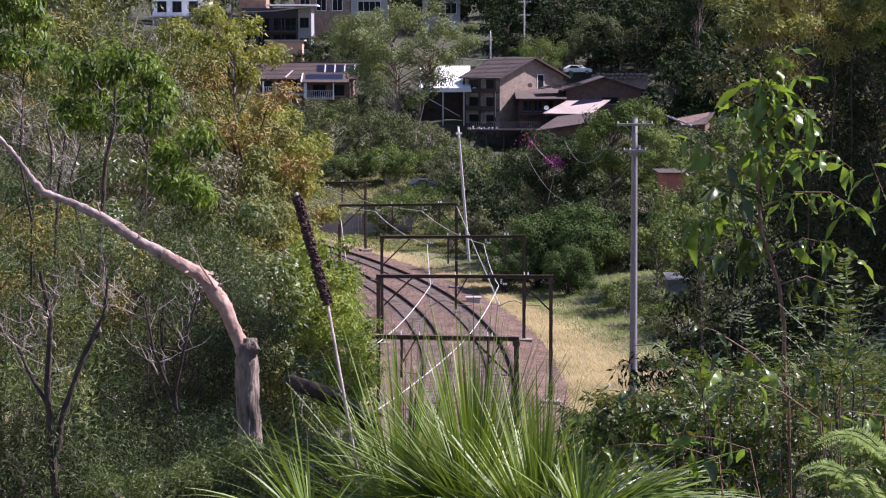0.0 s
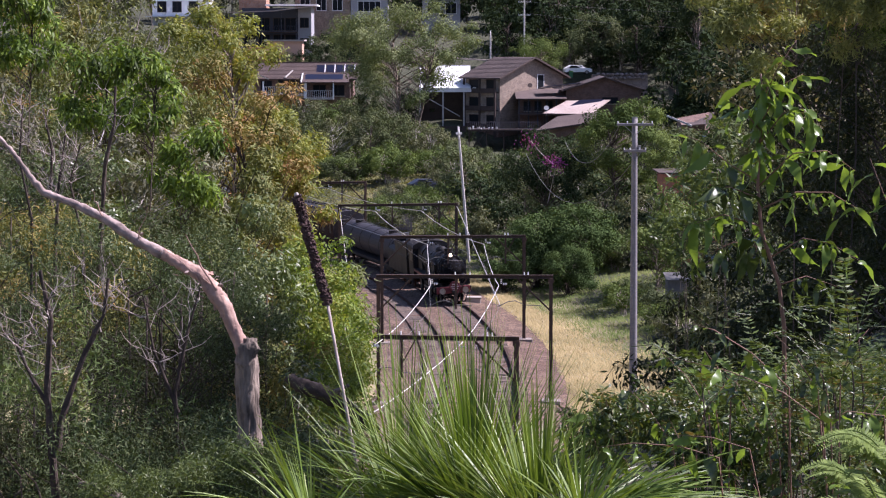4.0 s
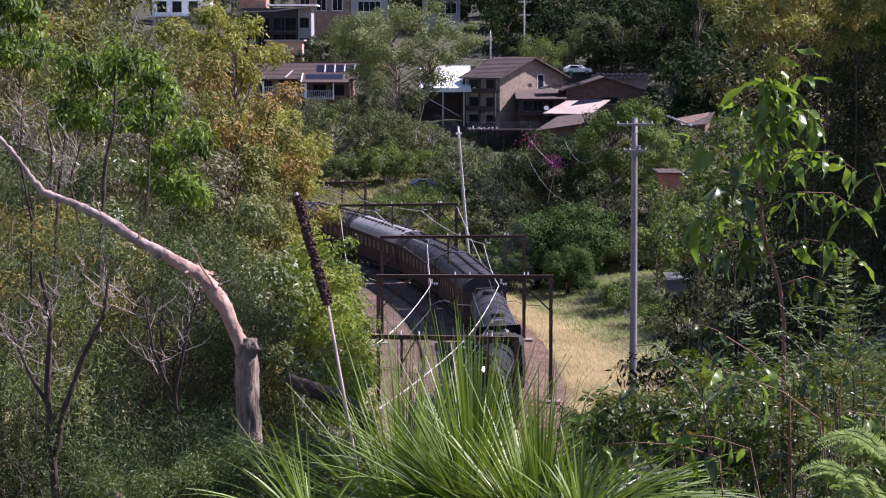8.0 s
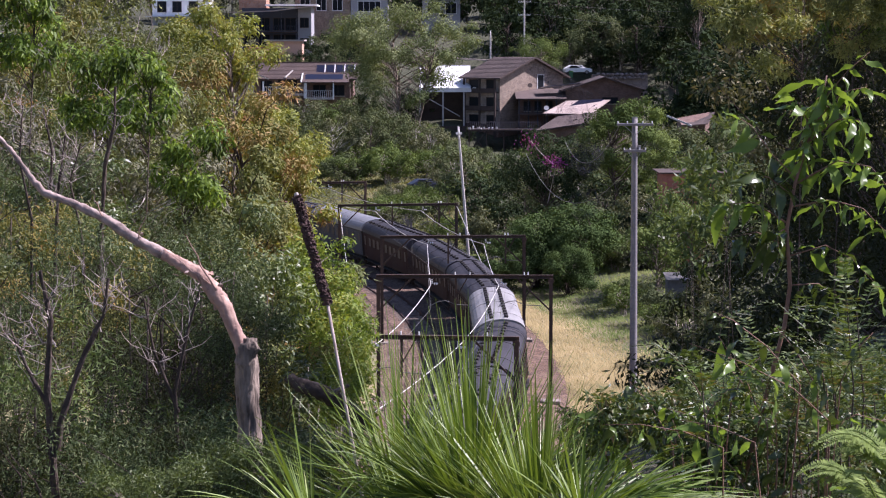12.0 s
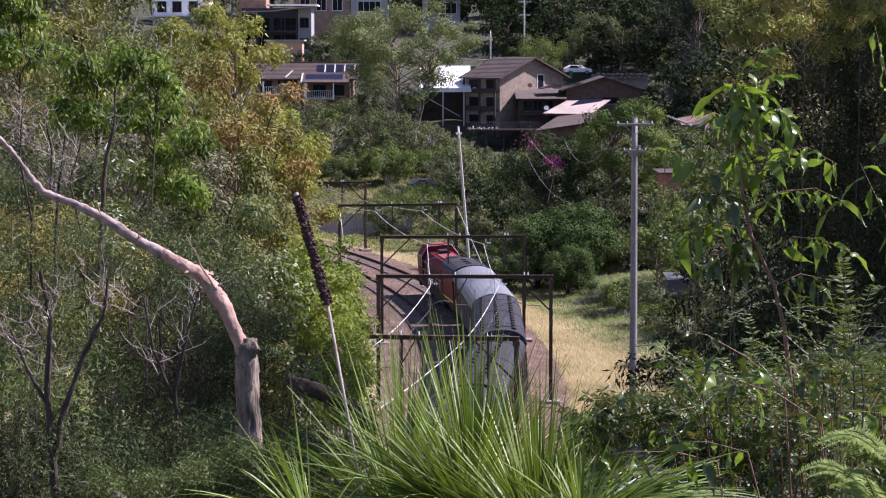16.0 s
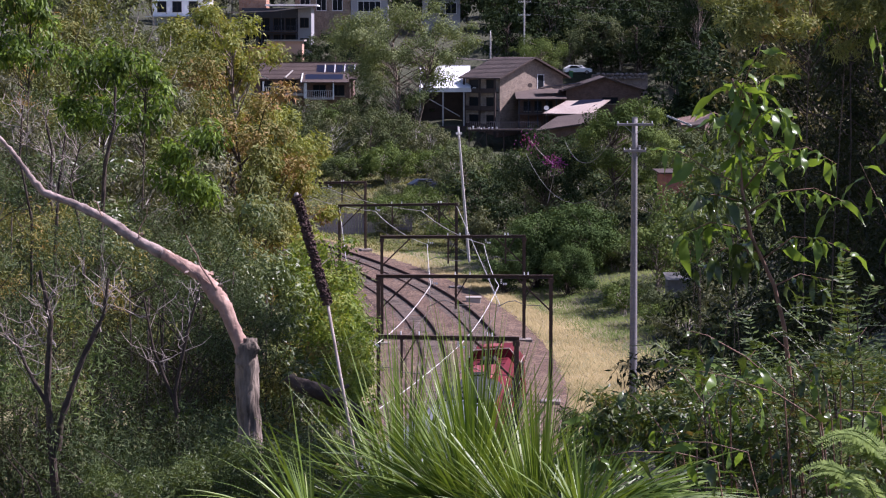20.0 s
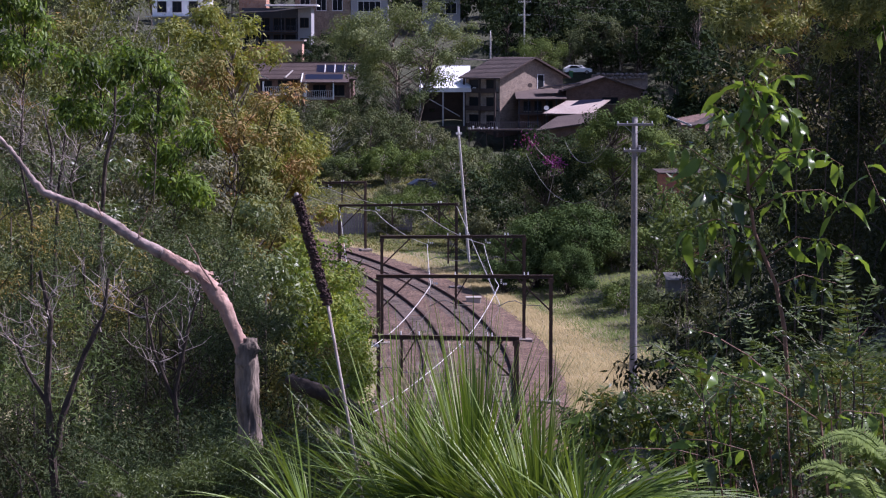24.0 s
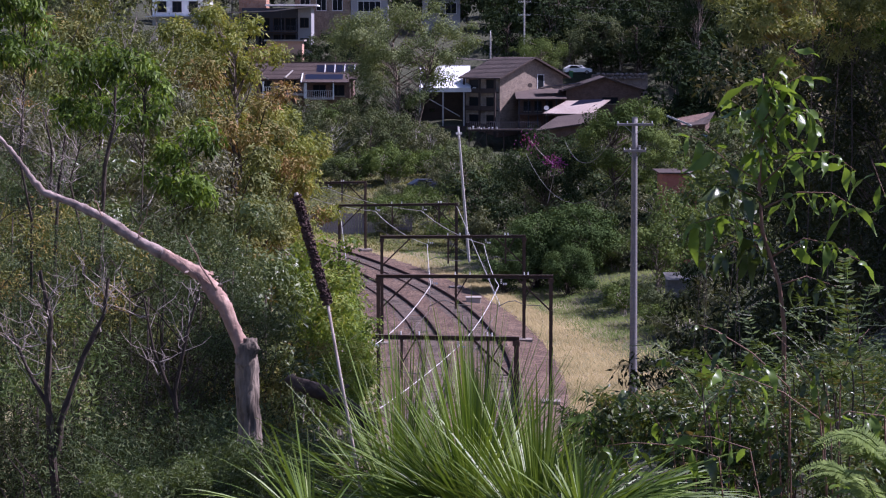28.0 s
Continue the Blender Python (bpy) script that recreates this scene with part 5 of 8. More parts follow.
def deck_clutter():
    """White pots along the edge of the deck, and dishes on the verandah."""
    r = random.Random(8)
    for k in range(8):
        x = 3.95 + 0.55 * k + r.uniform(-0.22, 0.22)
        b, h = r.uniform(0.12, 0.2), r.uniform(0.25, 0.5)
        t = empty("garden_pot", pose(x, 366.85 + r.uniform(0, 0.4), 7.05), "small white garden pot on the timber deck", "pot", "pots on the deck")
        part("pot", tube(bmesh.new(), [(0, 0, 0), (0, 0, h * 0.9), (0, 0, h * 0.9 + 0.01), (0, 0, h)], [b * 0.7, b, b * 1.12, b * 1.12], 12), "white", t, smooth=False)
        part("soil", tube(bmesh.new(), [(0, 0, h), (0, 0, h + 0.012)], b * 0.95, 12), "timber", t)
    for x, y, z, mat, label in ((12.64, 370.3, 13.28, "timber", "dark satellite dish on the verandah roof"), (14.83, 365.0, 10.14, "greywall", "pale satellite dish beside the patio roof")):
        t = empty("satellite_dish", pose(x, y, z), label, "satellite dish")
        part("dish", tube(bmesh.new(), [(0, -0.12, 0.06), (0, -0.05, 0.02), (0, 0, 0)], [0.36, 0.26, 0.05], 18), mat, t)
        part("feed_arm", rod((0, -0.02, -0.25), (0, -0.45, -0.05), 0.02, 6), mat, t)
        part("mast", rod((0, 0.05, 0.05), (0, 0.05, -1.1), 0.03, 8), "steel", t)


def house_low():
    """A brick house with a long low roof, a screened verandah and pale patio roofs below."""
    h = empty("house", pose(24.0, 372.0, 6.0), "dark brick house with low-pitched roof and timber verandah", "house", "houses on the slope")
    gable_wall(h, -6.0, 5.2, 0, 12, -1.0, 6.6, 8.4, "brick_dark")
    gable_roof(h, -6.0, 5.2, 0, 12, 6.6, 8.4, "tile", over=0.7)
    roof_tiles(h, -6.0, 5.2, 0, 12, 6.6, 8.4, 0.7, 14)
    window(h, -0.8, 1.6, 4.6, 5.6, -0.02, "timber", 1)
    window(h, -5.0, -3.0, 2.8, 4.6, -0.02, "timber", 1)
    v = part("verandah", boxes((-13.0, -6.0, -1.5, 6, 0.2, 0.45), (-13.0, -6.0, -1.5, 6, 3.0, 3.2)), "timber", h)
    for k in range(6):
        part("verandah_post", boxes((-13.0 + 1.36 * k, -12.85 + 1.36 * k, -1.45, -1.3, -4.0, 5.3)), "navy", v)
    part("verandah_roof", bars([((-9.7, -2.0, 5.35), (-9.7, 7.0, 6.6))], 7.4, 0.14), "tile", h)
    part("verandah_wall", boxes((-12.9, -6.0, 2.0, 2.15, 0.45, 5.4)), "brick_dark", h)
    for x in (-12.2, -10.6, -9.0):
        window(v, x, x + 1.1, 3.5, 5.0, 1.98, "timber", 1)
    railing(v, -13.0, -6.2, -1.45, 3.2, 1.0, "navy", 0.25)
    railing(v, -13.0, -6.2, -1.45, 0.45, 1.0, "navy", 0.25)
    part("sheet_roof", bars([((-9.6, 1.2, 6.9), (-2.0, 2.6, 7.7))], 3.0, 0.12), "tile", h)
    for k in range(5):
        a = Vector((-9.3 + 1.15 * k, 1.15 + 0.21 * k, 7.06 + 0.12 * k))
        part("solar_panel", bars([(a, a + Vector((1.06, 0.195, 0.11)))], 1.7, 0.05), "solar", h)
    p = empty("patio_roof", Matrix(), "pale pinkish corrugated patio roof on posts", "roof")
    a, b, c, d = Vector((14.4, 365.5, 9.4)), Vector((21.3, 366.5, 9.25)), Vector((24.3, 370.0, 11.25)), Vector((18.0, 370.0, 11.1))
    part("sheet", slab([a, b, c, d], 0.1), "pinkroof", p)
    lift = Vector((0, 0, 0.03))
    part("corrugation", bars([(a.lerp(b, k / 24) + lift, d.lerp(c, k / 24) + lift) for k in range(25)], 0.05, 0.04), "pinkroof", p)
    part("fascia", bars([(a - Vector((0, 0.06, 0.12)), b - Vector((0, 0.06, 0.12)))], 0.08, 0.25), "timber", p)
    for q in (a.lerp(b, 0.03), a.lerp(b, 0.5), a.lerp(b, 0.97)):
        part("post", boxes((q.x - 0.07, q.x + 0.07, q.y + 0.05, q.y + 0.19, 1.0, q.z - 0.1)), "timber", p)
    skylight = part("skylight", slab([a.lerp(d, 0.5).lerp(b.lerp(c, 0.5), 0.3) + lift * 3, a.lerp(d, 0.5).lerp(b.lerp(c, 0.5), 0.85) + lift * 3, d.lerp(c, 0.85) + lift * 3, d.lerp(c, 0.3) + lift * 3], 0.04), "solar", p, "dark skylight panel")
    q = empty("patio_roof", Matrix(), "brown tiled skillion roof below the patio", "roof")
    a, b, c, d = Vector((13.0, 360.5, 7.1)), Vector((22.4, 361.0, 8.45)), Vector((22.6, 364.5, 9.7)), Vector((16.4, 364.5, 9.0))
    part("sheet", slab([a, b, c, d], 0.14), "tile", q)
    part("fascia", bars([(a - Vector((0, 0.06, 0.1)), b - Vector((0, 0.06, 0.1)))], 0.07, 0.25), "timber", q)
    part("wall", slab([(13.6, 361.2, 7.0), (22.0, 361.8, 8.3), (22.0, 362.1, 8.3), (13.6, 361.5, 7.0)], 6.0), "brick_dark", q)


def house_solar():
    """A tiled bungalow with solar panels, shaded verandah and white balcony rails."""
    h = empty("house", pose(-20.6, 385.0, 9.0), "tiled bungalow with solar panels and white balcony rail", "house", "houses on the slope")
    part("wall", boxes((-8.0, 7.0, 0, 9, -3, 5.2)), "brick_dark", h)
    gable_roof(h, -8.0, 7.0, 0, 9, 5.3, 7.3, "tilewarm", along="x", over=0.9)
    bm = bmesh.new()
    for k in range(12):
        bar(bm, (-8.9, -0.9 + 0.45 * k, 5.08 + 0.2 * k), (7.9, -0.9 + 0.45 * k, 5.08 + 0.2 * k), 0.06, 0.06)
    part("tile_course", bm, "tilewarm", h)
    part("ridge_cap", bars([((-8.9, 4.5, 7.5), (7.9, 4.5, 7.5))], 0.3, 0.14), "tilewarm", h)
    part("hip_cap", bars([((-3.2, -1.0, 5.25), (-2.2, 1.6, 6.3))], 0.22, 0.12), "concrete", h)
    # front gable at the far end, and the lower wing roof with its white verge
    part("gable_verge", bars([((-8.9, -1.6, 5.0), (-7.2, -1.6, 5.75)), ((-7.2, -1.6, 5.75), (-5.6, -1.6, 5.0))], 0.12, 0.16), "concrete", h)
    g = part("front_wing", boxes((0.4, 6.6, -1.6, 0, -3, 4.6)), "brick_dark", h)
    part("wing_roof", bars([((3.0, -4.2, 4.55), (3.0, 0.6, 5.7))], 7.0, 0.14), "tilewarm", h)
    part("wing_verge", bars([((-0.62, -4.2, 4.65), (-0.62, 0.8, 5.8))], 0.16, 0.22), "white", h)
    for k in range(4):
        p = part("solar_panel", bars([((2.0 + 1.5 * k, 1.2, 6.0), (2.0 + 1.5 * k, 3.6, 7.1))], 1.2, 0.06), "solar", h)
        part("panel_frame", bars([((2.68 + 1.5 * k, 1.2, 6.04), (2.68 + 1.5 * k, 3.6, 7.14))], 0.12, 0.06), "porcelain", p)
    for k in range(3):
        part("solar_panel", bars([((0.8 + 1.9 * k, -2.6, 5.0), (0.8 + 1.9 * k, 0.2, 5.72))], 1.84, 0.06), "solar", h)
    window(h, -7.0, -5.2, 3.0, 4.8, -0.02, "timber", 1)
    window(h, -4.4, -1.4, 2.9, 4.9, -0.02, "timber", 2)
    window(g, 1.0, 3.0, 2.5, 4.2, -1.62, "timber", 1)
    window(g, 3.8, 5.8, 2.5, 4.2, -1.62, "timber", 1)
    part("balcony", boxes((-6.6, -0.1, -2.6, -0.01, 2.5, 2.75)), "concrete", h)
    railing(h, -6.5, -0.4, -2.55, 2.75, 1.15, "white", 0.3)
    part("wing_balcony", boxes((0.0, 4.2, -4.0, -1.61, 2.0, 2.2)), "concrete", h)
    railing(h, 0.1, 4.1, -3.95, 2.2, 1.15, "white", 0.3)
    for x, y in ((-6.5, -2.55), (-0.3, -2.7), (0.0, -3.95), (4.1, -3.95)):
        part("post", boxes((x, x + 0.2, y - 0.1, y + 0.1, 2.2, 4.7)), "white", h)
    part("lower_awning", bars([((0.2, -4.4, 1.2), (2.6, -4.4, 1.2))], 1.2, 0.12), "white", h)


def house_glass():
    """A two-storey house with dark glass, pale sheet roof and a white stair bay."""
    h = empty("house", pose(-27.5, 425.0, 18.0), "two-storey house with dark glass balconies and pale roof", "house", "houses on the slope")
    part("wall", boxes((-6.0, 3.4, 0, 9, -4, 7.2)), "navy", h)
    part("bay", boxes((3.4, 5.6, -0.6, 9, -4, 7.4)), "greywall", h)
    part("roof", bars([((-8.0, -2.8, 6.4), (-0.4, -2.8, 6.7)), ((-0.4, -2.8, 6.7), (6.4, -2.8, 7.5))], 3.4, 0.14), "pinkroof", h)
    part("upper_roof", boxes((-2.0, 6.6, -1.6, 9, 7.55, 7.8)), "white", h)
    for z in (0.6, 3.4):
        for x in (-5.6, -3.2, -0.8, 1.2):
            window(h, x, x + 1.9, z, z + 2.2, -0.02, "timber", 1)
        part("balcony", boxes((-6.2, 3.3, -2.2, -0.02, z - 0.35, z - 0.15)), "timber", h)
        railing(h, -6.2, 3.3, -2.15, z - 0.15, 1.0, "navy", 0.4)
    for x in (-6.1, -2.6, 0.6, 3.1):
        part("post", boxes((x, x + 0.14, -2.2, -2.06, -4, 6.4)), "navy", h)
    window(h, 3.7, 5.2, 3.9, 5.6, -0.62, "timber", 1)
    window(h, 3.7, 5.2, 0.4, 2.2, -0.62, "timber", 1)
    o = empty("house", pose(-31.5, 432.0, 19.0), "orange brick building, mostly hidden by trees", "house", "houses on the slope")
    part("wall", boxes((-3.0, 1.6, 0, 8, -4, 11.0)), "brick_orange", o)
    window(o, -2.4, -0.8, 3.0, 5.0, -0.02, "white", 1)
    part("parapet", boxes((-3.1, 1.7, -0.1, 8.1, 11.0, 11.25)), "concrete", o)
    w = empty("house", pose(-47.0, 470.0, 22.0), "white two-storey house on the ridge", "house", "houses on the slope")
    part("wall", boxes((-6.5, 4.0, 0, 8, -5, 8.5)), "white", w)
    for x in (-5.6, -2.8, 0.2):
        window(w, x, x + 1.7, 3.0, 5.0, -0.02, "timber", 1)
    part("roof", boxes((-7.0, 4.5, -0.8, 8.5, 8.5, 8.8)), "tile", w)
    part("awning", bars([((-7.5, -1.6, 2.2), (4.2, -1.6, 2.3))], 3.2, 0.12), "white", w)
    g = empty("garage", pose(-24.6, 405.0, 16.5), "peach rendered garage with flat pale roof", "garage")
    part("wall", boxes((-3.4, 2.2, 0, 6, -5, 3.2)), "render", g)
    part("roof", boxes((-3.8, 2.6, -0.5, 6.4, 3.2, 3.45)), "concrete", g)
    part("door", boxes((-2.9, -1.5, -0.05, -0.004, -0.2, 2.2)), "timber", g)
    part("side_wing", boxes((-6.4, -3.4, 1.0, 6, -5, 2.2)), "brick_orange", g)
    f = empty("house", pose(-16.5, 440.0, 21.5), "grey weatherboard house under a pale gable", "house", "houses on the slope")
    gable_wall(f, 0.6, 7.0, 0, 8, -5, 5.4, 7.6, "greywall")
    gable_roof(f, 0.6, 7.0, 0, 8, 5.4, 7.6, "pinkroof", over=0.5)
    window(f, 1.8, 5.8, 3.2, 5.1, -0.02, "white", 3)
    part("left_wing", boxes((-9.0, 0.5, 0.5, 8, -5, 7.0)), "brick", f)
    part("wing_roof", boxes((-9.5, 0.58, -0.6, 8.5, 7.0, 7.3)), "tile", f)
    for x in (-8.2, -5.4, -2.6):
        window(f, x, x + 1.8, 3.4, 5.6, 0.48, "white", 1)
    k = empty("house", pose(-3.6, 445.0, 22.0), "blue-grey house high among dark trees", "house", "houses on the slope")
    part("wall", boxes((0, 6.6, 0, 8, -5, 5.8)), "greywall", k)
    part("roof", boxes((-0.5, 7.1, -0.7, 8.5, 5.8, 6.1)), "tile", k)
    window(k, 0.8, 3.2, 2.4, 4.4, -0.02, "white", 2)
    window(k, 4.0, 6.0, 2.4, 4.4, -0.02, "white", 1)


def carport():
    c = empty("carport", pose(0.1, 380.0, 7.0), "white-roofed carport on tall posts beside the brick house", "carport")
    part("roof", bars([((0.2, -2.3, 5.75), (0.2, 5.5, 9.0))], 7.6, 0.14), "white", c, "bright white sheet roof")
    for k in range(13):
        part("roof_rib", bars([((-3.4 + 0.6 * k, -2.3, 5.85), (-3.4 + 0.6 * k, 5.5, 9.1))], 0.05, 0.04), "white", c)
    part("fascia", boxes((-3.7, 4.1, -2.3, -2.1, 5.2, 5.7)), "white", c)
    for x in (-3.6, -0.2, 2.9):
        part("post", boxes((x, x + 0.2, -2.1, -1.9, -4, 5.2)), "lightpole", c)
    part("brace", bars([((-2.2, -1.9, 4.2), (2.4, -1.9, 1.6))], 0.1, 0.1), "lightpole", c)
    part("side_sheet", boxes((4.3, 6.4, -2.2, -2.0, 5.4, 5.9)), "white", c)
    part("upper_roof", bars([((-3.0, 7.0, 10.4), (7.5, 7.0, 9.8))], 3.0, 0.15), "pinkroof", c)
    # dark sheet and floor added to stand for shade under the roof
    part("back_wall", boxes((-3.8, 4.2, 5.6, 5.8, -4, 6.4)), "timber", c)
    part("floor", boxes((-3.8, 4.2, -2.0, 5.59, -0.4, -0.2)), "timber", c)
    # dark wall added below, again in place of undercroft shade
    w = empty("retaining_wall", pose(0.8, 377.0, 6.0), "dark wall standing for shade under the carport", "wall")
    part("wall", boxes((-4.5, 5.5, 0, 0.3, -4, 1.2)), "timber", w)


def red_house():
    h = empty("house", pose(19.2, 212.0, 1.9), "red-walled house mostly hidden behind shrubs", "house", "houses on the slope")
    part("wall", boxes((-0.8, 4.4, 0, 6, -3, 6.9)), "redwall", h)
    part("roof", boxes((-1.2, 4.9, -0.3, 6.4, 6.9, 7.0)), "timber", h)
    part("post", boxes((1.6, 1.75, -0.4, -0.25, -2, 6.9)), "timber", h)
    window(h, 2.0, 3.6, 3.9, 5.3, -0.02, "timber", 1)
    r = empty("house", Matrix(), "small house under a low brown tiled roof among trees", "house", "houses on the slope")
    a, b, c, d = Vector((28.9, 303.0, 10.25)), Vector((29.1, 298.0, 10.0)), Vector((31.1, 299.0, 10.15)), Vector((32.7, 306.0, 11.35))
    part("roof", slab([a, b, c, d], 0.14), "timber", r)
    part("fascia", bars([((26.4, 300.0, 11.0), b - Vector((0, 0.1, 0.1)))], 0.1, 0.2), "lightpole", r, "pale fascia board")
    part("wall", slab([(28.2, 300.5, 9.9), (31.0, 301.0, 10.1), (32.0, 305.5, 11.3), (28.0, 304.0, 10.6)], 6.0), "brick_dark", r)
    s = empty("garden_shed", pose(17.6, 182.0, 0.5), "weathered blue-grey metal shed beside the verge", "shed")
    part("wall", boxes((-1.4, 1.4, 0, 2.4, -2, 2.2)), "cable", s)
    part("roof", bars([((0, -0.2, 2.2), (0, 2.6, 2.5))], 3.1, 0.08), "cable", s)


def parked_car(x, y, z, rz, paint, label):
    c = empty("car", pose(x, y, z, 0, 0, rz), label, "car", "parked cars")
    prof = [(-2.15, 0.35), (2.15, 0.35), (2.2, 0.75), (1.9, 0.95), (1.1, 1.02), (0.55, 1.45), (-1.2, 1.48), (-1.9, 1.05), (-2.2, 0.9)]
    bm = bmesh.new()
    rings = []
    for s, w in ((-1, 1.0), (1, 1.0)):
        rings.append([bm.verts.new((px, s * (0.86 if pz < 1.1 else 0.68), pz)) for px, pz in prof])
    n = len(prof)
    for k in range(n):
        bm.faces.new((rings[0][k], rings[0][(k + 1) % n], rings[1][(k + 1) % n], rings[1][k]))
    bm.faces.new(rings[0][::-1])
    bm.faces.new(rings[1])
    bmesh.ops.recalc_face_normals(bm, faces=bm.faces)
    bmesh.ops.bevel(bm, geom=list(bm.edges), offset=0.05, segments=2, affect="EDGES")
    part("body", bm, paint, c, smooth=False)
    for s in (-1, 1):
        bm = bmesh.new()
        y0 = s * 0.80
        vs = [bm.verts.new(p) for p in ((-1.5, y0 + s * 0.05, 1.02), (0.85, y0 + s * 0.05, 1.02), (0.45, s * 0.72, 1.4), (-1.1, s * 0.72, 1.4))]
        bm.faces.new(vs)
        bmesh.ops.solidify(bm, geom=list(bm.faces), thickness=0.02)
        part("side_glass", bm, "darkglass", c)
        for xx in (-1.35, 1.35):
            w = part("wheel", tube(bmesh.new(), [(xx, s * 0.68, 0.32), (xx, s * 0.9, 0.32)], 0.32, 20), "rubber", c)
            part("hub", tube(bmesh.new(), [(xx, s * 0.9, 0.32), (xx, s * 0.92, 0.32)], 0.19, 14), "steel", w)
        part("headlight", boxes((2.12, 2.2, s * 0.62 - 0.15, s * 0.62 + 0.15, 0.66, 0.8)), "porcelain", c)
    bm = bmesh.new()
    bm.faces.new([bm.verts.new(p) for p in ((1.1, -0.72, 1.05), (1.1, 0.72, 1.05), (0.62, 0.62, 1.42), (0.62, -0.62, 1.42))])
    bmesh.ops.solidify(bm, geom=list(bm.faces), thickness=-0.03)
    part("windscreen", bm, "darkglass", c)


def stone_wall():
    """A low retaining wall of rough stones beside the street."""
    w = empty("stone_wall", pose(23.6, 393.0, 14.2), "low retaining wall of pale rough stones beside the street", "wall")
    part("bank", boxes((-0.5, 8.0, 0.3, 3.0, -4.0, 0.35)), "stone", w, "packed earth bank behind the stones")
    r = random.Random(41)
    shapes = []
    for k in range(5):
        bm = bmesh.new()
        bmesh.ops.create_icosphere(bm, subdivisions=1, radius=0.42)
        for v in bm.verts:
            v.co = Vector((v.co.x * 1.2, v.co.y, v.co.z * 0.75)) * r.uniform(0.6, 1.15)
        me = bpy.data.meshes.new("stone")
        bm.to_mesh(me)
        bm.free()
        me.materials.append(M["stone"])
        shapes.append(me)
    for row_k in range(2):
        for k in range(11):
            ob = new("stone", r.choice(shapes))
            ob.parent = w
            ob.matrix_basis = pose(0.1 + 0.72 * k + 0.3 * row_k, r.uniform(-0.1, 0.1), -0.1 + 0.5 * row_k, r.uniform(-20, 20), r.uniform(-15, 15), r.uniform(0, 180))


stone_wall()
house_tall()
house_low()
deck_clutter()
house_solar()
house_glass()
carport()
red_house()
parked_car(21.1, 400.0, float(land(20.4, 400.0)) + 0.25, 8, "white", "white parked car on the street behind the houses")


def wheelie_bin(x, y, z):
    t = empty("rubbish_bin", pose(x, y, z), "green rubbish bin with a lime lid beside the white car", "bin")
    bm = bmesh.new()
    bmesh.ops.create_cone(bm, cap_ends=True, segments=4, radius1=0.33, radius2=0.43, depth=0.95, matrix=pose(0, 0, 0.53, 0, 0, 45))
    part("body", bm, "bin", t)
    part("lid", boxes((-0.34, 0.34, -0.36, 0.34, 1.005, 1.09), bevel=0.03), "binlid", t, "lime lid")
    for s in (-1, 1):
        part("wheel", tube(bmesh.new(), [(s * 0.22, 0.3, 0.1), (s * 0.28, 0.3, 0.1)], 0.1, 12), "soot", t)


wheelie_bin(19.95, 397.5, float(land(19.95, 397.5)))
parked_car(-1.9, 298.0, 2.2, 20, "navy", "dark blue parked car in the valley beyond the tracks")


# ---- plants ----
def wander(rng, p, q, n, amp):
    """Points of a crooked line from p to q."""
    p, q = np.array(p, float), np.array(q, float)
    pts = [p + (q - p) * k / n for k in range(n + 1)]
    for k in range(1, n):
        pts[k] = pts[k] + rng.normal(0, amp, 3)
    return [tuple(v) for v in pts]


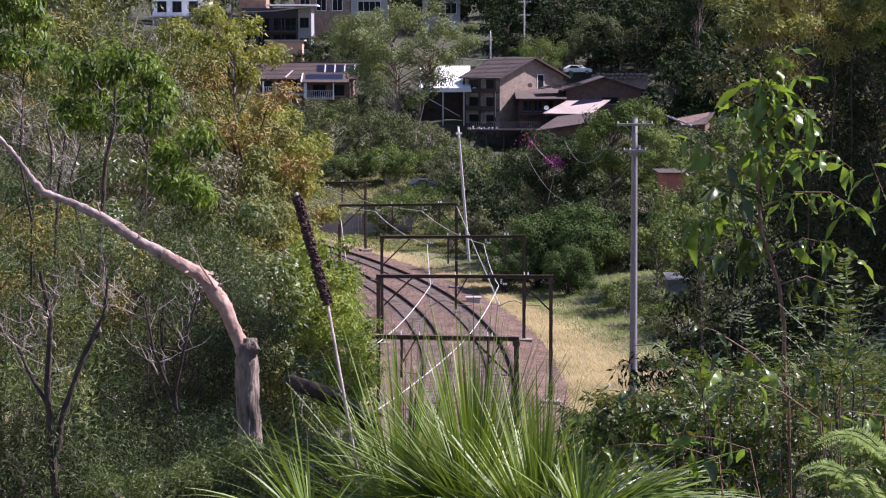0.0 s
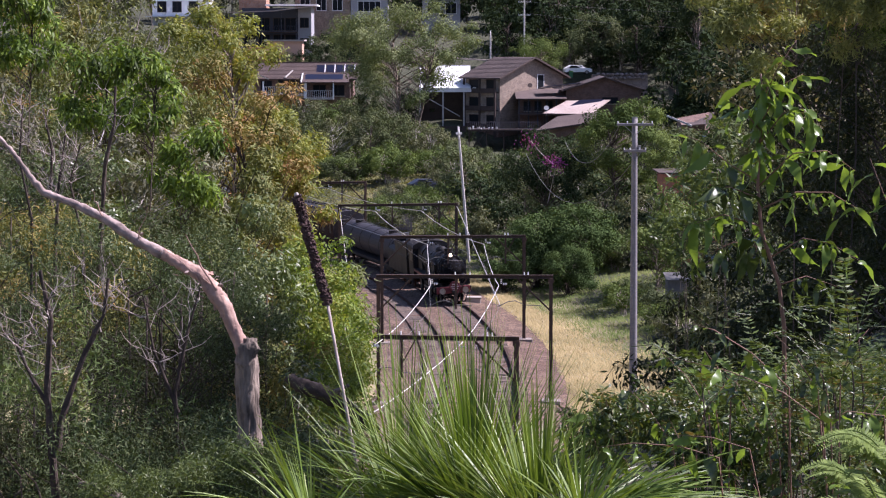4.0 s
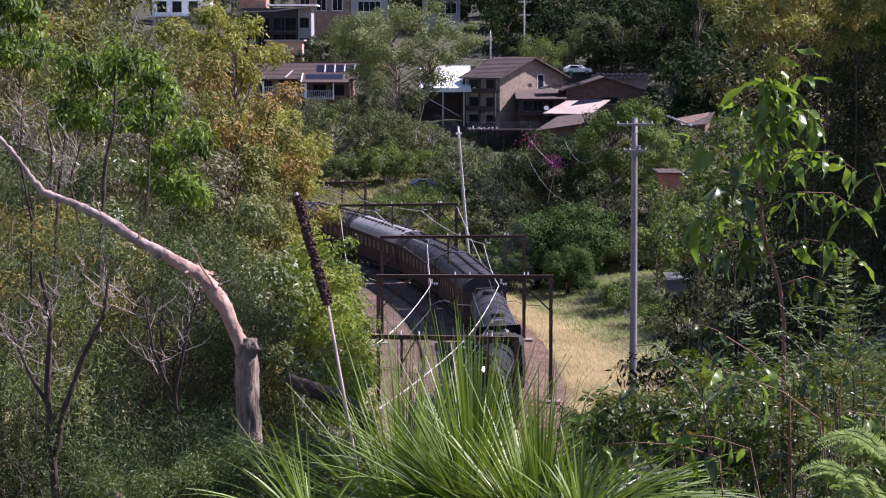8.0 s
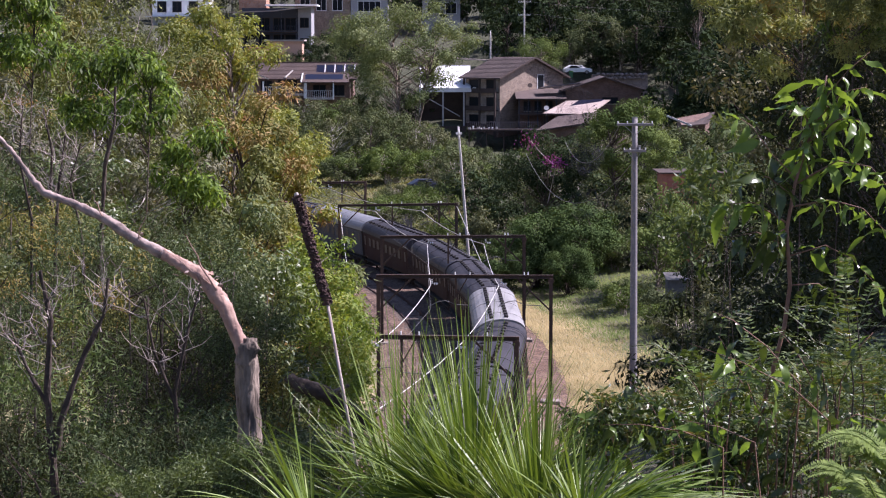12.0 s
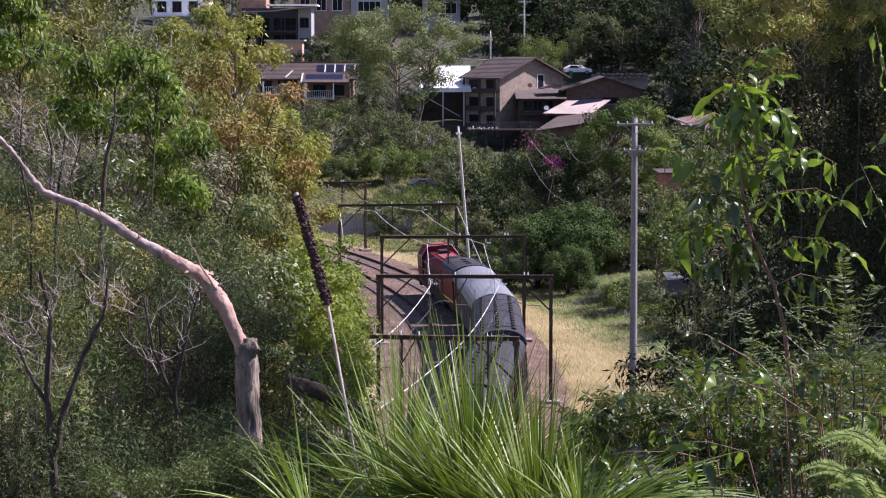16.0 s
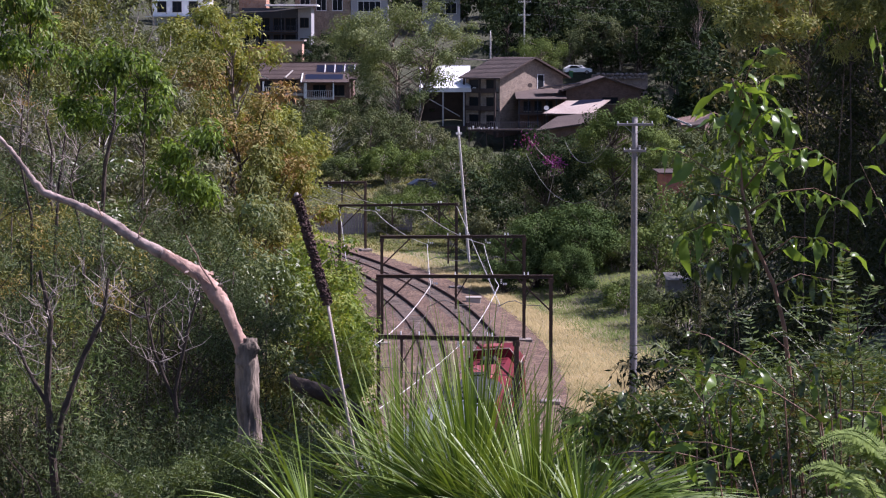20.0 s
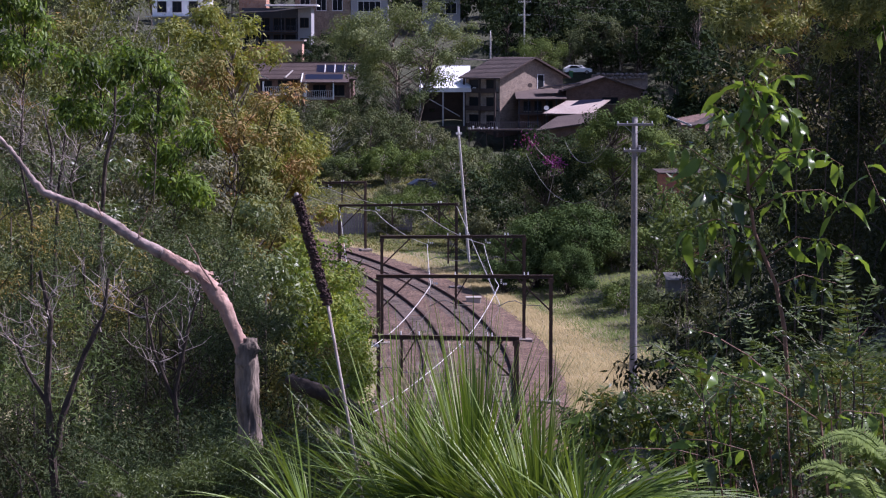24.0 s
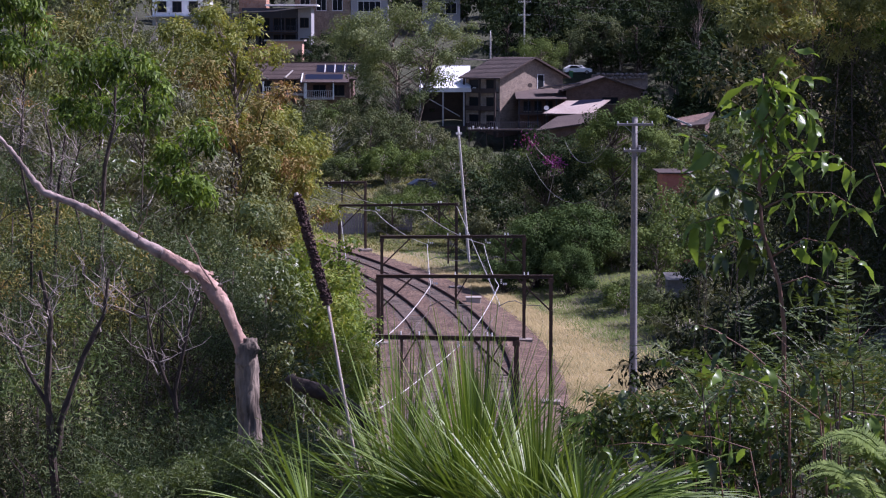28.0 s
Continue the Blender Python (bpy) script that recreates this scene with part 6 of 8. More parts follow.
def make_tree(name, label, category, seed, height, crown_r, crown_h, clumps, per_clump, leaf, material, bark, trunk_r=None, droop=0.4, spread=0.22, stems=1, group="", loose=0.42, root=0.6, split=False, narrow=False):
    """A tree or shrub: tapered crooked trunk, limbs to each clump, and a crown of single leaves with gaps."""
    rng = np.random.default_rng(seed)
    t = empty(name, Matrix(), label, category, group)
    trunk_r = trunk_r or height * 0.014
    zc = height - crown_h * 0.5
    fork = max(0.15 * height, height - crown_h * 0.95)
    bm = bmesh.new()
    heads = []
    for k in range(stems):
        a = rng.uniform(0, math.tau)
        off = min(0.06 * height, 0.15 * crown_r)
        r0 = 0.0 if stems == 1 else 0.25 * crown_r
        foot = (0.1 * r0 * math.cos(a), 0.1 * r0 * math.sin(a), -root)
        head = (r0 * math.cos(a) + rng.normal(0, off), r0 * math.sin(a) + rng.normal(0, off), height - crown_h * 0.42)
        pts = wander(rng, foot, head, 7, height * 0.012)
        tube(bm, pts, [trunk_r * (1 - 0.72 * i / 7) for i in range(8)], 8)
        pts = [p for p in pts if p[2] > 0.12 * height] if root > 1 else pts
        heads.append(pts)
    part("trunk", bm, bark, t, smooth=True)
    bm = bmesh.new()
    cen = []
    while len(cen) < clumps:
        v = rng.normal(size=3)
        v = v / np.linalg.norm(v) * rng.uniform(0.3, 1.0) ** 0.45
        lump = 0.80 + 0.5 * noise.noise(Vector(v * 1.7 + seed))
        cen.append(np.array([v[0] * crown_r * lump, v[1] * crown_r * lump, zc + v[2] * crown_h * 0.5 * lump]))
    for c in cen:
        pts = heads[rng.integers(stems)]
        zs = [q[2] for q in pts]
        zr = min(c[2] - 0.3 * crown_h * rng.uniform(0.6, 1.2), pts[-1][2])
        start = tuple(float(np.interp(zr, zs, [q[k] for q in pts])) for k in range(3))
        if split:
            bm = bmesh.new()
        tube(bm, wander(rng, start, c, 4, crown_r * 0.03), [trunk_r * f for f in (0.34, 0.24, 0.17, 0.11, 0.06)], 5 if root > 1 else 3, cap=False)
        if split:
            part("branch", bm, bark, t)
    if not split:
        part("branchwork", bm, bark, t)
    cen = np.array(cen)
    size = rng.uniform(0.65, 1.35, clumps) * spread * crown_r
    idx = np.repeat(np.arange(clumps), np.maximum(8, per_clump * (size / size.mean()) ** 1.6).astype(int))
    n = len(idx)
    ball = unit(rng.normal(size=(n, 3))) * rng.random((n, 1)) ** 0.42
    ctr = cen[idx] + ball * size[idx][:, None] * np.array([1.0, 1.0, 0.75])
    ctr += rng.normal(size=(n, 3)) * size[idx][:, None] * 0.12
    d = rng.normal(size=(n, 3)) + ball * 0.7
    d[:, 2] -= droop * 2
    L = leaf[0] * rng.uniform(0.6, 1.3, n)
    out = unit(ball) * 1.0 + unit(cen[idx] - np.array([0, 0, zc - 0.2 * crown_h])) * 0.35 + np.array([0, 0, 0.3])
    up = unit(unit(out) + rng.normal(size=(n, 3)) * loose)
    leaves("crown", ctr, d, L, leaf[1] * rng.uniform(0.7, 1.2, n), material, t, rng, facing=up, narrow=narrow)
    t["tall"] = float(np.percentile(ctr[:, 2], 98.5))
    return t


def place(t, x, y, scale=1.0, rz=0.0, dz=0.0, tilt=0.0):
    return Matrix.Translation((x, y, float(land(x, y)) + dz)) @ pose(0, 0, 0, tilt, 0, rz) @ Matrix.Scale(scale, 4)


FIRST = {}


def plant(t, x, y, top, rz, label="", dz=0.0):
    """Stand a copy of t on the ground at x, y so that its top reaches the given height."""
    z = float(land(x, y)) + dz
    s = max(0.25, (top - z) / t["tall"])
    if "deep" in t:
        # these keep their leaf size: a taller one gets a longer bare stem instead
        s = min(max(s, 0.75), 1.25)
        z = top - s * t["tall"]
    m = Matrix.Translation((x, y, z)) @ pose(0, 0, 0, 0, 0, rz) @ Matrix.Scale(s, 4)
    if t.name not in FIRST:
        FIRST[t.name] = True
        t.matrix_basis = m
        ob = t
    else:
        ob = copy_thing(t, m)
        ob.scale = (s, s, s)
    if label:
        ob["label"] = label
    return ob


def kind_of(_, *args, **kw):
    t = make_tree(*args, **kw)
    if kw.get("root", 0) > 1:
        t["deep"] = 1
    return t


G_BUSH = "trees of the hillside bush"
GUMS = [
    kind_of(9.0, "gum_tree", "young eucalypt with olive drooping leaves on the hillside", "tree", 11, 9.0, 2.2, 5.6, 46, 294, (0.101, 0.037), "leaf_gum", "bark_grey", 0.08, spread=0.125, group=G_BUSH, root=7.0, loose=0.5, narrow=True),
    kind_of(9.0, "gum_tree", "eucalypt flushed with rusty new leaves on the hillside", "tree", 12, 9.0, 2.0, 5.0, 46, 279, (0.092, 0.034), "leaf_rust", "bark_dark", 0.07, spread=0.125, group=G_BUSH, root=7.0, loose=0.5, narrow=True),
    kind_of(9.0, "gum_tree", "dense grey-green eucalypt on the hillside", "tree", 13, 9.0, 2.3, 5.8, 46, 279, (0.097, 0.031), "leaf_grey", "bark_pale", 0.07, spread=0.125, group=G_BUSH, root=7.0, loose=0.5, narrow=True),
    kind_of(9.0, "gum_tree", "eucalypt crowned with yellow-green leaves on the hillside", "tree", 14, 9.0, 1.5, 3.4, 34, 232, (0.106, 0.041), "leaf_lime", "bark_grey", 0.07, spread=0.17, group=G_BUSH, root=7.0, loose=0.5, narrow=True),
    kind_of(9.0, "gum_tree", "eucalypt with tufted mid-green leaves on the hillside", "tree", 15, 9.0, 2.1, 5.4, 38, 310, (0.106, 0.040), "leaf_mid", "bark_dark", 0.075, spread=0.13, group=G_BUSH, root=7.0, loose=0.5, narrow=True),
    kind_of(9.0, "gum_tree", "thin dark eucalypt with sparse leaves and bare brown twigs", "tree", 17, 9.0, 1.9, 5.4, 34, 108, (0.097, 0.033), "leaf_mid", "twig", 0.06, spread=0.16, group=G_BUSH, root=7.0, loose=0.6, narrow=True),
]
EDGES = kind_of(9.0, "shrub", "sunlit lime-green shrub at the edge beside the tracks", "shrub", 16, 9.0, 0.62, 1.7, 26, 130, (0.075, 0.034), "leaf_edge", "twig", 0.03, stems=3, spread=0.3, group=G_BUSH, root=7.0, loose=0.5)
SHRUBS = [
    kind_of(3.2, "shrub", "feathery grey-green tea-tree in the bush", "shrub", 21, 3.2, 1.5, 2.9, 30, 430, (0.048, 0.0102), "leaf_fine", "bark_dark", 0.03, droop=-0.15, stems=4, spread=0.19, group=G_BUSH, root=7.0, loose=0.8, narrow=True),
    kind_of(3.2, "shrub", "dark green shrub in the bush understorey", "shrub", 22, 3.2, 1.5, 2.9, 28, 210, (0.085, 0.027), "leaf_speck", "bark_dark", 0.035, droop=0.2, stems=3, spread=0.17, group=G_BUSH, root=7.0),
    kind_of(3.2, "shrub", "olive shrub in the bush understorey", "shrub", 23, 3.2, 1.6, 2.8, 28, 230, (0.08, 0.016), "leaf_gum", "bark_dark", 0.03, droop=0.0, stems=4, spread=0.18, group=G_BUSH, root=7.0, loose=0.7, narrow=True),
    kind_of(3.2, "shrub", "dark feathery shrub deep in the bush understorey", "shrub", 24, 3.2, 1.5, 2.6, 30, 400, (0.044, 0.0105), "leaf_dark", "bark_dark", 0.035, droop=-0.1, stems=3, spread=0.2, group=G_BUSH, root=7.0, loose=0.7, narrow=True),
    kind_of(3.2, "shrub", "sunlit soft-leaved green shrub in the bush", "shrub", 25, 3.2, 1.4, 2.6, 28, 240, (0.075, 0.0145), "leaf_soft", "bark_dark", 0.03, droop=-0.1, stems=4, spread=0.19, group=G_BUSH, root=7.0, loose=0.7, narrow=True),
    kind_of(3.2, "shrub", "low dense dark shrub at the foot of the broken trunk", "shrub", 26, 3.2, 0.6, 1.3, 30, 260, (0.045, 0.015), "leaf_slim", "bark_dark", 0.012, droop=0.0, stems=4, spread=0.26, group=G_BUSH, root=7.0, loose=0.7, narrow=True),
]
SWAY = []          # (thing, size of its sway in degrees, start of its beat)
rng_p = np.random.default_rng(77)


def bush_left():
    """The bush on the slope between the camera and the line, taller behind, lower in front."""
    side = [-0.19, -0.125, -0.115, -0.095, -0.088, -0.079, -0.0745, -0.069, -0.050, -0.046, -0.041, -0.032, -0.030, -0.024, -0.021]
    drop = [-0.022, -0.02, -0.010, -0.010, -0.014, 0.004, 0.019, 0.023, 0.026, 0.055, 0.078, 0.091, 0.109, 0.124, 0.14]
    layers = [(62, 0.0, 0.0125), (54, 0.022, 0.0135), (45, 0.048, 0.015), (37, 0.078, 0.017), (31, 0.112, 0.021), (27.5, 0.142, 0.026)]
    for j, (far, down, step) in enumerate(layers):
        a = -0.186
        while a < -0.04:
            y = far + rng_p.uniform(-2.5, 3)
            lat = a + rng_p.uniform(-0.3, 0.3) * step
            x = lat * y
            while off_line(x, y) < 7.0 and y > 20:
                y -= 1.5
                x = lat * y
            half = 1.7 / y
            e = np.interp(lat, side, drop) + down * (0.8 + 0.4 * rng_p.random())
            # keep the crown inside the edge of the bush
            if np.interp(lat + half, side, drop) > e + 0.9 / y or y < 30 and lat > -0.088:
                a += step
                continue
            top = 19.94 - y * e
            # mostly dark-leaved shrubs here, their colour standing for shade under the crowns
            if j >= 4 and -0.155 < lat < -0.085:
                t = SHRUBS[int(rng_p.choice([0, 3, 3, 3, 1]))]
            elif j >= 3 or lat < -0.14 and j >= 2:
                t = SHRUBS[int(rng_p.choice([0, 0, 4, 2, 1] if lat < -0.135 else [0, 3, 2, 1] if lat < -0.095 else [1, 1, 1, 2]))]
            else:
                t = GUMS[int(rng_p.choice([3, 0, 3, 4, 1] if j < 2 and -0.073 < lat else [1, 1, 0, 2] if j < 2 and -0.1 < lat else [5, 5, 4, 0] if j < 2 and lat < -0.14 else [0, 5, 2, 4, 1, 1] if j < 2 else [0, 4, 4, 2]))]
            ob = plant(t, x, y, top, rng_p.uniform(0, 360))
            SWAY.append((ob, 0.4 + 0.4 * rng_p.random(), rng_p.uniform(0, 9)))
            a += step * rng_p.uniform(0.8, 1.2)
    # undergrowth at the foot of the bush, its shade put into dark leaf colour
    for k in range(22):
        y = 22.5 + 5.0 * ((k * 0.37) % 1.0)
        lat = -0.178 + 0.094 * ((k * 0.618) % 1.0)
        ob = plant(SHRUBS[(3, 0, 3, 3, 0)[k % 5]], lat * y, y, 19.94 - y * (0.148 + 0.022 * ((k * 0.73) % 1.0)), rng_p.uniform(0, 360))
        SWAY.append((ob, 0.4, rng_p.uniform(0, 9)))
    for px, py, top in ((-1.30, 18.6, 16.98), (-1.9, 18.5, 16.86)):
        SWAY.append((plant(SHRUBS[5], px, py, top, rng_p.uniform(0, 360)), 0.4, rng_p.uniform(0, 9)))
    SWAY.append((plant(SHRUBS[5], -1.62, 18.9, 16.92, 70.0), 0.4, 2.0))
    SWAY.append((plant(SHRUBS[5], -2.5, 18.8, 16.72, 160.0), 0.4, 5.0))
    # the edge towards the tracks, olive above and bright green low down
    for y, lat, e, k in ((66, -0.067, 0.028, 3), (64, -0.076, 0.024, 1), (62, -0.070, 0.05, 0), (60, -0.073, 0.07, 0), (58, -0.071, 0.088, 4), (54, -0.069, 0.112, 4), (48, -0.060, 0.13, 0), (40, -0.062, 0.135, 4), (36, -0.068, 0.128, 0), (44, -0.074, 0.10, 4), (50, -0.076, 0.07, 0), (64, -0.065, 0.030, 3), (62, -0.091, -0.012, 3), (63, -0.100, -0.006, 3), (56, -0.128, 0.045, 3)):
        ob = plant(GUMS[k], (lat - (0.006 if k != 3 else 0)) * y, y, 19.94 - y * e, rng_p.uniform(0, 360))
        SWAY.append((ob, 0.5, rng_p.uniform(0, 9)))
    for y, lat, e in ((41, -0.0465, 0.090), (40, -0.041, 0.101), (39, -0.039, 0.110), (38, -0.0375, 0.119), (36, -0.042, 0.125), (34, -0.036, 0.134), (42, -0.049, 0.078)):
        SWAY.append((plant(EDGES, lat * y, y, 19.94 - y * e, rng_p.uniform(0, 360)), 0.6, rng_p.uniform(0, 9)))


bush_left()

G_RIGHT = "trees of the near slope"
RIGHTS = [
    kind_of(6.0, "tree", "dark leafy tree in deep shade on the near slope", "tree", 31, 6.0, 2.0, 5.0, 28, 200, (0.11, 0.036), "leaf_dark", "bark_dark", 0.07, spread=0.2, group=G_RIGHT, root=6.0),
    kind_of(6.0, "tree", "olive fine-leaved wattle on the near slope", "tree", 32, 6.0, 2.0, 4.6, 30, 220, (0.12, 0.045), "leaf_olive", "bark_dark", 0.07, spread=0.2, group=G_RIGHT, root=6.0, loose=0.6),
    kind_of(6.0, "tree", "green leafy tree on the near slope", "tree", 33, 6.0, 2.0, 5.0, 28, 200, (0.11, 0.038), "leaf_mid", "bark_dark", 0.07, spread=0.2, group=G_RIGHT, root=6.0),
]


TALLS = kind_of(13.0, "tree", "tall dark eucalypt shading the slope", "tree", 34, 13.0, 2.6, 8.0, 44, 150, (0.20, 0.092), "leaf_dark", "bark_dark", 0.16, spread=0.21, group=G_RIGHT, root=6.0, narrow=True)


def bush_right():
    # kind 0 carries its shade in the dark leaf colour
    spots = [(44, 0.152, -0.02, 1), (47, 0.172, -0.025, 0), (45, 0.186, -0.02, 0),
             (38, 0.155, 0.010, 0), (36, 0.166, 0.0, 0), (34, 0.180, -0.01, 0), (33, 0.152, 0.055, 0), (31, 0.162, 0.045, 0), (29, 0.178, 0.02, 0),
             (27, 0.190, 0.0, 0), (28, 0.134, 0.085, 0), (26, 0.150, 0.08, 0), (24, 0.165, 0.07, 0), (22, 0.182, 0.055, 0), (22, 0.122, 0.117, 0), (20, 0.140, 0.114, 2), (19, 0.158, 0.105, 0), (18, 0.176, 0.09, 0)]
    # tall trees added beside the slope, many out of view, to block the sun
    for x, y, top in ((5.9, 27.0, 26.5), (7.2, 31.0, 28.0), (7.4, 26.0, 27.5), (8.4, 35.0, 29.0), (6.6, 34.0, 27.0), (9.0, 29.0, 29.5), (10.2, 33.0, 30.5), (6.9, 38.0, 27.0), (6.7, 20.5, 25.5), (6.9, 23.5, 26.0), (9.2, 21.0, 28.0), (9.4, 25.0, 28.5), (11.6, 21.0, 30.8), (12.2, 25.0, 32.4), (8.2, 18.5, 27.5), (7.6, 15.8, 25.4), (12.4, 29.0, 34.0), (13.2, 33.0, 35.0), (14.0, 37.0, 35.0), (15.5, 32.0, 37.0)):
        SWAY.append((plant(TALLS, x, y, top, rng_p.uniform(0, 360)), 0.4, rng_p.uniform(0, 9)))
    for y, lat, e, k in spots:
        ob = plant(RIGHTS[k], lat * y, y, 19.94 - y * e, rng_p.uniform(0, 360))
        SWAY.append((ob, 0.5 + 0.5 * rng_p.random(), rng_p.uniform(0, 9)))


bush_right()

G_FAR = "trees of the valley"
FARS = [
    kind_of(10.0, "tree", "dark green tree on the far slope", "tree", 41, 10.0, 4.2, 8.8, 30, 54, (0.5, 0.31), "far_dark", "bark_dark", 0.16, spread=0.26, group=G_FAR, loose=0.3, narrow=True),
    kind_of(10.0, "tree", "mid-green leafy tree in the valley", "tree", 42, 10.0, 4.4, 8.6, 32, 74, (0.33, 0.215), "far_mid", "bark_grey", 0.15, spread=0.22, group=G_FAR, loose=0.3, narrow=True),
    kind_of(10.0, "tree", "olive-green eucalypt in the valley", "tree", 43, 10.0, 4.2, 8.0, 32, 72, (0.33, 0.215), "far_olive", "bark_pale", 0.16, spread=0.21, group=G_FAR, loose=0.3, narrow=True),
    kind_of(10.0, "tree", "bright green garden tree in the valley", "tree", 44, 10.0, 4.4, 8.2, 32, 74, (0.33, 0.215), "far_bright", "bark_grey", 0.15, spread=0.22, group=G_FAR, loose=0.3, narrow=True),
]
LOWS = [
    kind_of(4.0, "shrub", "rounded dark green shrub beside the railway", "shrub", 51, 4.0, 2.9, 3.8, 34, 105, (0.21, 0.135), "far_mid", "bark_dark", 0.08, droop=0.1, stems=4, group=G_FAR, loose=0.3, narrow=True),
    kind_of(4.0, "shrub", "olive shrub beside the railway", "shrub", 52, 4.0, 2.8, 3.8, 34, 104, (0.21, 0.12), "far_olive", "twig", 0.08, droop=0.1, stems=4, group=G_FAR, loose=0.3, narrow=True),
    kind_of(4.0, "shrub", "fresh green shrub beside the railway", "shrub", 53, 4.0, 2.9, 3.7, 34, 104, (0.21, 0.125), "far_bright", "twig", 0.08, droop=0.1, stems=4, group=G_FAR, loose=0.3, narrow=True),
]


# gardens keep the trees below the houses' outlook
SIDE = [-0.08, -0.045, -0.03, -0.012, 0.0, 0.008, 0.03, 0.05, 0.062, 0.075, 0.10, 0.13]
DROP = [0.026, 0.026, 0.021, 0.030, 0.034, 0.042, 0.043, 0.038, 0.026, 0.024, 0.030, 0.018]


def far_trees():
    """Trees of the valley floor, round the houses, and of the wooded hill behind."""
    r = np.random.default_rng(5)

    def row(kinds, y, x0, x1, step, lo, hi, jitter=4.0, low=False):
        x = x0
        while x < x1:
            px, py = x + r.uniform(-0.35, 0.35) * step, y + r.uniform(-jitter, jitter)
            if abs(px) < 0.185 * py + 6 and abs(float(off_line(px, py))) > 9.5:
                g = float(land(px, py))
                top = g + r.uniform(lo, hi)
                if low:
                    top = max(g + 2.0, min(top, 19.94 - py * np.interp(px / py, SIDE, DROP) - r.uniform(0, 0.8)))
                k, rz = int(r.choice(kinds)), r.uniform(0, 360)
                # the blue-grey house looks out through a gap in the wood
                if not (405 < py < 446 and -6.0 < px < 5.6):
                    plant(FARS[k], px, py, top, rz)
            x += step
    # between the line and the houses
    for y, x0, x1, step, lo, hi in ((280, 0, 5, 3.4, 3.5, 5.0), (292, 2, 8, 3.5, 4.5, 6.5), (312, 0, 12, 3.6, 5, 8), (326, -25, 14, 3.8, 6, 8.5), (341, -27, 2, 4.0, 6, 9), (357, -28, -2, 4.2, 5, 7.5), (371, -30, -14, 4.4, 3, 5.0)):
        row([1, 1, 2, 2, 3], y, x0, x1, step, lo, hi, low=True)
    # beside the verge, beyond the bend
    for y, x0, x1, step, lo, hi in ((200, 20, 36, 3.4, 4.0, 6.0), (216, 13, 40, 3.6, 5, 8), (232, 6, 42, 3.8, 5, 8.5), (248, 3, 44, 4.0, 6, 9), (268, 2, 44, 4.2, 6, 9), (290, 8, 50, 4.6, 6, 9), (312, 12, 54, 4.8, 6, 8.5), (335, 16, 56, 5.0, 5, 7), (172, 17, 33, 3.2, 3.5, 6), (152, 16.5, 29, 3.0, 3.5, 6), (128, 15, 23, 2.8, 3, 6)):
        row([0, 0, 1, 2], y, x0, x1, step, lo, hi, low=True)
    row([0], 352, 34, 62, 4.6, 10, 15)
    row([0], 370, 33, 64, 4.8, 12, 17)
    # on the hill behind the houses
    for y, x0, x1, step, lo, hi in ((402, 25, 72, 4.8, 7, 11), (414, 1, 76, 5.0, 8, 12), (430, 0, 80, 5.2, 10, 14), (450, -4, 84, 5.6, 12, 17), (474, -18, 90, 6.0, 12, 18), (505, -86, 96, 6.0, 15, 22)):
        row([0, 0, 0, 0, 1] if y > 440 else [0], y, x0, x1, step, lo, hi)
    for px, py, top, k in ((20.2, 404, 21.6, 1), (24.0, 408, 24.0, 1), (28.2, 405, 22.6, 2), (31.5, 403, 20.4, 1), (34.8, 409, 24.5, 1)):
        plant(FARS[k], px, py, top, 40 * py)
    row([1, 2], 398, -46, -31, 3.4, 4, 7)
    row([1, 2], 412, -56, -34, 3.6, 5, 8)
    row([0, 0, 1], 386, -15.5, -1.5, 2.2, 4.0, 5.6, 1.0)
    row([0], 372, -1.5, 6, 2.6, 2.0, 2.6, 1.0)
    row([0, 1], 407, 13, 40, 2.6, 2.5, 4.5, 1.0)
    row([0], 404, -24, -12, 2.2, 2.5, 4.2, 1.0)
    row([0, 1], 373, -14, -3.5, 2.4, 3.0, 5.0, 1.0)
    row([0, 1], 397, -24, -13, 2.4, 2.0, 4.0, 1.5)
    row([0, 1], 412, -21, -6, 3.0, 2.6, 4.2)
    for px, py, top, k in ((-20.6, 418, 20.6, 1), (-18.0, 416, 21.6, 0), (-15.6, 418, 22.4, 1), (-13.4, 416, 21.8, 2), (-11.4, 419, 23.4, 0), (-19.4, 409, 18.6, 0), (-14.6, 408, 19.4, 1)):
        plant(FARS[k], px, py, top, 40 * py)
    row([1, 2], 440, -76, -57, 4.6, 6, 10)
    row([1, 2], 440, -40, -35, 4.6, 5, 7)
    row([0, 1, 2], 486, -86, -16, 5.0, 10, 15)


far_trees()

# single plants that stand out
big_gum = kind_of(19.0, "gum_tree", "tall spreading pale-barked eucalypt in front of the houses", "tree", 61, 19.0, 9.6, 14.5, 96, 290, (0.26, 0.16), "far_pale", "bark_grey", 0.2, droop=0.4, stems=3, spread=0.125, loose=0.35, narrow=True)
plant(big_gum, -5.0, 352.0, 25.6, 20)
dome_tree = kind_of(14.0, "tree", "domed bright green tree behind the power pole", "tree", 62, 14.0, 4.3, 9.0, 64, 260, (0.2, 0.12), "far_bright", "bark_dark", 0.13, spread=0.17, loose=0.25, narrow=True)
plant(dome_tree, 15.7, 226.0, 14.4, 0)
hedge_tree = kind_of(6.0, "tree", "rounded mid-green tree behind the brick house", "tree", 63, 6.0, 5.2, 5.0, 48, 210, (0.2, 0.12), "far_bright", "bark_grey", 0.15, spread=0.18, loose=0.3, narrow=True)
plant(hedge_tree, 14.6, 398.0, 20.3, 0)
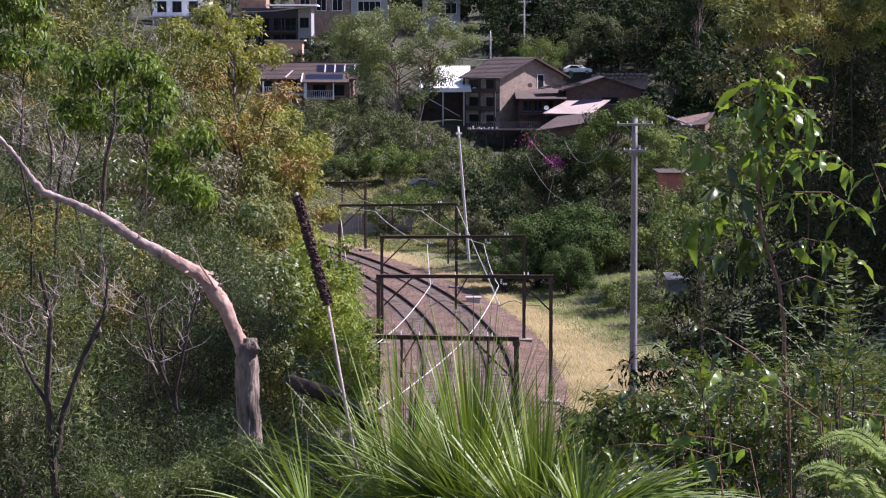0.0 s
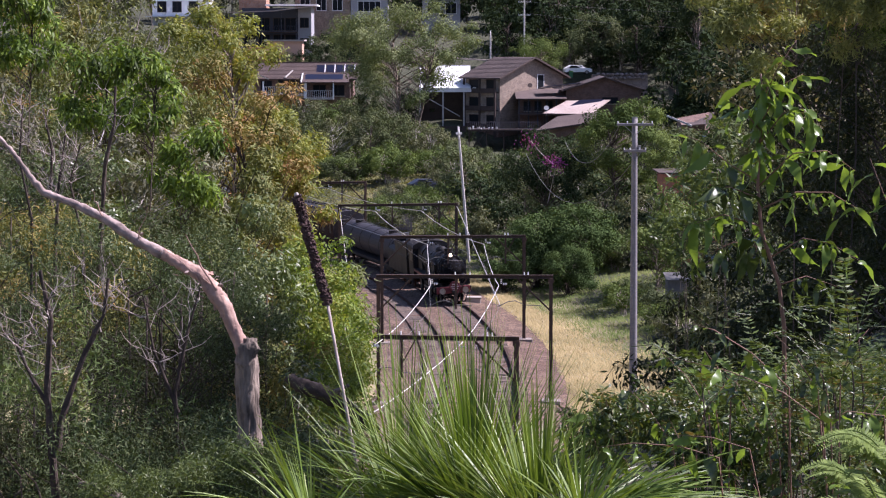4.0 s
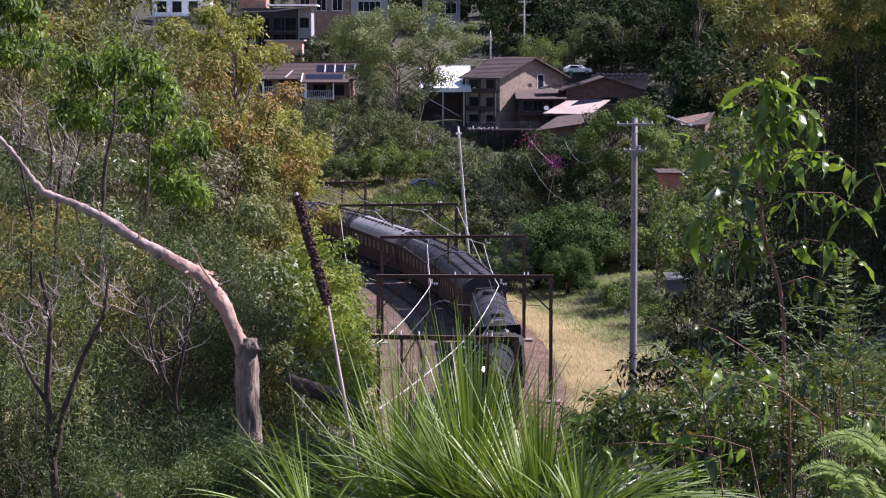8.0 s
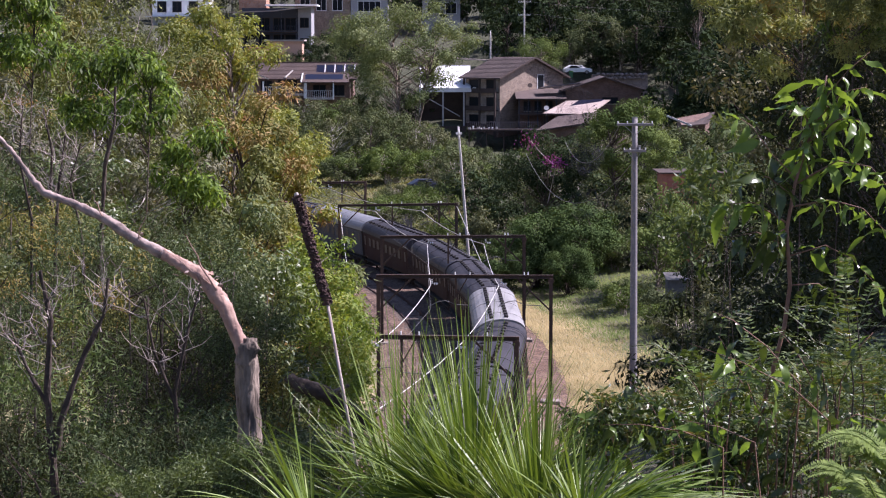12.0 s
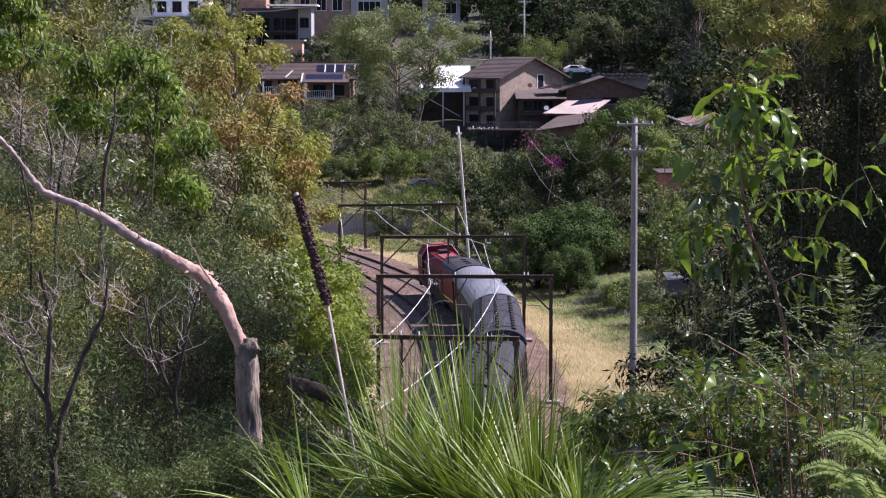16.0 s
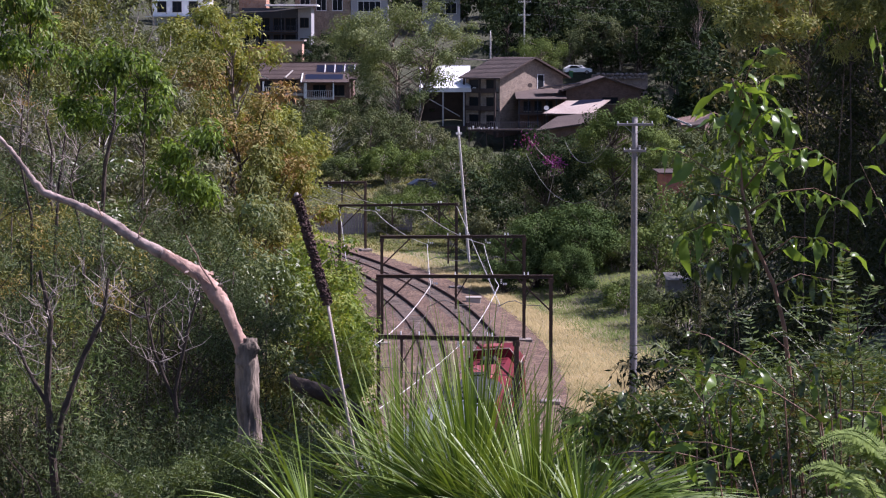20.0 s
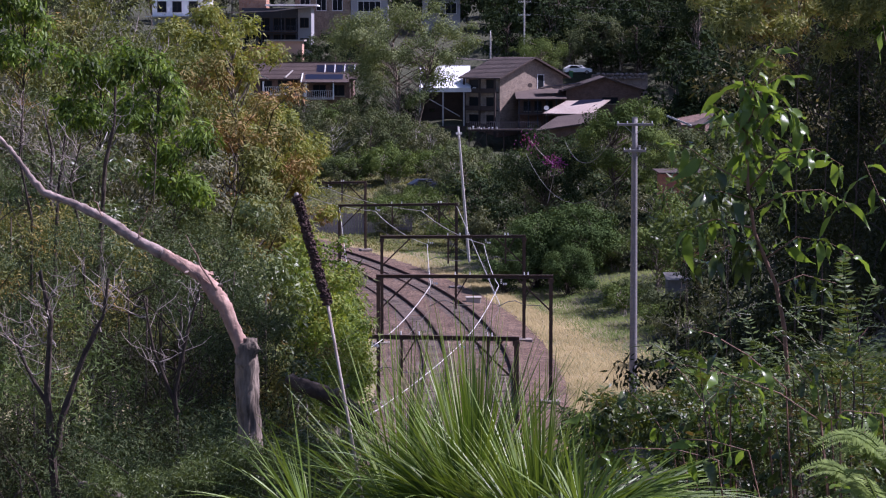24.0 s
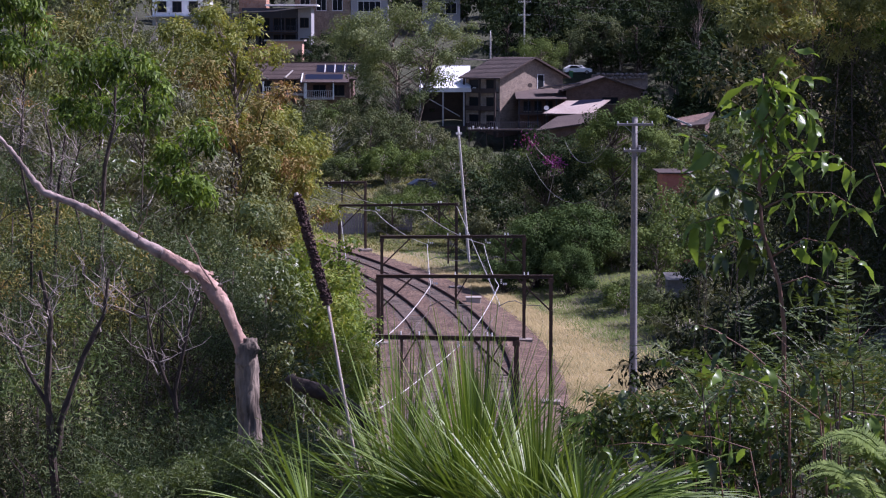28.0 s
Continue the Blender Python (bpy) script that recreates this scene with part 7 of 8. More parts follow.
big_bush = kind_of(5.0, "shrub", "large domed green bush beside the verge", "shrub", 64, 5.0, 3.0, 5.0, 70, 260, (0.15, 0.085), "far_dome", "bark_dark", 0.1, stems=5, droop=0.1, spread=0.2, loose=0.3, narrow=True, group="domed bushes")
for x, y, top, rz in ((11.0, 206.0, 6.4, 40), (7.8, 206.5, 5.6, 130), (10.1, 200.5, 3.6, 200), (4.9, 204.0, 3.2, 300)):
    plant(big_bush, x, y, top, rz)
rl = np.random.default_rng(15)
for y, x0, x1 in ((310, -20, -5), (318, -22, 0), (333, -24, 4), (348, -24, 6), (361, -24, -8)):
    for x in np.arange(x0, x1, 3.3):
        px, py = x + rl.uniform(-1, 1), y + rl.uniform(-4, 4)
        plant(LOWS[int(rl.integers(3))], px, py, min(float(land(px, py)) + rl.uniform(2.8, 5.0), 19.94 - py * np.interp(px / py, SIDE, DROP)), rl.uniform(0, 360))
for x, y, h in ((-5.4, 264, 3.0), (-3.2, 276, 3.4), (-1.2, 262, 3.6), (-6.4, 292, 2.2), (0.4, 288, 3.0), (1.0, 252, 3.2)):
    plant(LOWS[int(rl.integers(3))], x, y, float(land(x, y)) + h, rl.uniform(0, 360))
plant(LOWS[2], -4.4, 285.0, 2.2, 10)
plant(LOWS[2], -2.9, 292.0, 3.35, 150)
plant(LOWS[1], -5.6, 296.0, 3.2, 60)
plant(LOWS[1], -2.3, 286.0, 2.4, 90)
plant(LOWS[0], -0.4, 293.0, 4.3, 200)
plant(FARS[1], 1.2, 294.0, 6.0, 20)
plant(LOWS[0], 6.6, 214.0, 4.6, 10)
plant(LOWS[1], 4.4, 236.0, 4.0, 100)
plant(LOWS[2], -6.0, 268.0, 3.4, 200)
plant(LOWS[1], 15.2, 157.0, 3.4, 30)
plant(LOWS[0], 16.4, 150.0, 3.8, 70)
plant(LOWS[2], 14.6, 168.0, 2.6, 10)
plant(LOWS[0], 14.8, 176.0, 3.0, 60)
plant(LOWS[0], 17.2, 177.0, 2.3, 20)
plant(LOWS[1], 18.6, 176.0, 3.0, 140)
# tree added beside the shed to throw shade on it
plant(FARS[1], 21.6, 183.0, 8.5, 140)
plant(LOWS[2], 13.2, 184.0, 2.4, 160)
tall_gum = make_tree("tree", "tall dark casuarina with a bare brown trunk", "tree", 66, 27.0, 6.0, 20.0, 54, 240, (0.5, 0.16), "far_dark", "bark_grey", 0.3, droop=0.9, spread=0.22, group=G_FAR, loose=0.4, narrow=True)
tall_gum.matrix_basis = place(tall_gum, 39.6, 395)
creeper = kind_of(11.0, "tree", "dark tree draped with magenta bougainvillea", "tree", 65, 11.0, 4.4, 8.0, 54, 220, (0.2, 0.11), "far_dark", "bark_dark", 0.15, spread=0.2, loose=0.3, narrow=True)
plant(creeper, 9.2, 226.0, 11.6, 0)
rb = np.random.default_rng(9)
for x, y, top in ((12.6, 215.0, 4.6), (15.2, 222.0, 5.4), (14.4, 211.0, 4.0), (17.0, 214.0, 5.0), (13.0, 224.0, 6.0)):
    plant(LOWS[int(rl.integers(3))], x, y, top, rl.uniform(0, 360))
for k in range(7):
    plant(FARS[(1, 3, 1, 2)[k % 4]], -26.0 + 1.9 * k, 373.0 + (k * 5) % 3, 11.3 - 0.25 * (k % 3), 50.0 * k)
for x, y, top, rz in ((25.6, 286.0, 9.9, 15), (28.7, 288.0, 9.75, 80), (31.0, 287.0, 9.9, 200), (33.5, 290.0, 11.0, 120)):
    plant(FARS[1], x, y, top, rz)
for x, y, top, rz in ((24.9, 405.0, 23.5, 0), (28.4, 404.0, 22.0, 60), (31.2, 403.0, 20.5, 130)):
    plant(FARS[1], x, y, top, rz)
for k, x in enumerate((-57.0, -52.5, -48.0, -44.0)):
    plant(FARS[1 + k % 2], x, 436.0, 22.9 + 0.5 * (k % 2), 70.0 * k)
for x, y, top, rz in ((-15.5, 408.0, 20.6, 0), (-13.0, 409.0, 20.2, 50), (-17.6, 409.0, 19.6, 110), (-11.0, 410.0, 20.4, 200)):
    plant(FARS[0], x, y, top, rz)
plant(FARS[1], 18.4, 196.0, 8.3, 30)
plant(FARS[3], 17.7, 190.0, 9.0, 70)
plant(FARS[3], 15.7, 187.0, 7.6, 260)
plant(FARS[3], 20.6, 198.0, 10.6, 120)
plant(FARS[1], 16.2, 192.0, 6.0, 200)
plant(FARS[3], 23.0, 199.0, 9.0, 10)
bloom = empty("bougainvillea", Matrix.Translation((8.6, 222.6, 9.6)), "magenta bougainvillea flowers over a dark tree", "flowers")
n_b = 260
which = rb.integers(0, 3, n_b)
centre_b = np.array([[-0.9, 0, 1.5], [1.4, 0.2, -0.6], [0.9, 0, -0.2]])[which] + rb.normal(size=(n_b, 3)) * np.array([0.5, 0.4, 0.35])
leaves("blossom", centre_b, rb.normal(size=(n_b, 3)), rb.uniform(0.12, 0.24, n_b), rb.uniform(0.1, 0.18, n_b), "flower", bloom, rb)
part("stem", tube(bmesh.new(), [(-0.9, 0.2, 1.5), (0.0, 0.4, 0.4), (1.3, 0.3, -0.7), (0.6, 0.5, -4.0)], 0.03, 5), "twig", bloom)


def verge_grass():
    """Dry and green grass on the verges beside the line."""
    r = np.random.default_rng(8)
    for name, mat, n, lab, seed in (("dry_grass", "straw", 90000, "tall dry straw-coloured grass on the railway verge", 1), ("green_grass", "weed", 64000, "green grass and weeds on the railway verge", 2)):
        u = r.uniform(-45, 150, n * 2)
        off = r.uniform(5.8, 21.0, n * 2) + np.where(u > 70, r.uniform(0, 38, n * 2) * (r.random(n * 2) < 0.6), 0.0)
        a = u / RAD
        x, y = XC + (RAD + off) * np.cos(a), YC + (RAD + off) * np.sin(a)
        f = np.array([noise.noise(Vector((px * 0.12, py * 0.05, 3.1))) for px, py in zip(x, y)])
        w = np.interp(u, [0, 42], [0.085, 0.21])
        dry = f * 0.6 + 0.55 - np.abs(off - np.interp(u, [0, 42], [9.0, 5.8])) * w * np.where(off > 8.0, 1.9, 1.0)
        keep = dry > r.normal(0, 0.15, n * 2) if mat == "straw" else dry < r.normal(0.05, 0.15, n * 2)
        x, y = x[keep][:n], y[keep][:n]
        c = np.stack([x, y, land(x, y) - 0.03], -1)
        d = r.normal(size=(len(x), 3)) * 0.45 + np.array([0.1, 0, 0])
        d[:, 2] = 0.8
        g = empty(name, Matrix(), lab, "grass", kind="stuff")
        lie = unit(np.array([0.45, -0.55, 0.6]) + r.normal(size=(len(x), 3)) * 0.22)
        leaves("blades", c, d, r.uniform(0.25, 0.6, len(x)) * np.where(r.random(len(x)) < 0.1, 1.4, 0.8), r.uniform(0.04, 0.09, len(x)), mat, g, r, 0.1, lie, True)


verge_grass()


def meadow():
    """Open green grass beyond the bend of the line."""
    r = np.random.default_rng(18)
    n = 60000
    x, y = r.uniform(-26, 3, n), r.uniform(243, 332, n)
    k = off_line(x, y) > 6.5
    x, y = x[k], y[k]
    d = r.normal(size=(len(x), 3))
    d[:, 2] += 0.6
    g = empty("meadow_grass", Matrix(), "open green grass beyond the railway bend", "grass", kind="stuff")
    lie = unit(np.array([0.1, 0.0, 0.9]) + r.normal(size=(len(x), 3)) * 0.3)
    leaves("blades", np.stack([x, y, land(x, y) + 0.05], -1), d, r.uniform(0.3, 0.6, len(x)), r.uniform(0.09, 0.16, len(x)), "meadow", g, r, -0.2, lie, True)


meadow()


def paling_fence():
    f = empty("paling_fence", Matrix.Translation((-13.0, 268.0, float(land(-13, 268)))), "grey-mauve weathered paling fence beyond the tracks", "fence")
    for k in range(46):
        x = -4 + 0.3 * k
        part("paling", boxes((x, x + 0.26, -0.02, 0.02, -0.6, 2.0 + 0.03 * ((k * 7) % 5))), "fence", f)
    part("rail", boxes((-4, 9.8, 0.022, 0.08, 0.4, 0.5), (-4, 9.8, 0.022, 0.08, 1.2, 1.3)), "timber", f)


paling_fence()


# ---- the near bush: broken trunk, grass tree, sapling ----
def rugged(pts, radii, sides, amp, seed, per=7):
    """A trunk with ridged, knobbly bark: a tube with many rings pushed in and out."""
    v, rr = [], []
    for i in range(len(pts) - 1):
        for k in range(per):
            f = k / per
            v.append(Vector(pts[i]).lerp(Vector(pts[i + 1]), f))
            rr.append(radii[i] * (1 - f) + radii[i + 1] * f)
    v.append(Vector(pts[-1]))
    rr.append(radii[-1])
    bm = tube(bmesh.new(), v, rr, sides)
    bm.normal_update()
    for w in bm.verts:
        q = w.co
        n = noise.noise(Vector((q.x * 34, q.y * 34, q.z * 6 + seed))) + 0.5 * noise.noise(Vector((q.x * 60, q.y * 60, q.z * 40 + seed))) + 0.8 * noise.noise(Vector((q.x * 7, q.y * 7, q.z * 7 + seed)))
        w.co = q + w.normal * amp * n
    return bm


def broken_trunk():
    t = empty("broken_tree_trunk", Matrix(), "grey broken eucalypt trunk bent over, pink where bark peeled", "tree trunk")
    # the standing stump, then the long arm leaning off to the left
    stump = [(-1.51, 20.0, 14.0), (-1.51, 20.0, 15.4), (-1.515, 20.0, 15.9), (-1.52, 20.0, 16.3), (-1.53, 20.0, 16.75), (-1.545, 20.0, 17.1), (-1.555, 20.0, 17.36), (-1.53, 20.0, 17.58)]
    part("stump", rugged(stump, [0.108, 0.104, 0.1, 0.098, 0.095, 0.092, 0.09, 0.05], 40, 0.017, 1, 12), "bark_grey", t, smooth=True)
    part("broken_end", rugged([(-1.585, 19.97, 17.38), (-1.53, 19.95, 17.50), (-1.47, 19.95, 17.54)], [0.075, 0.075, 0.05], 22, 0.016, 3), "bark_grey", t, "rough knotted break", smooth=True)
    arm = [(-1.55, 20.0, 17.42), (-1.64, 20.0, 17.62), (-1.72, 20.0, 17.82), (-1.80, 20.02, 17.93), (-1.90, 20.05, 18.07), (-2.05, 20.1, 18.15), (-2.22, 20.15, 18.24), (-2.42, 20.2, 18.34), (-2.72, 20.3, 18.52), (-2.98, 20.4, 18.63), (-3.22, 20.5, 18.71), (-3.32, 20.5, 18.82), (-3.46, 20.6, 19.0), (-3.66, 20.7, 19.2)]
    part("arm", rugged(arm[:7], [0.066, 0.055, 0.056, 0.064, 0.055, 0.048, 0.043], 26, 0.013, 5, 10), "bark_pink", t, "salmon pink bare wood", smooth=True)
    part("arm_end", rugged(arm[6:], [0.043, 0.041, 0.037, 0.033, 0.027, 0.02, 0.016, 0.011], 18, 0.010, 7, 10), "bark_ash", t, "pale grey mottled bark", smooth=True)
    r = np.random.default_rng(2)
    for a, b, rad in (((-1.79, 19.97, 17.97), (-2.02, 19.9, 18.42), 0.011), ((-1.84, 19.98, 18.02), (-2.2, 19.9, 18.3), 0.006), ((-2.42, 20.15, 18.36), (-2.34, 20.1, 18.62), 0.006), ((-2.72, 20.25, 18.54), (-2.8, 20.2, 18.75), 0.006)):
        w = wander(r, a, b, 5, 0.012)
        part("dead_twig", tube(bmesh.new(), w, [rad * (1 - 0.15 * k) for k in range(6)], 6, cap=False), "bark_pink", t)
    for k in range(60):
        i = int(r.choice([2, 3, 3, 3, 4, 4, 5, 6, 7]))
        p = np.array(arm[i]) + r.normal(0, 0.04, 3)
        bm = bmesh.new()
        bar(bm, p, p + r.normal(0, 0.022, 3) + np.array([0, 0, 0.012]), 0.022, 0.006)
        part("bark_flake", bm, "bark_pink" if k % 3 else "bark_ash", t)
    g = empty("fallen_log", Matrix(), "dark grey fallen log behind the grass tree", "log")
    part("log", rugged([(-1.36, 22.0, 17.0), (-1.26, 22.0, 16.95), (-1.06, 22.0, 16.87), (-0.86, 22.1, 16.76), (-0.6, 22.3, 16.5)], [0.03, 0.065, 0.07, 0.065, 0.06], 20, 0.02, 11), "bark_dark", g, smooth=True)
    part("branch_stub", tube(bmesh.new(), [(-1.0, 22.0, 16.85), (-0.82, 21.9, 16.95)], [0.03, 0.015], 8), "bark_grey", g)
    b = empty("rotting_log", Matrix(), "pale rotting log on the bush floor", "log")
    part("log", rugged([(-2.92, 20.2, 16.38), (-2.74, 20.1, 16.37), (-2.58, 20.0, 16.30), (-2.47, 20.0, 16.14), (-2.42, 20.0, 15.9)], [0.02, 0.035, 0.045, 0.05, 0.05], 16, 0.018, 9), "bark_grey", b, smooth=True)


broken_trunk()


def bare_shrub(label, limbs, seed, twigs):
    """A dark crooked shrub with fans of pale dead twigs."""
    t = empty("bare_shrub", Matrix(), label, "shrub")
    r = np.random.default_rng(seed)
    for pts, rad in limbs:
        part("stem", rugged(pts, [rad * (1 - 0.6 * k / (len(pts) - 1)) for k in range(len(pts))], 12, rad * 0.25, seed, 5), "bark_dark", t)
        for k in range(twigs):
            a, b = Vector(pts[-2]), Vector(pts[-1])
            p = np.array(a.lerp(b, r.uniform(-0.6, 1.0)))
            q = p + np.array([r.normal(0, 0.22), r.normal(0, 0.12), r.uniform(0.1, 0.5)])
            w = wander(r, p, q, 5, 0.025)
            part("twig", tube(bmesh.new(), w, [0.006, 0.005, 0.004, 0.003, 0.0025, 0.0015], 4, cap=False), "twig", t)
            for m in range(3):
                s0 = np.array(w[1 + m])
                part("twig", tube(bmesh.new(), wander(r, s0, s0 + np.array([r.normal(0, 0.1), r.normal(0, 0.06), r.uniform(0.04, 0.2)]), 3, 0.012), [0.003, 0.0025, 0.002, 0.0012], 4, cap=False), "twig", t)
    return t


bare_shrub("dark crooked bare shrub with pale dead twigs", [
    ([(-3.5, 23.0, 15.2), (-3.57, 23.0, 16.16), (-3.61, 23.0, 16.77), (-3.57, 23.0, 17.39), (-3.66, 23.0, 17.85)], 0.045),
    ([(-3.52, 23.0, 16.2), (-3.48, 23.0, 16.5), (-3.29, 23.0, 17.03), (-3.09, 23.0, 17.44), (-3.04, 23.0, 17.78)], 0.035),
    ([(-3.6, 23.0, 16.6), (-3.8, 23.05, 16.95), (-3.95, 23.1, 17.3)], 0.022)], 3, 9)
bare_shrub("grey leafless shrub among the bush", [
    ([(-2.5, 24.0, 15.4), (-2.55, 24.0, 16.6), (-2.42, 24.0, 17.2), (-2.3, 24.0, 17.6)], 0.022),
    ([(-2.52, 24.0, 16.4), (-2.75, 24.0, 17.0), (-2.84, 24.0, 17.5)], 0.018)], 4, 7)
bare_shrub("slender leafless sapling rising from the bush", [
    ([(-4.7, 35.0, 14.0), (-4.78, 35.0, 16.6), (-4.70, 35.0, 17.5), (-4.66, 35.0, 18.2), (-4.52, 35.0, 18.8), (-4.5, 35.0, 19.3)], 0.042),
    ([(-5.4, 35.0, 14.0), (-5.3, 35.0, 17.0), (-5.42, 35.0, 17.8), (-5.38, 35.0, 18.4), (-5.5, 35.0, 19.0)], 0.03)], 5, 8)


bare_shrub("dry brown brush of dead twigs", [
    ([(-5.1, 33.0, 14.5), (-5.05, 33.0, 17.2), (-5.0, 33.0, 18.0), (-4.9, 33.0, 18.7)], 0.03),
    ([(-4.6, 33.0, 15.0), (-4.7, 33.0, 17.4), (-4.85, 33.0, 18.1), (-4.7, 33.0, 18.6)], 0.022),
    ([(-5.4, 33.0, 15.0), (-5.35, 33.0, 17.6), (-5.5, 33.0, 18.4), (-5.45, 33.0, 19.1)], 0.022)], 8, 14)


def blade_fan(name, base, n, reach, seed, parent, lift=0.78, turn=None):
    """Long narrow arching blades out of one crown, each a folded ribbon."""
    r = np.random.default_rng(seed)
    seg = 7
    az = r.uniform(0, math.tau, n) if turn is None else r.normal(turn, 0.55, n)
    el = np.clip(r.normal(lift, 0.42 if turn is None else 0.22, n), 0.0, 1.45)
    L = reach * r.uniform(0.5, 1.15, n)
    W = r.uniform(0.007, 0.0155, n)
    sag = r.uniform(0.12, 0.55, n) * np.cos(el)
    V, F = np.empty((n, seg + 1, 2, 3)), []
    hor = np.stack([np.cos(az), np.sin(az), np.zeros(n)], -1)
    side = np.stack([-np.sin(az), np.cos(az), np.zeros(n)], -1)
    tw = r.uniform(-1, 1, n)
    side = side * np.cos(tw)[:, None] + np.array([0, 0, 1]) * np.sin(tw)[:, None]
    for k in range(seg + 1):
        s = k / seg
        p = np.array(base) + hor * (L * s * np.cos(el))[:, None]
        p[:, 2] += L * s * np.sin(el) - sag * L * s * s
        w = (W * (1.0 - 0.85 * s ** 2))[:, None]
        V[:, k, 0], V[:, k, 1] = p + side * w / 2, p - side * w / 2
    i = np.arange(n * (seg + 1) * 2).reshape(n, seg + 1, 2)
    f = np.stack([i[:, :-1, 0], i[:, :-1, 1], i[:, 1:, 1], i[:, 1:, 0]], -1).reshape(-1, 4)
    return raw_mesh(name, V.reshape(-1, 3), f, "blade", parent)


def grass_tree(x, y, z, n, reach, seed, label, lift=0.78):
    t = empty("grass_tree", Matrix.Translation((x, y, z)), label, "grass tree", "grass trees")
    part("trunk", tube(bmesh.new(), [(0, 0, -3.0), (0, 0, -0.5), (0, 0, 0.02)], [0.16, 0.14, 0.1], 12), "bark_dark", t, smooth=True)
    for k in range(3):
        f = blade_fan("blade_fan", (0, 0, 0), n // 3, reach, seed + k, t, lift)
        tagged(f, kind="stuff")
        SWAY.append((f, 1.1, k * 2.3 + seed))
    return t


GRASS_A = grass_tree(0.14, 11.0, 17.76, 1150, 1.0, 71, "grass tree with a fountain of long bright green blades")
GRASS_B = grass_tree(-0.17, 11.5, 17.62, 460, 1.05, 81, "grass tree with long arching blades and a dark seed spike", 0.95)
GRASS_C = grass_tree(0.40, 10.4, 17.80, 700, 0.82, 91, "smaller grass tree with arching light green blades")
GRASS_D = grass_tree(0.52, 9.3, 17.90, 240, 0.55, 97, "low grass tree with blades sprawling over the slope")
for k, turn in enumerate((0.1, 0.5, -0.4, -0.1)):
    f = blade_fan("blade_fan", (-0.1 + 0.05 * k, -0.08 * k, 0.1), 90, 0.66, 130 + k, GRASS_D, 0.3, turn)
    tagged(f, kind="stuff")
    SWAY.append((f, 0.8, 1.9 * k))

GRASS_E = grass_tree(0.44, 8.0, 18.40, 90, 0.35, 151, "low grass tree with bright blades leaning down the slope")
for k, turn in enumerate((0.05, -0.25, 0.3)):
    f = blade_fan("blade_fan", (0.03 * k, -0.03 * k, 0.02), 120, 0.56, 160 + k, GRASS_E, 0.3, turn)
    tagged(f, kind="stuff")
    SWAY.append((f, 0.7, 1.4 * k))

GRASS_F = grass_tree(-0.52, 10.0, 17.95, 27, 0.5, 171, "sparse grass tree with long pale blades beside the broken trunk", 1.0)
for k, (turn, lift) in enumerate(((2.9, 0.95), (3.3, 0.7))):
    f = blade_fan("blade_fan", (0.02 * k, 0, 0), 22, 0.62, 180 + k, GRASS_F, lift, turn)
    tagged(f, kind="stuff")
    SWAY.append((f, 0.9, 1.7 * k))


def seed_spike():
    s = empty("seed_spike", Matrix(), "dark brown seed spike of a grass tree on pale stalk", "seed spike")
    a, b, c = Vector((-0.40, 11.3, 18.1)), Vector((-0.515, 11.3, 18.76)), Vector((-0.652, 11.3, 19.25))
    part("stalk", tube(bmesh.new(), [a - (b - a) * 0.5, a, b], [0.0085, 0.0078, 0.007], 8), "twig", s, "pale straight stalk", smooth=True)
    r = np.random.default_rng(6)
    pts = [b.lerp(c, k / 8) for k in range(9)]
    core = part("spike", tube(bmesh.new(), pts, [0.014, 0.018, 0.019, 0.019, 0.018, 0.018, 0.017, 0.015, 0.011], 12), "spike", s)
    bm = bmesh.new()
    ax = (c - b).normalized()
    u = ax.orthogonal().normalized()
    v = ax.cross(u)
    for k in range(520):
        p = b.lerp(c, r.uniform(0.0, 0.99))
        q = r.uniform(0, math.tau)
        d = u * math.cos(q) + v * math.sin(q)
        bar(bm, p + d * 0.014, p + d * (0.021 + r.uniform(0, 0.006)) + ax * 0.006, 0.009, 0.007)
    tagged(part("capsule_coat", bm, "spike", core), kind="stuff")
    part("broken_tip", tube(bmesh.new(), [c, c + ax * 0.012], [0.012, 0.008], 8), "bark_pale", s)


seed_spike()


def leaf_shape(length, width, curl, seed, mat="leaf_broad"):
    """One broad leaf with a folded midrib and wavy edge, along +x from its stalk."""
    r = random.Random(seed)
    me = bpy.data.meshes.new("leaf")
    prof = [0.05, 0.42, 0.78, 0.97, 0.92, 1.0, 0.80, 0.66, 0.40, 0.22, 0.02]
    vs, fs = [], []
    n = len(prof) - 1
    ph, bend = r.uniform(0, 6), r.uniform(-0.12, 0.12)
    for k, w in enumerate(prof):
        s = k / n
        x, z = length * (0.07 + 0.93 * s), -curl * length * s * s
        y = bend * length * math.sin(s * 3.0)
        h = width / 2 * w
        a, b = (0.24 * width * math.sin(ph + 7.5 * s + q) + r.uniform(-0.08, 0.08) * width for q in (0.0, 2.0))
        vs += [(x, y - h, z + 0.25 * h + a), (x, y, z), (x, y + h, z + 0.25 * h + b)]
    for k in range(n):
        i = 3 * k
        fs += [(i, i + 1, i + 4, i + 3), (i + 1, i + 2, i + 5, i + 4)]
    i = len(vs)
    vs += [(0, -0.0012, 0), (0, 0.0012, 0), (length * 0.08, 0.0012, 0.001), (length * 0.08, -0.0012, 0.001)]
    fs.append((i, i + 1, i + 2, i + 3))
    me.from_pydata(vs, [], fs)
    me.materials.append(M[mat])
    me.polygons.foreach_set("use_smooth", [True] * len(me.polygons))
    return me


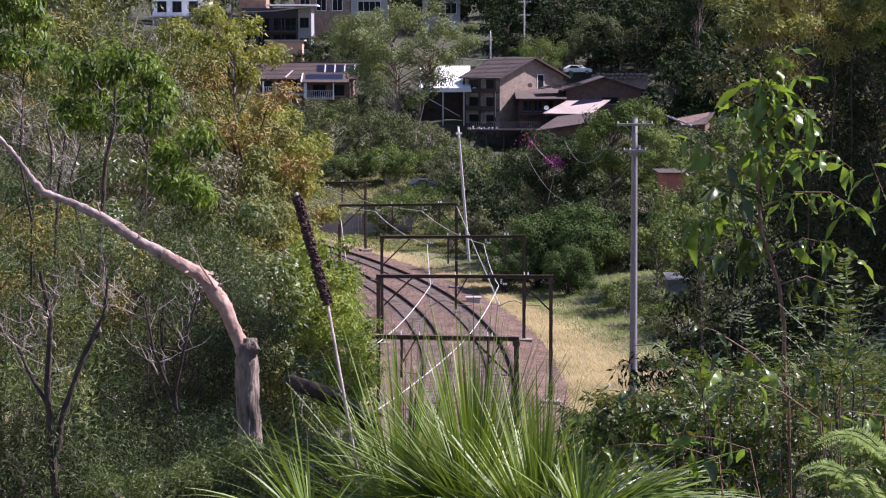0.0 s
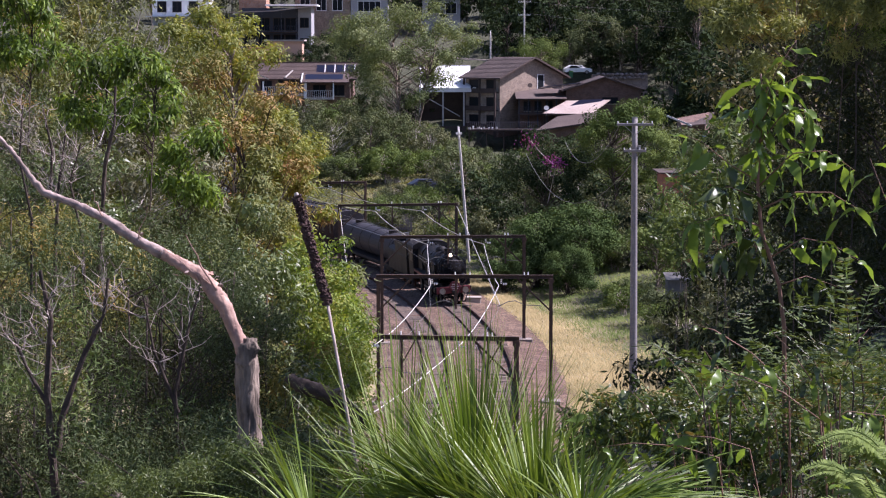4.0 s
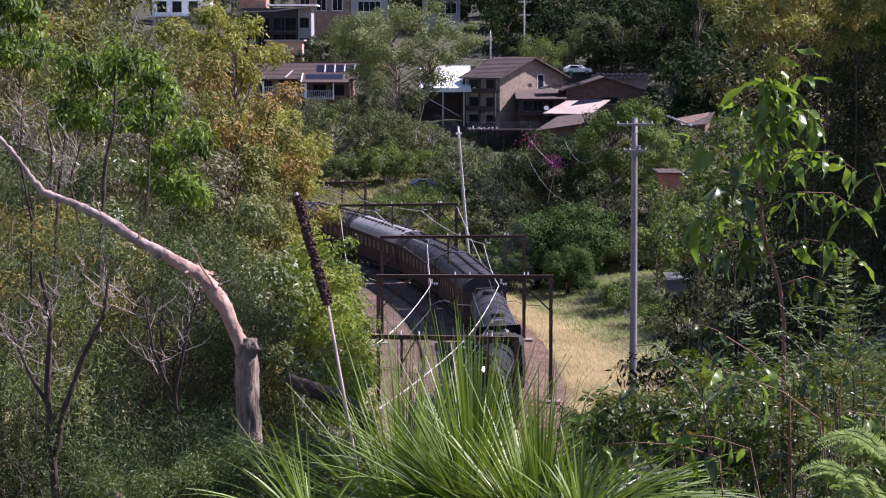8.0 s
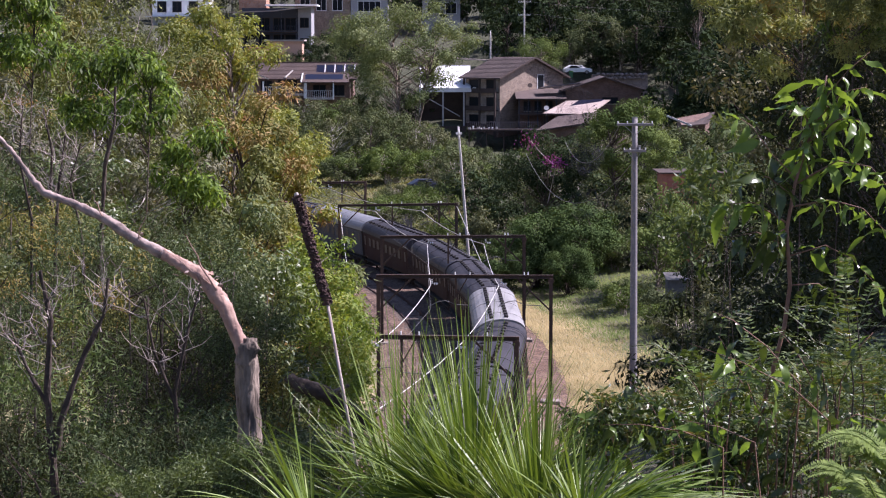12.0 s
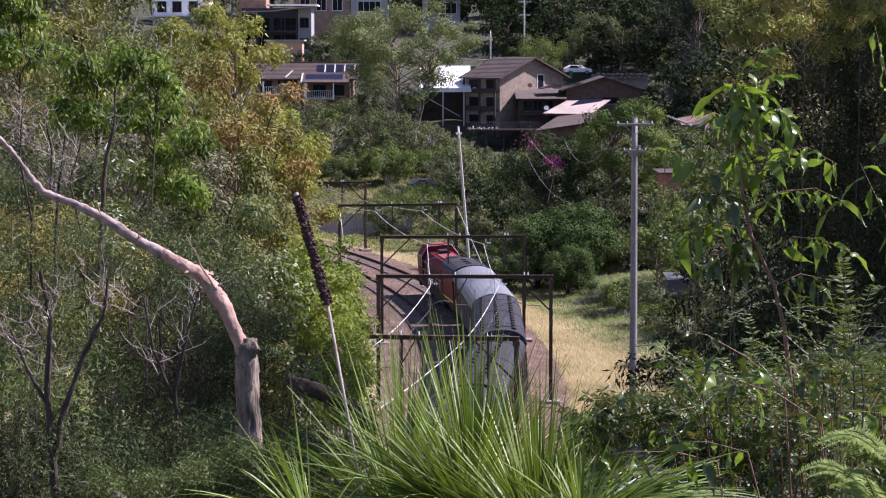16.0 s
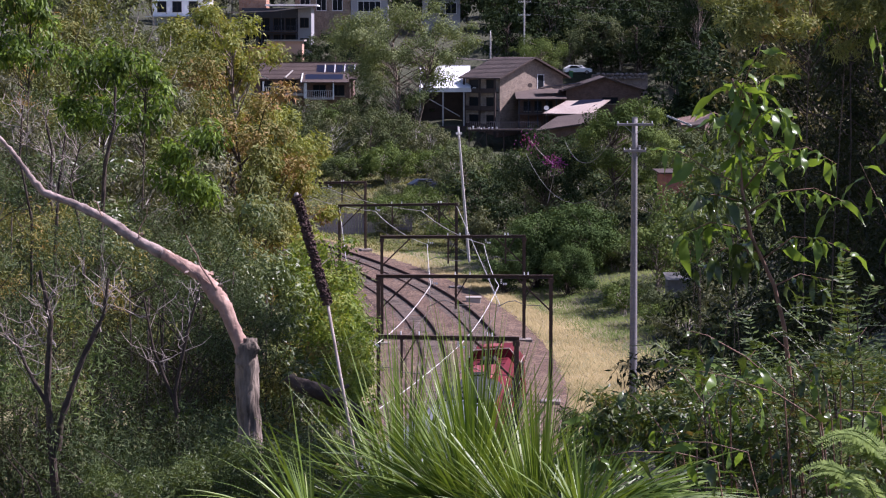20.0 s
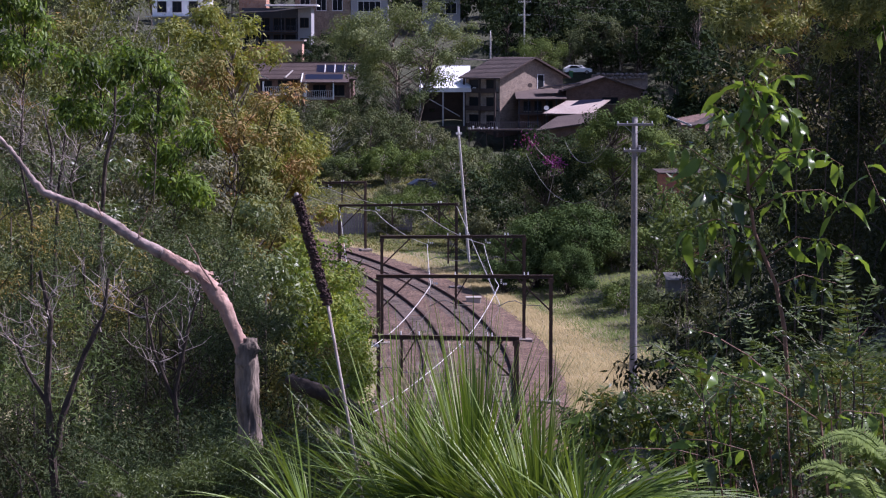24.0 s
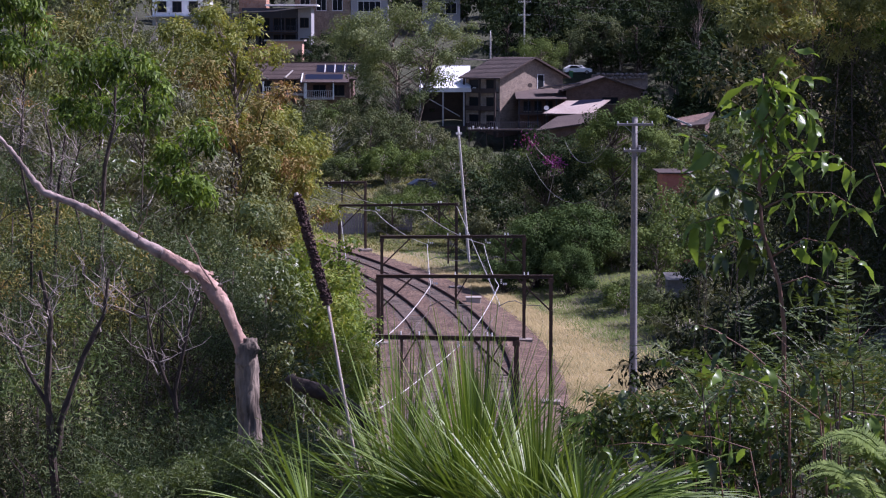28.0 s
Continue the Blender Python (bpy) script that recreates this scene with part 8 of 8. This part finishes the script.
LEAF_MESHES = [leaf_shape(0.15, 0.038, 0.25, 1), leaf_shape(0.16, 0.044, 0.45, 2), leaf_shape(0.12, 0.034, 0.1, 3), leaf_shape(0.17, 0.036, 0.55, 4), leaf_shape(0.095, 0.028, -0.1, 5), leaf_shape(0.14, 0.041, 0.35, 6)]
# same leaf shapes in the darker colour that stands for shade
SHADE_LEAVES = [leaf_shape(0.14, 0.037, 0.3, 11, "leaf_shade"), leaf_shape(0.155, 0.046, 0.5, 12, "leaf_shade"), leaf_shape(0.12, 0.038, 0.1, 13, "leaf_shade"), leaf_shape(0.16, 0.038, 0.6, 14, "leaf_shade")]
MIXED_LEAVES = LEAF_MESHES + SHADE_LEAVES[:3]
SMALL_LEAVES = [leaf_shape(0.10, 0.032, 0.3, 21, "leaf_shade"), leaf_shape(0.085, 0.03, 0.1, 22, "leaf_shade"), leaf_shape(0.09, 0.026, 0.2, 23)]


def leafy_branch(thing, pts, radius, n, seed, big=0.86, start=0.15, shapes=LEAF_MESHES):
    """A twig with broad leaves set along it in a spiral."""
    r = random.Random(seed)
    v = [Vector(p) for p in pts]
    radius *= 0.6
    part("twig", tube(bmesh.new(), v, [radius * (1 - 0.75 * k / (len(v) - 1)) for k in range(len(v))], 7), "twig_red", thing, smooth=True)
    for k in range(n):
        s = start + (1 - start) * (k + 0.5) / n
        f = s * (len(v) - 1)
        i = min(int(f), len(v) - 2)
        p = v[i].lerp(v[i + 1], f - i)
        ob = new("leaf", r.choice(shapes))
        ob.parent = thing
        az = k * 137.5 + r.uniform(-25, 25)
        ob.matrix_basis = Matrix.Translation(p) @ pose(0, 0, 0, 0, r.uniform(-12, 72), az) @ pose(0, 0, 0, r.uniform(-60, 60), 0, 0) @ Matrix.Scale(big * r.uniform(0.5, 1.2), 4)


def sapling():
    t = empty("sapling", Matrix.Translation((1.215, 9.0, 18.92)), "sunlit gum sapling with broad shiny green leaves", "sapling")
    stem = [(0.02, 0, -1.4), (0.0, 0, 0.0), (-0.02, 0, 0.15), (-0.085, 0, 0.34), (-0.1, 0, 0.5), (-0.095, 0.01, 0.64), (-0.085, 0.01, 0.78), (-0.095, 0, 0.9)]
    part("stem", tube(bmesh.new(), stem, [0.009, 0.008, 0.0075, 0.007, 0.006, 0.005, 0.004, 0.003], 8), "twig_red", t, smooth=True)
    # the drooping crown
    leafy_branch(t, stem[4:], 0.004, 35, 1, 0.92, 0.2)
    leafy_branch(t, [(-0.09, 0, 0.66), (-0.02, -0.03, 0.76), (0.05, -0.03, 0.78), (0.1, -0.03, 0.72)], 0.005, 16, 2)
    leafy_branch(t, [(-0.085, 0, 0.74), (-0.02, 0.03, 0.86), (0.06, 0.03, 0.9)], 0.005, 11, 3)
    leafy_branch(t, [(-0.095, 0, 0.7), (-0.16, 0.02, 0.78), (-0.2, 0.02, 0.8)], 0.005, 8, 5)
    leafy_branch(t, [(-0.09, 0, 0.8), (-0.03, 0.0, 0.93), (0.03, 0.0, 1.02)], 0.004, 7, 9)
    # a long side twig to the sun
    leafy_branch(t, [(-0.1, 0, 0.5), (0.02, -0.02, 0.62), (0.14, -0.02, 0.63), (0.24, -0.02, 0.56)], 0.006, 20, 4)
    leafy_branch(t, [(-0.09, 0, 0.42), (0.04, 0.02, 0.48), (0.16, 0.02, 0.48), (0.26, 0.0, 0.42)], 0.006, 18, 12)
    # twigs on the other side, their shade put into darker leaf colour
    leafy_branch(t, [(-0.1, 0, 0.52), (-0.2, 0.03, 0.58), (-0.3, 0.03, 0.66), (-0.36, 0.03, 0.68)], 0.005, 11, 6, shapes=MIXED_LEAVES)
    leafy_branch(t, [(-0.1, 0, 0.46), (-0.2, -0.03, 0.5), (-0.29, -0.03, 0.5)], 0.005, 14, 8, shapes=SHADE_LEAVES)
    leafy_branch(t, [(-0.07, 0, 0.28), (-0.18, 0.04, 0.3), (-0.3, 0.05, 0.24)], 0.005, 12, 14, 0.8, shapes=SHADE_LEAVES)
    leafy_branch(t, [(-0.02, 0, 0.15), (0.08, 0.03, 0.18), (0.2, 0.04, 0.14)], 0.005, 10, 15, 0.8, shapes=SHADE_LEAVES)
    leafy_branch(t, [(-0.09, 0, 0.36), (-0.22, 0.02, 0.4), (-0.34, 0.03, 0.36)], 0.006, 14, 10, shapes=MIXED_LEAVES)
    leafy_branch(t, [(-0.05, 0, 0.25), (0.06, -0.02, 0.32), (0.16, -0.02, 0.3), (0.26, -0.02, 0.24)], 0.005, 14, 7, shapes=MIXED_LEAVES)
    leafy_branch(t, [(-0.09, 0, 0.34), (-0.12, -0.04, 0.32), (-0.1, -0.06, 0.26)], 0.004, 7, 11, shapes=SHADE_LEAVES)
    return t


SAPLING = sapling()


def side_sapling(x, y, z, seed, label, spec, shapes=LEAF_MESHES, big=0.86):
    t = empty("sapling", Matrix.Translation((x, y, z)), label, "sapling")
    for k, (pts, n) in enumerate(spec):
        leafy_branch(t, pts, 0.0055, n, seed + k, big, shapes=shapes)
    return t


LOW_BRANCH = side_sapling(1.28, 9.0, 18.35, 20, "low leafy gum shoots with reddish twigs", [
    ([(0, 0, -1.0), (-0.1, 0, 0.1), (-0.24, 0.0, 0.35), (-0.36, 0, 0.5)], 12), ([(0.0, 0, -1.0), (-0.2, 0.03, 0.05), (-0.42, 0.03, 0.2), (-0.52, 0.02, 0.22)], 12), ([(0, 0, -1.0), (0.1, 0, 0.0), (0.22, 0, 0.2), (0.3, 0.02, 0.32)], 10)])
EDGE_BRANCH = side_sapling(1.72, 9.4, 19.0, 30, "gum sapling shoots with bright leaves", [
    ([(0.1, 0, -1.2), (0.02, 0, 0.0), (-0.06, 0, 0.3), (-0.14, 0.0, 0.5)], 14), ([(0.1, 0, -1.2), (0.05, 0.03, 0.2), (0.0, 0.03, 0.7), (-0.05, 0.02, 1.0)], 18)])
FRONT_SHOOT = side_sapling(0.72, 10.2, 18.0, 40, "leafy gum shoots rising above the grass", [
    ([(0.1, 0, -1.0), (-0.02, 0, 0.1), (-0.1, 0, 0.3), (-0.14, 0.0, 0.46)], 14), ([(0.1, 0, -1.0), (0.1, 0.03, 0.1), (0.02, 0.03, 0.24), (-0.06, 0.02, 0.3)], 12), ([(0.1, 0, -1.0), (0.25, 0.03, 0.05), (0.4, 0.03, 0.2), (0.5, 0.02, 0.25)], 12)])

RED_BRANCH = side_sapling(1.183, 7.9, 18.507, 300, "arching reddish gum branches with sparse shiny leaves", [
    ([(0.089, 0.1, -0.7), (0.015, 0.05, 0.233), (-0.119, 0.0, 0.332), (-0.288, 0.0, 0.398), (-0.465, -0.03, 0.444)], 10),
    ([(-0.213, 0.1, -0.736), (-0.312, 0.05, 0.117), (-0.445, 0.0, 0.162), (-0.587, 0.0, 0.171), (-0.702, -0.03, 0.162)], 11),
    ([(-0.053, 0.1, -0.7), (-0.093, 0.05, 0.34), (-0.218, 0.0, 0.456), (-0.333, 0.0, 0.527), (-0.404, -0.03, 0.551)], 8),
    ([(0.266, 0.1, -0.6639999999999999), (0.209, 0.05, 0.251), (0.085, 0.0, 0.273), (0.036, 0.0, 0.242)], 7),
    ([(-0.017, 0.1, -0.736), (-0.215, 0.05, 0.144), (-0.339, 0.0, 0.189), (-0.463, 0.0, 0.198)], 6)], MIXED_LEAVES, 0.72)

SHOOTS = []
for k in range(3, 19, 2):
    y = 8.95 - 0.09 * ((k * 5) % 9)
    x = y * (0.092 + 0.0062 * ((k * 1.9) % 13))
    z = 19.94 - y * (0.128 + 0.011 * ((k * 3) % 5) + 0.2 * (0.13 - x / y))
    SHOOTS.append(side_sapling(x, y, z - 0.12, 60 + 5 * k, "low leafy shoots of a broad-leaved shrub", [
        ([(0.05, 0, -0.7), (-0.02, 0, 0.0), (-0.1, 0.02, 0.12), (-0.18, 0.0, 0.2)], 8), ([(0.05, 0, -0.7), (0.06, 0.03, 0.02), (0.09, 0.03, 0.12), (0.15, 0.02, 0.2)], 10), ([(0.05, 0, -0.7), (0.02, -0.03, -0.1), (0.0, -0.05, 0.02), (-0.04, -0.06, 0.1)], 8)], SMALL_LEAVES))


def fern(x, y, z, seed, n, label):
    t = empty("fern", Matrix.Translation((x, y, z)), label, "fern", "ferns")
    part("stalk", tube(bmesh.new(), [(0, 0, float(land(x, y)) - z - 0.1), (0.02, 0, -0.2), (0, 0, 0.01)], 0.006, 6), "twig", t)
    SWAY.append((t, 0.5, seed * 1.3))
    r = np.random.default_rng(seed)
    for k in range(n):
        # most fronds arch down the slope into the light
        az, reach = (r.uniform(2.3, 4.1) if k % 3 else r.uniform(0, math.tau)), r.uniform(0.15, 0.25)
        hor = np.array([math.cos(az), math.sin(az) * 0.6, 0])
        side = np.array([-math.sin(az), math.cos(az), 0.0])
        s = np.linspace(0, 1, 40)
        mid = hor * (s * reach)[:, None]
        mid[:, 2] = 0.5 * reach * np.sin(s * 2.3)
        c, d, L = [], [], []
        for i in range(6, 40):
            for sg in (-1, 1):
                c.append(mid[i])
                d.append(side * sg + hor * 0.4 + np.array([0, 0, -0.12]))
                L.append(0.052 * (1 - s[i]) ** 0.75 + 0.008)
        L = np.array(L)
        f = leaves("frond", np.array(c), np.array(d), L, L * 0.11 + 0.0026, "fern", t, r, facing=unit(np.array([[0.0, -0.35, 1.0]]) + r.normal(size=(len(L), 3)) * 0.12))
        tagged(f, kind="stuff")
        part("rachis", tube(bmesh.new(), [tuple(m) for m in mid[::4]], 0.0025, 5), "fern", f)
    return t


for x, y, z, seed, n in ((1.24, 6.8, 18.76, 3, 9), (1.20, 6.9, 18.66, 4, 9), (1.30, 7.1, 18.70, 6, 8), (1.17, 6.7, 18.60, 8, 8)):
    fern(x, y, z, seed, n, "bright green bracken fern on the slope")

NEARS = [
    kind_of(1.6, "shrub", "small-leaved green shrub with reddish stems beside grass trees", "shrub", 91, 1.6, 0.62, 1.3, 24, 46, (0.105, 0.04), "leaf_gloss", "bark_dark", 0.003, droop=0.15, stems=3, spread=0.24, group="shrubs round the grass trees"),
    kind_of(1.6, "shrub", "fresh green narrow-leaved shrub beside the grass trees", "shrub", 92, 1.6, 0.62, 1.3, 24, 80, (0.085, 0.024), "leaf_bright", "bark_dark", 0.003, droop=0.1, stems=3, spread=0.24, group="shrubs round the grass trees"),
    kind_of(1.6, "shrub", "dark-leaved shrub with reddish stems beside the grass trees", "shrub", 93, 1.6, 0.62, 1.3, 22, 34, (0.15, 0.056), "leaf_gloss", "bark_dark", 0.003, droop=0.2, stems=3, spread=0.24, group="shrubs round the grass trees"),
]
for k in range(46):
    y = 15.5 - 7.0 * (k / 45) ** 0.75
    lat = 0.052 + 0.134 * ((k * 0.618) % 1.0)
    e = 0.128 + (15.5 - y) * 0.0062 + 0.02 * (0.12 - lat) / 0.06 + rng_p.uniform(-0.014, 0.016) + (0.012 if lat < 0.085 else 0)
    if lat < 0.09 and y < 11.0:
        continue
    k = (0, 2, 2, 0, 1)[k % 5] if lat > 0.08 else (2, 0)[k % 2]
    ob = plant(NEARS[k], lat * y, y, 19.94 - y * e, rng_p.uniform(0, 360))
    SWAY.append((ob, 0.6, rng_p.uniform(0, 9)))

for lat, y in ((0.066, 10.6), (0.072, 10.2), (0.078, 10.5), (0.084, 10.0)):
    SWAY.append((plant(NEARS[2], lat * y, y, 19.94 - y * 0.158, rng_p.uniform(0, 360)), 0.5, rng_p.uniform(0, 9)))
for k in range(10):
    y = 11.2 - 2.6 * ((k * 0.37) % 1.0)
    lat = 0.10 + 0.08 * ((k * 0.618) % 1.0)
    ob = plant(NEARS[k % 3], lat * y, y, 19.94 - y * (0.158 + 0.012 * ((k * 0.73) % 1.0)), rng_p.uniform(0, 360))
    SWAY.append((ob, 0.5, rng_p.uniform(0, 9)))


def pinnate_shrub(x, y, z, seed, n, label):
    """Arching stalks, each with two rows of small glossy leaflets."""
    t = empty("feather_leaved_shrub", Matrix.Translation((x, y, z)), label, "shrub", "feather-leaved shrubs")
    r = np.random.default_rng(seed)
    part("stem", tube(bmesh.new(), [(0, 0, float(land(x, y)) - z - 0.1), (0.03, 0, -0.2), (0, 0, 0.1)], [0.0035, 0.003, 0.002], 6), "bark_dark", t)
    for k in range(n):
        az, reach, lift = r.uniform(0, math.tau), r.uniform(0.13, 0.28), r.uniform(0.2, 1.0)
        root = np.array([0, 0, r.uniform(-0.25, 0.1)])
        hor = np.array([math.cos(az), math.sin(az), 0])
        side = np.array([-math.sin(az), math.cos(az), 0.0])
        s = np.linspace(0, 1, 13)
        mid = root + hor * (s * reach)[:, None]
        mid[:, 2] += lift * reach * np.sin(s * 2.0)
        c = np.repeat(mid[3:], 2, 0)
        d = np.array([side * sg + hor * 0.5 + np.array([0, 0, 0.1]) for _ in range(10) for sg in (-1, 1)])
        L = np.repeat(0.045 * (1 - 0.5 * s[3:]), 2) * r.uniform(0.8, 1.2, 20)
        f = leaves("frond", c, d, L, L * 0.34, "leaf_gloss", t, r, facing=unit(np.array([[0.0, 0.0, 1.0]]) - hor * 0.5 + r.normal(size=(20, 3)) * 0.15))
        tagged(f, kind="stuff")
        part("rachis", tube(bmesh.new(), [tuple(m) for m in mid[::4]], 0.0012, 4), "leaf_gloss", f)
    SWAY.append((t, 0.7, seed * 0.7))
    return t


for k in range(20):
    lat, y = 0.102 + 0.072 * ((k * 0.618) % 1.0), 8.3 + 1.8 * ((k * 0.37) % 1.0)
    pinnate_shrub(lat * y, y, 19.94 - y * (0.128 + 0.042 * ((k * 0.73) % 1.0) + 0.02 * (0.13 - lat) / 0.04), 200 + k, 15, "shrub with feathery glossy leaves beside the ferns")

TUFTS = [kind_of(9.0, "gum_tree", "slender young gum topped with fresh bright green leaves", "tree", 95, 9.0, 0.62, 1.8, 26, 84, (0.125, 0.036), "leaf_vivid", "bark_dark", 0.022, droop=0.9, spread=0.27, group=G_BUSH, root=7.0, loose=0.5)]
for x, y, top in ((-4.8, 40.0, 19.85), (-4.35, 43.0, 18.5), (-6.1, 44.0, 19.75), (-6.75, 40.0, 20.85), (3.95, 24.0, 20.75)):
    SWAY.append((plant(TUFTS[0], x, y, top, rng_p.uniform(0, 360)), 0.8, rng_p.uniform(0, 9)))
SLENDERS = [kind_of(5.0, "shrub", "upright narrow-leaved shrub behind the sapling", "shrub", 97, 5.0, 0.26, 0.8, 18, 34, (0.075, 0.019), "leaf_slim", "bark_dark", 0.004, droop=-0.3, stems=3, spread=0.3, group="shrubs round the grass trees", root=4.0, loose=0.6)]
for lat, y, e in ((0.099, 11.6, 0.050), (0.112, 11.2, 0.032)):
    SWAY.append((plant(SLENDERS[0], lat * y, y, 19.94 - y * e, rng_p.uniform(0, 360)), 1.2, rng_p.uniform(0, 9)))
WATTLES = [kind_of(9.0, "wattle", "olive wattle flecked with orange flowers on the near slope", "tree", 96, 9.0, 0.78, 1.5, 46, 280, (0.062, 0.0155), "leaf_fleck", "bark_dark", 0.012, droop=0.1, spread=0.15, group=G_RIGHT, root=7.0, loose=0.7, split=True, narrow=True)]
for lat, y, e in ((0.133, 14.8, -0.045), (0.160, 15.6, -0.05), (0.188, 14.2, -0.07)):
    SWAY.append((plant(WATTLES[0], lat * y, y, 19.94 - y * e, rng_p.uniform(0, 360)), 0.8, rng_p.uniform(0, 9)))
for t in [TALLS] + GUMS + SHRUBS + RIGHTS + FARS + LOWS + NEARS + TUFTS + WATTLES + SLENDERS + [EDGES] + [big_gum, dome_tree, hedge_tree, big_bush, creeper]:
    if t.name not in FIRST:
        for o in (*t.children_recursive, t):
            bpy.data.objects.remove(o)


# ---- what moves ----
def wind(t, beat):
    """Gusts: a slow swell with quicker shivers, between about -1 and 1."""
    return 0.55 * math.sin(0.9 * t + beat) + 0.3 * math.sin(2.3 * t + 1.7 * beat) + 0.15 * math.sin(4.1 * t + 0.6 * beat)


# the lean of the sapling, in degrees, as the gusts bend it
LEAN = [(0, 0.0), (0.5, -5.1), (1, -4.8), (1.5, -2.1), (2, 4.7), (2.5, 6.0), (3, 7.5), (3.5, 4.2), (4.5, -1.5), (5.5, 2.4), (6, 9.3), (6.5, 6.9), (7, 9.6), (7.5, 0.6), (8, 0.9), (8.5, -2.2), (9, -4.5), (9.5, -3.4), (10, -2.1), (10.5, 4.8), (11, 10.8), (11.5, 15.0), (12, 15.0), (12.5, 8.1), (13.5, 6.0), (14.5, 9.8), (15, -4.2), (15.5, -5.7), (16, -6.3), (16.5, -8.1), (17, -5.7), (17.5, -2.4), (18, -2.2), (18.5, -1.8), (19, -6.6), (19.5, -5.4), (20, -6.3), (20.5, -4.5), (21, -4.9), (21.5, -6.3), (22.5, -2.2), (23.5, -6.0), (24, -3.8), (24.5, 3.9), (25, 0.0), (25.5, 3.9), (26, -0.6), (26.5, 8.1), (27, 12.0), (27.5, 6.0), (28, 0.6)]


def motions():
    v0, w0 = 16.75, 111.0
    ENGINE_BACK = 2.4
    for ob, back in TRAIN:
        rows = []
        for k in range(0, 57):
            t = k * 0.5
            a = (w0 - v0 * t + back) / (RAD + GAP / 2)
            p = on_line(a * RAD, GAP / 2, 0.0)
            rows.append((t, pose(p.x, p.y, 0.0, 0, 0, math.degrees(a)) @ pose(0, 0, 0, 0, -4.0, 0)))
        walk(ob, rows)
        # wheels turn as far as the vehicle rolls
        for w in ob.children_recursive:
            if "radius" in w:
                r, at = w["radius"], w.matrix_basis.translation.copy()
                gap = 1 if r < 0.7 else 2
                walk(w, [(k / FPS, pose(*at, math.degrees(v0 * k / FPS / r), 0, 0)) for k in range(0, 841, gap)])
    # each puff rides in the smokebox until it leaves the chimney, then rises and drifts with the wind
    for ob, t0, turn, rise in PUFFS:
        rows = []
        for k in range(0, 113):
            t = k * 0.25
            a = (w0 - v0 * min(t, t0) + ENGINE_BACK - 5.6) / (RAD + GAP / 2)
            p = on_line(a * RAD, GAP / 2 - 0.2, 2.6)
            age = max(0.0, t - t0)
            p += Vector((0.5 * age + 0.1 * age * age, 1.2 * age + 0.16 * age * age, min(age, 0.8) * 2.6 + 0.3 * rise * age + 0.07 * age * age))
            rows.append((t, pose(p.x, p.y, p.z, 0, 0, turn + 8 * age)))
        walk(ob, rows)
    for ob, size, beat in SWAY:
        m = ob.matrix_basis.copy()
        s = m.to_scale().x
        place_m = Matrix.LocRotScale(m.to_translation(), m.to_quaternion(), None)
        ob.scale = (s, s, s)
        rows = []
        for k in range(0, 41):
            t = k * 0.7
            x, y = size * wind(t, beat), 0.6 * size * wind(t + 3.1, beat)
            tip = pose(0, 0, 0, y, x, 0)
            rows.append((t, Matrix.Translation(place_m.translation) @ tip @ Matrix.Translation(-place_m.translation) @ place_m))
        walk(ob, rows)
    for ob, size, beat in ((SAPLING, 1.0, 0.0), (LOW_BRANCH, 0.45, 0.7), (EDGE_BRANCH, 0.7, 0.3), (FRONT_SHOOT, 0.35, 1.1), (RED_BRANCH, 0.4, 0.5), *((o, 0.3, 0.9 * k) for k, o in enumerate(SHOOTS))):
        base = ob.matrix_basis.copy()
        rows = [(t, base @ pose(0, 0, 0, 0.8 * size * wind(t, beat), size * a, 1.5 * size * wind(t, beat + 2))) for t, a in LEAN]
        walk(ob, rows)


motions()
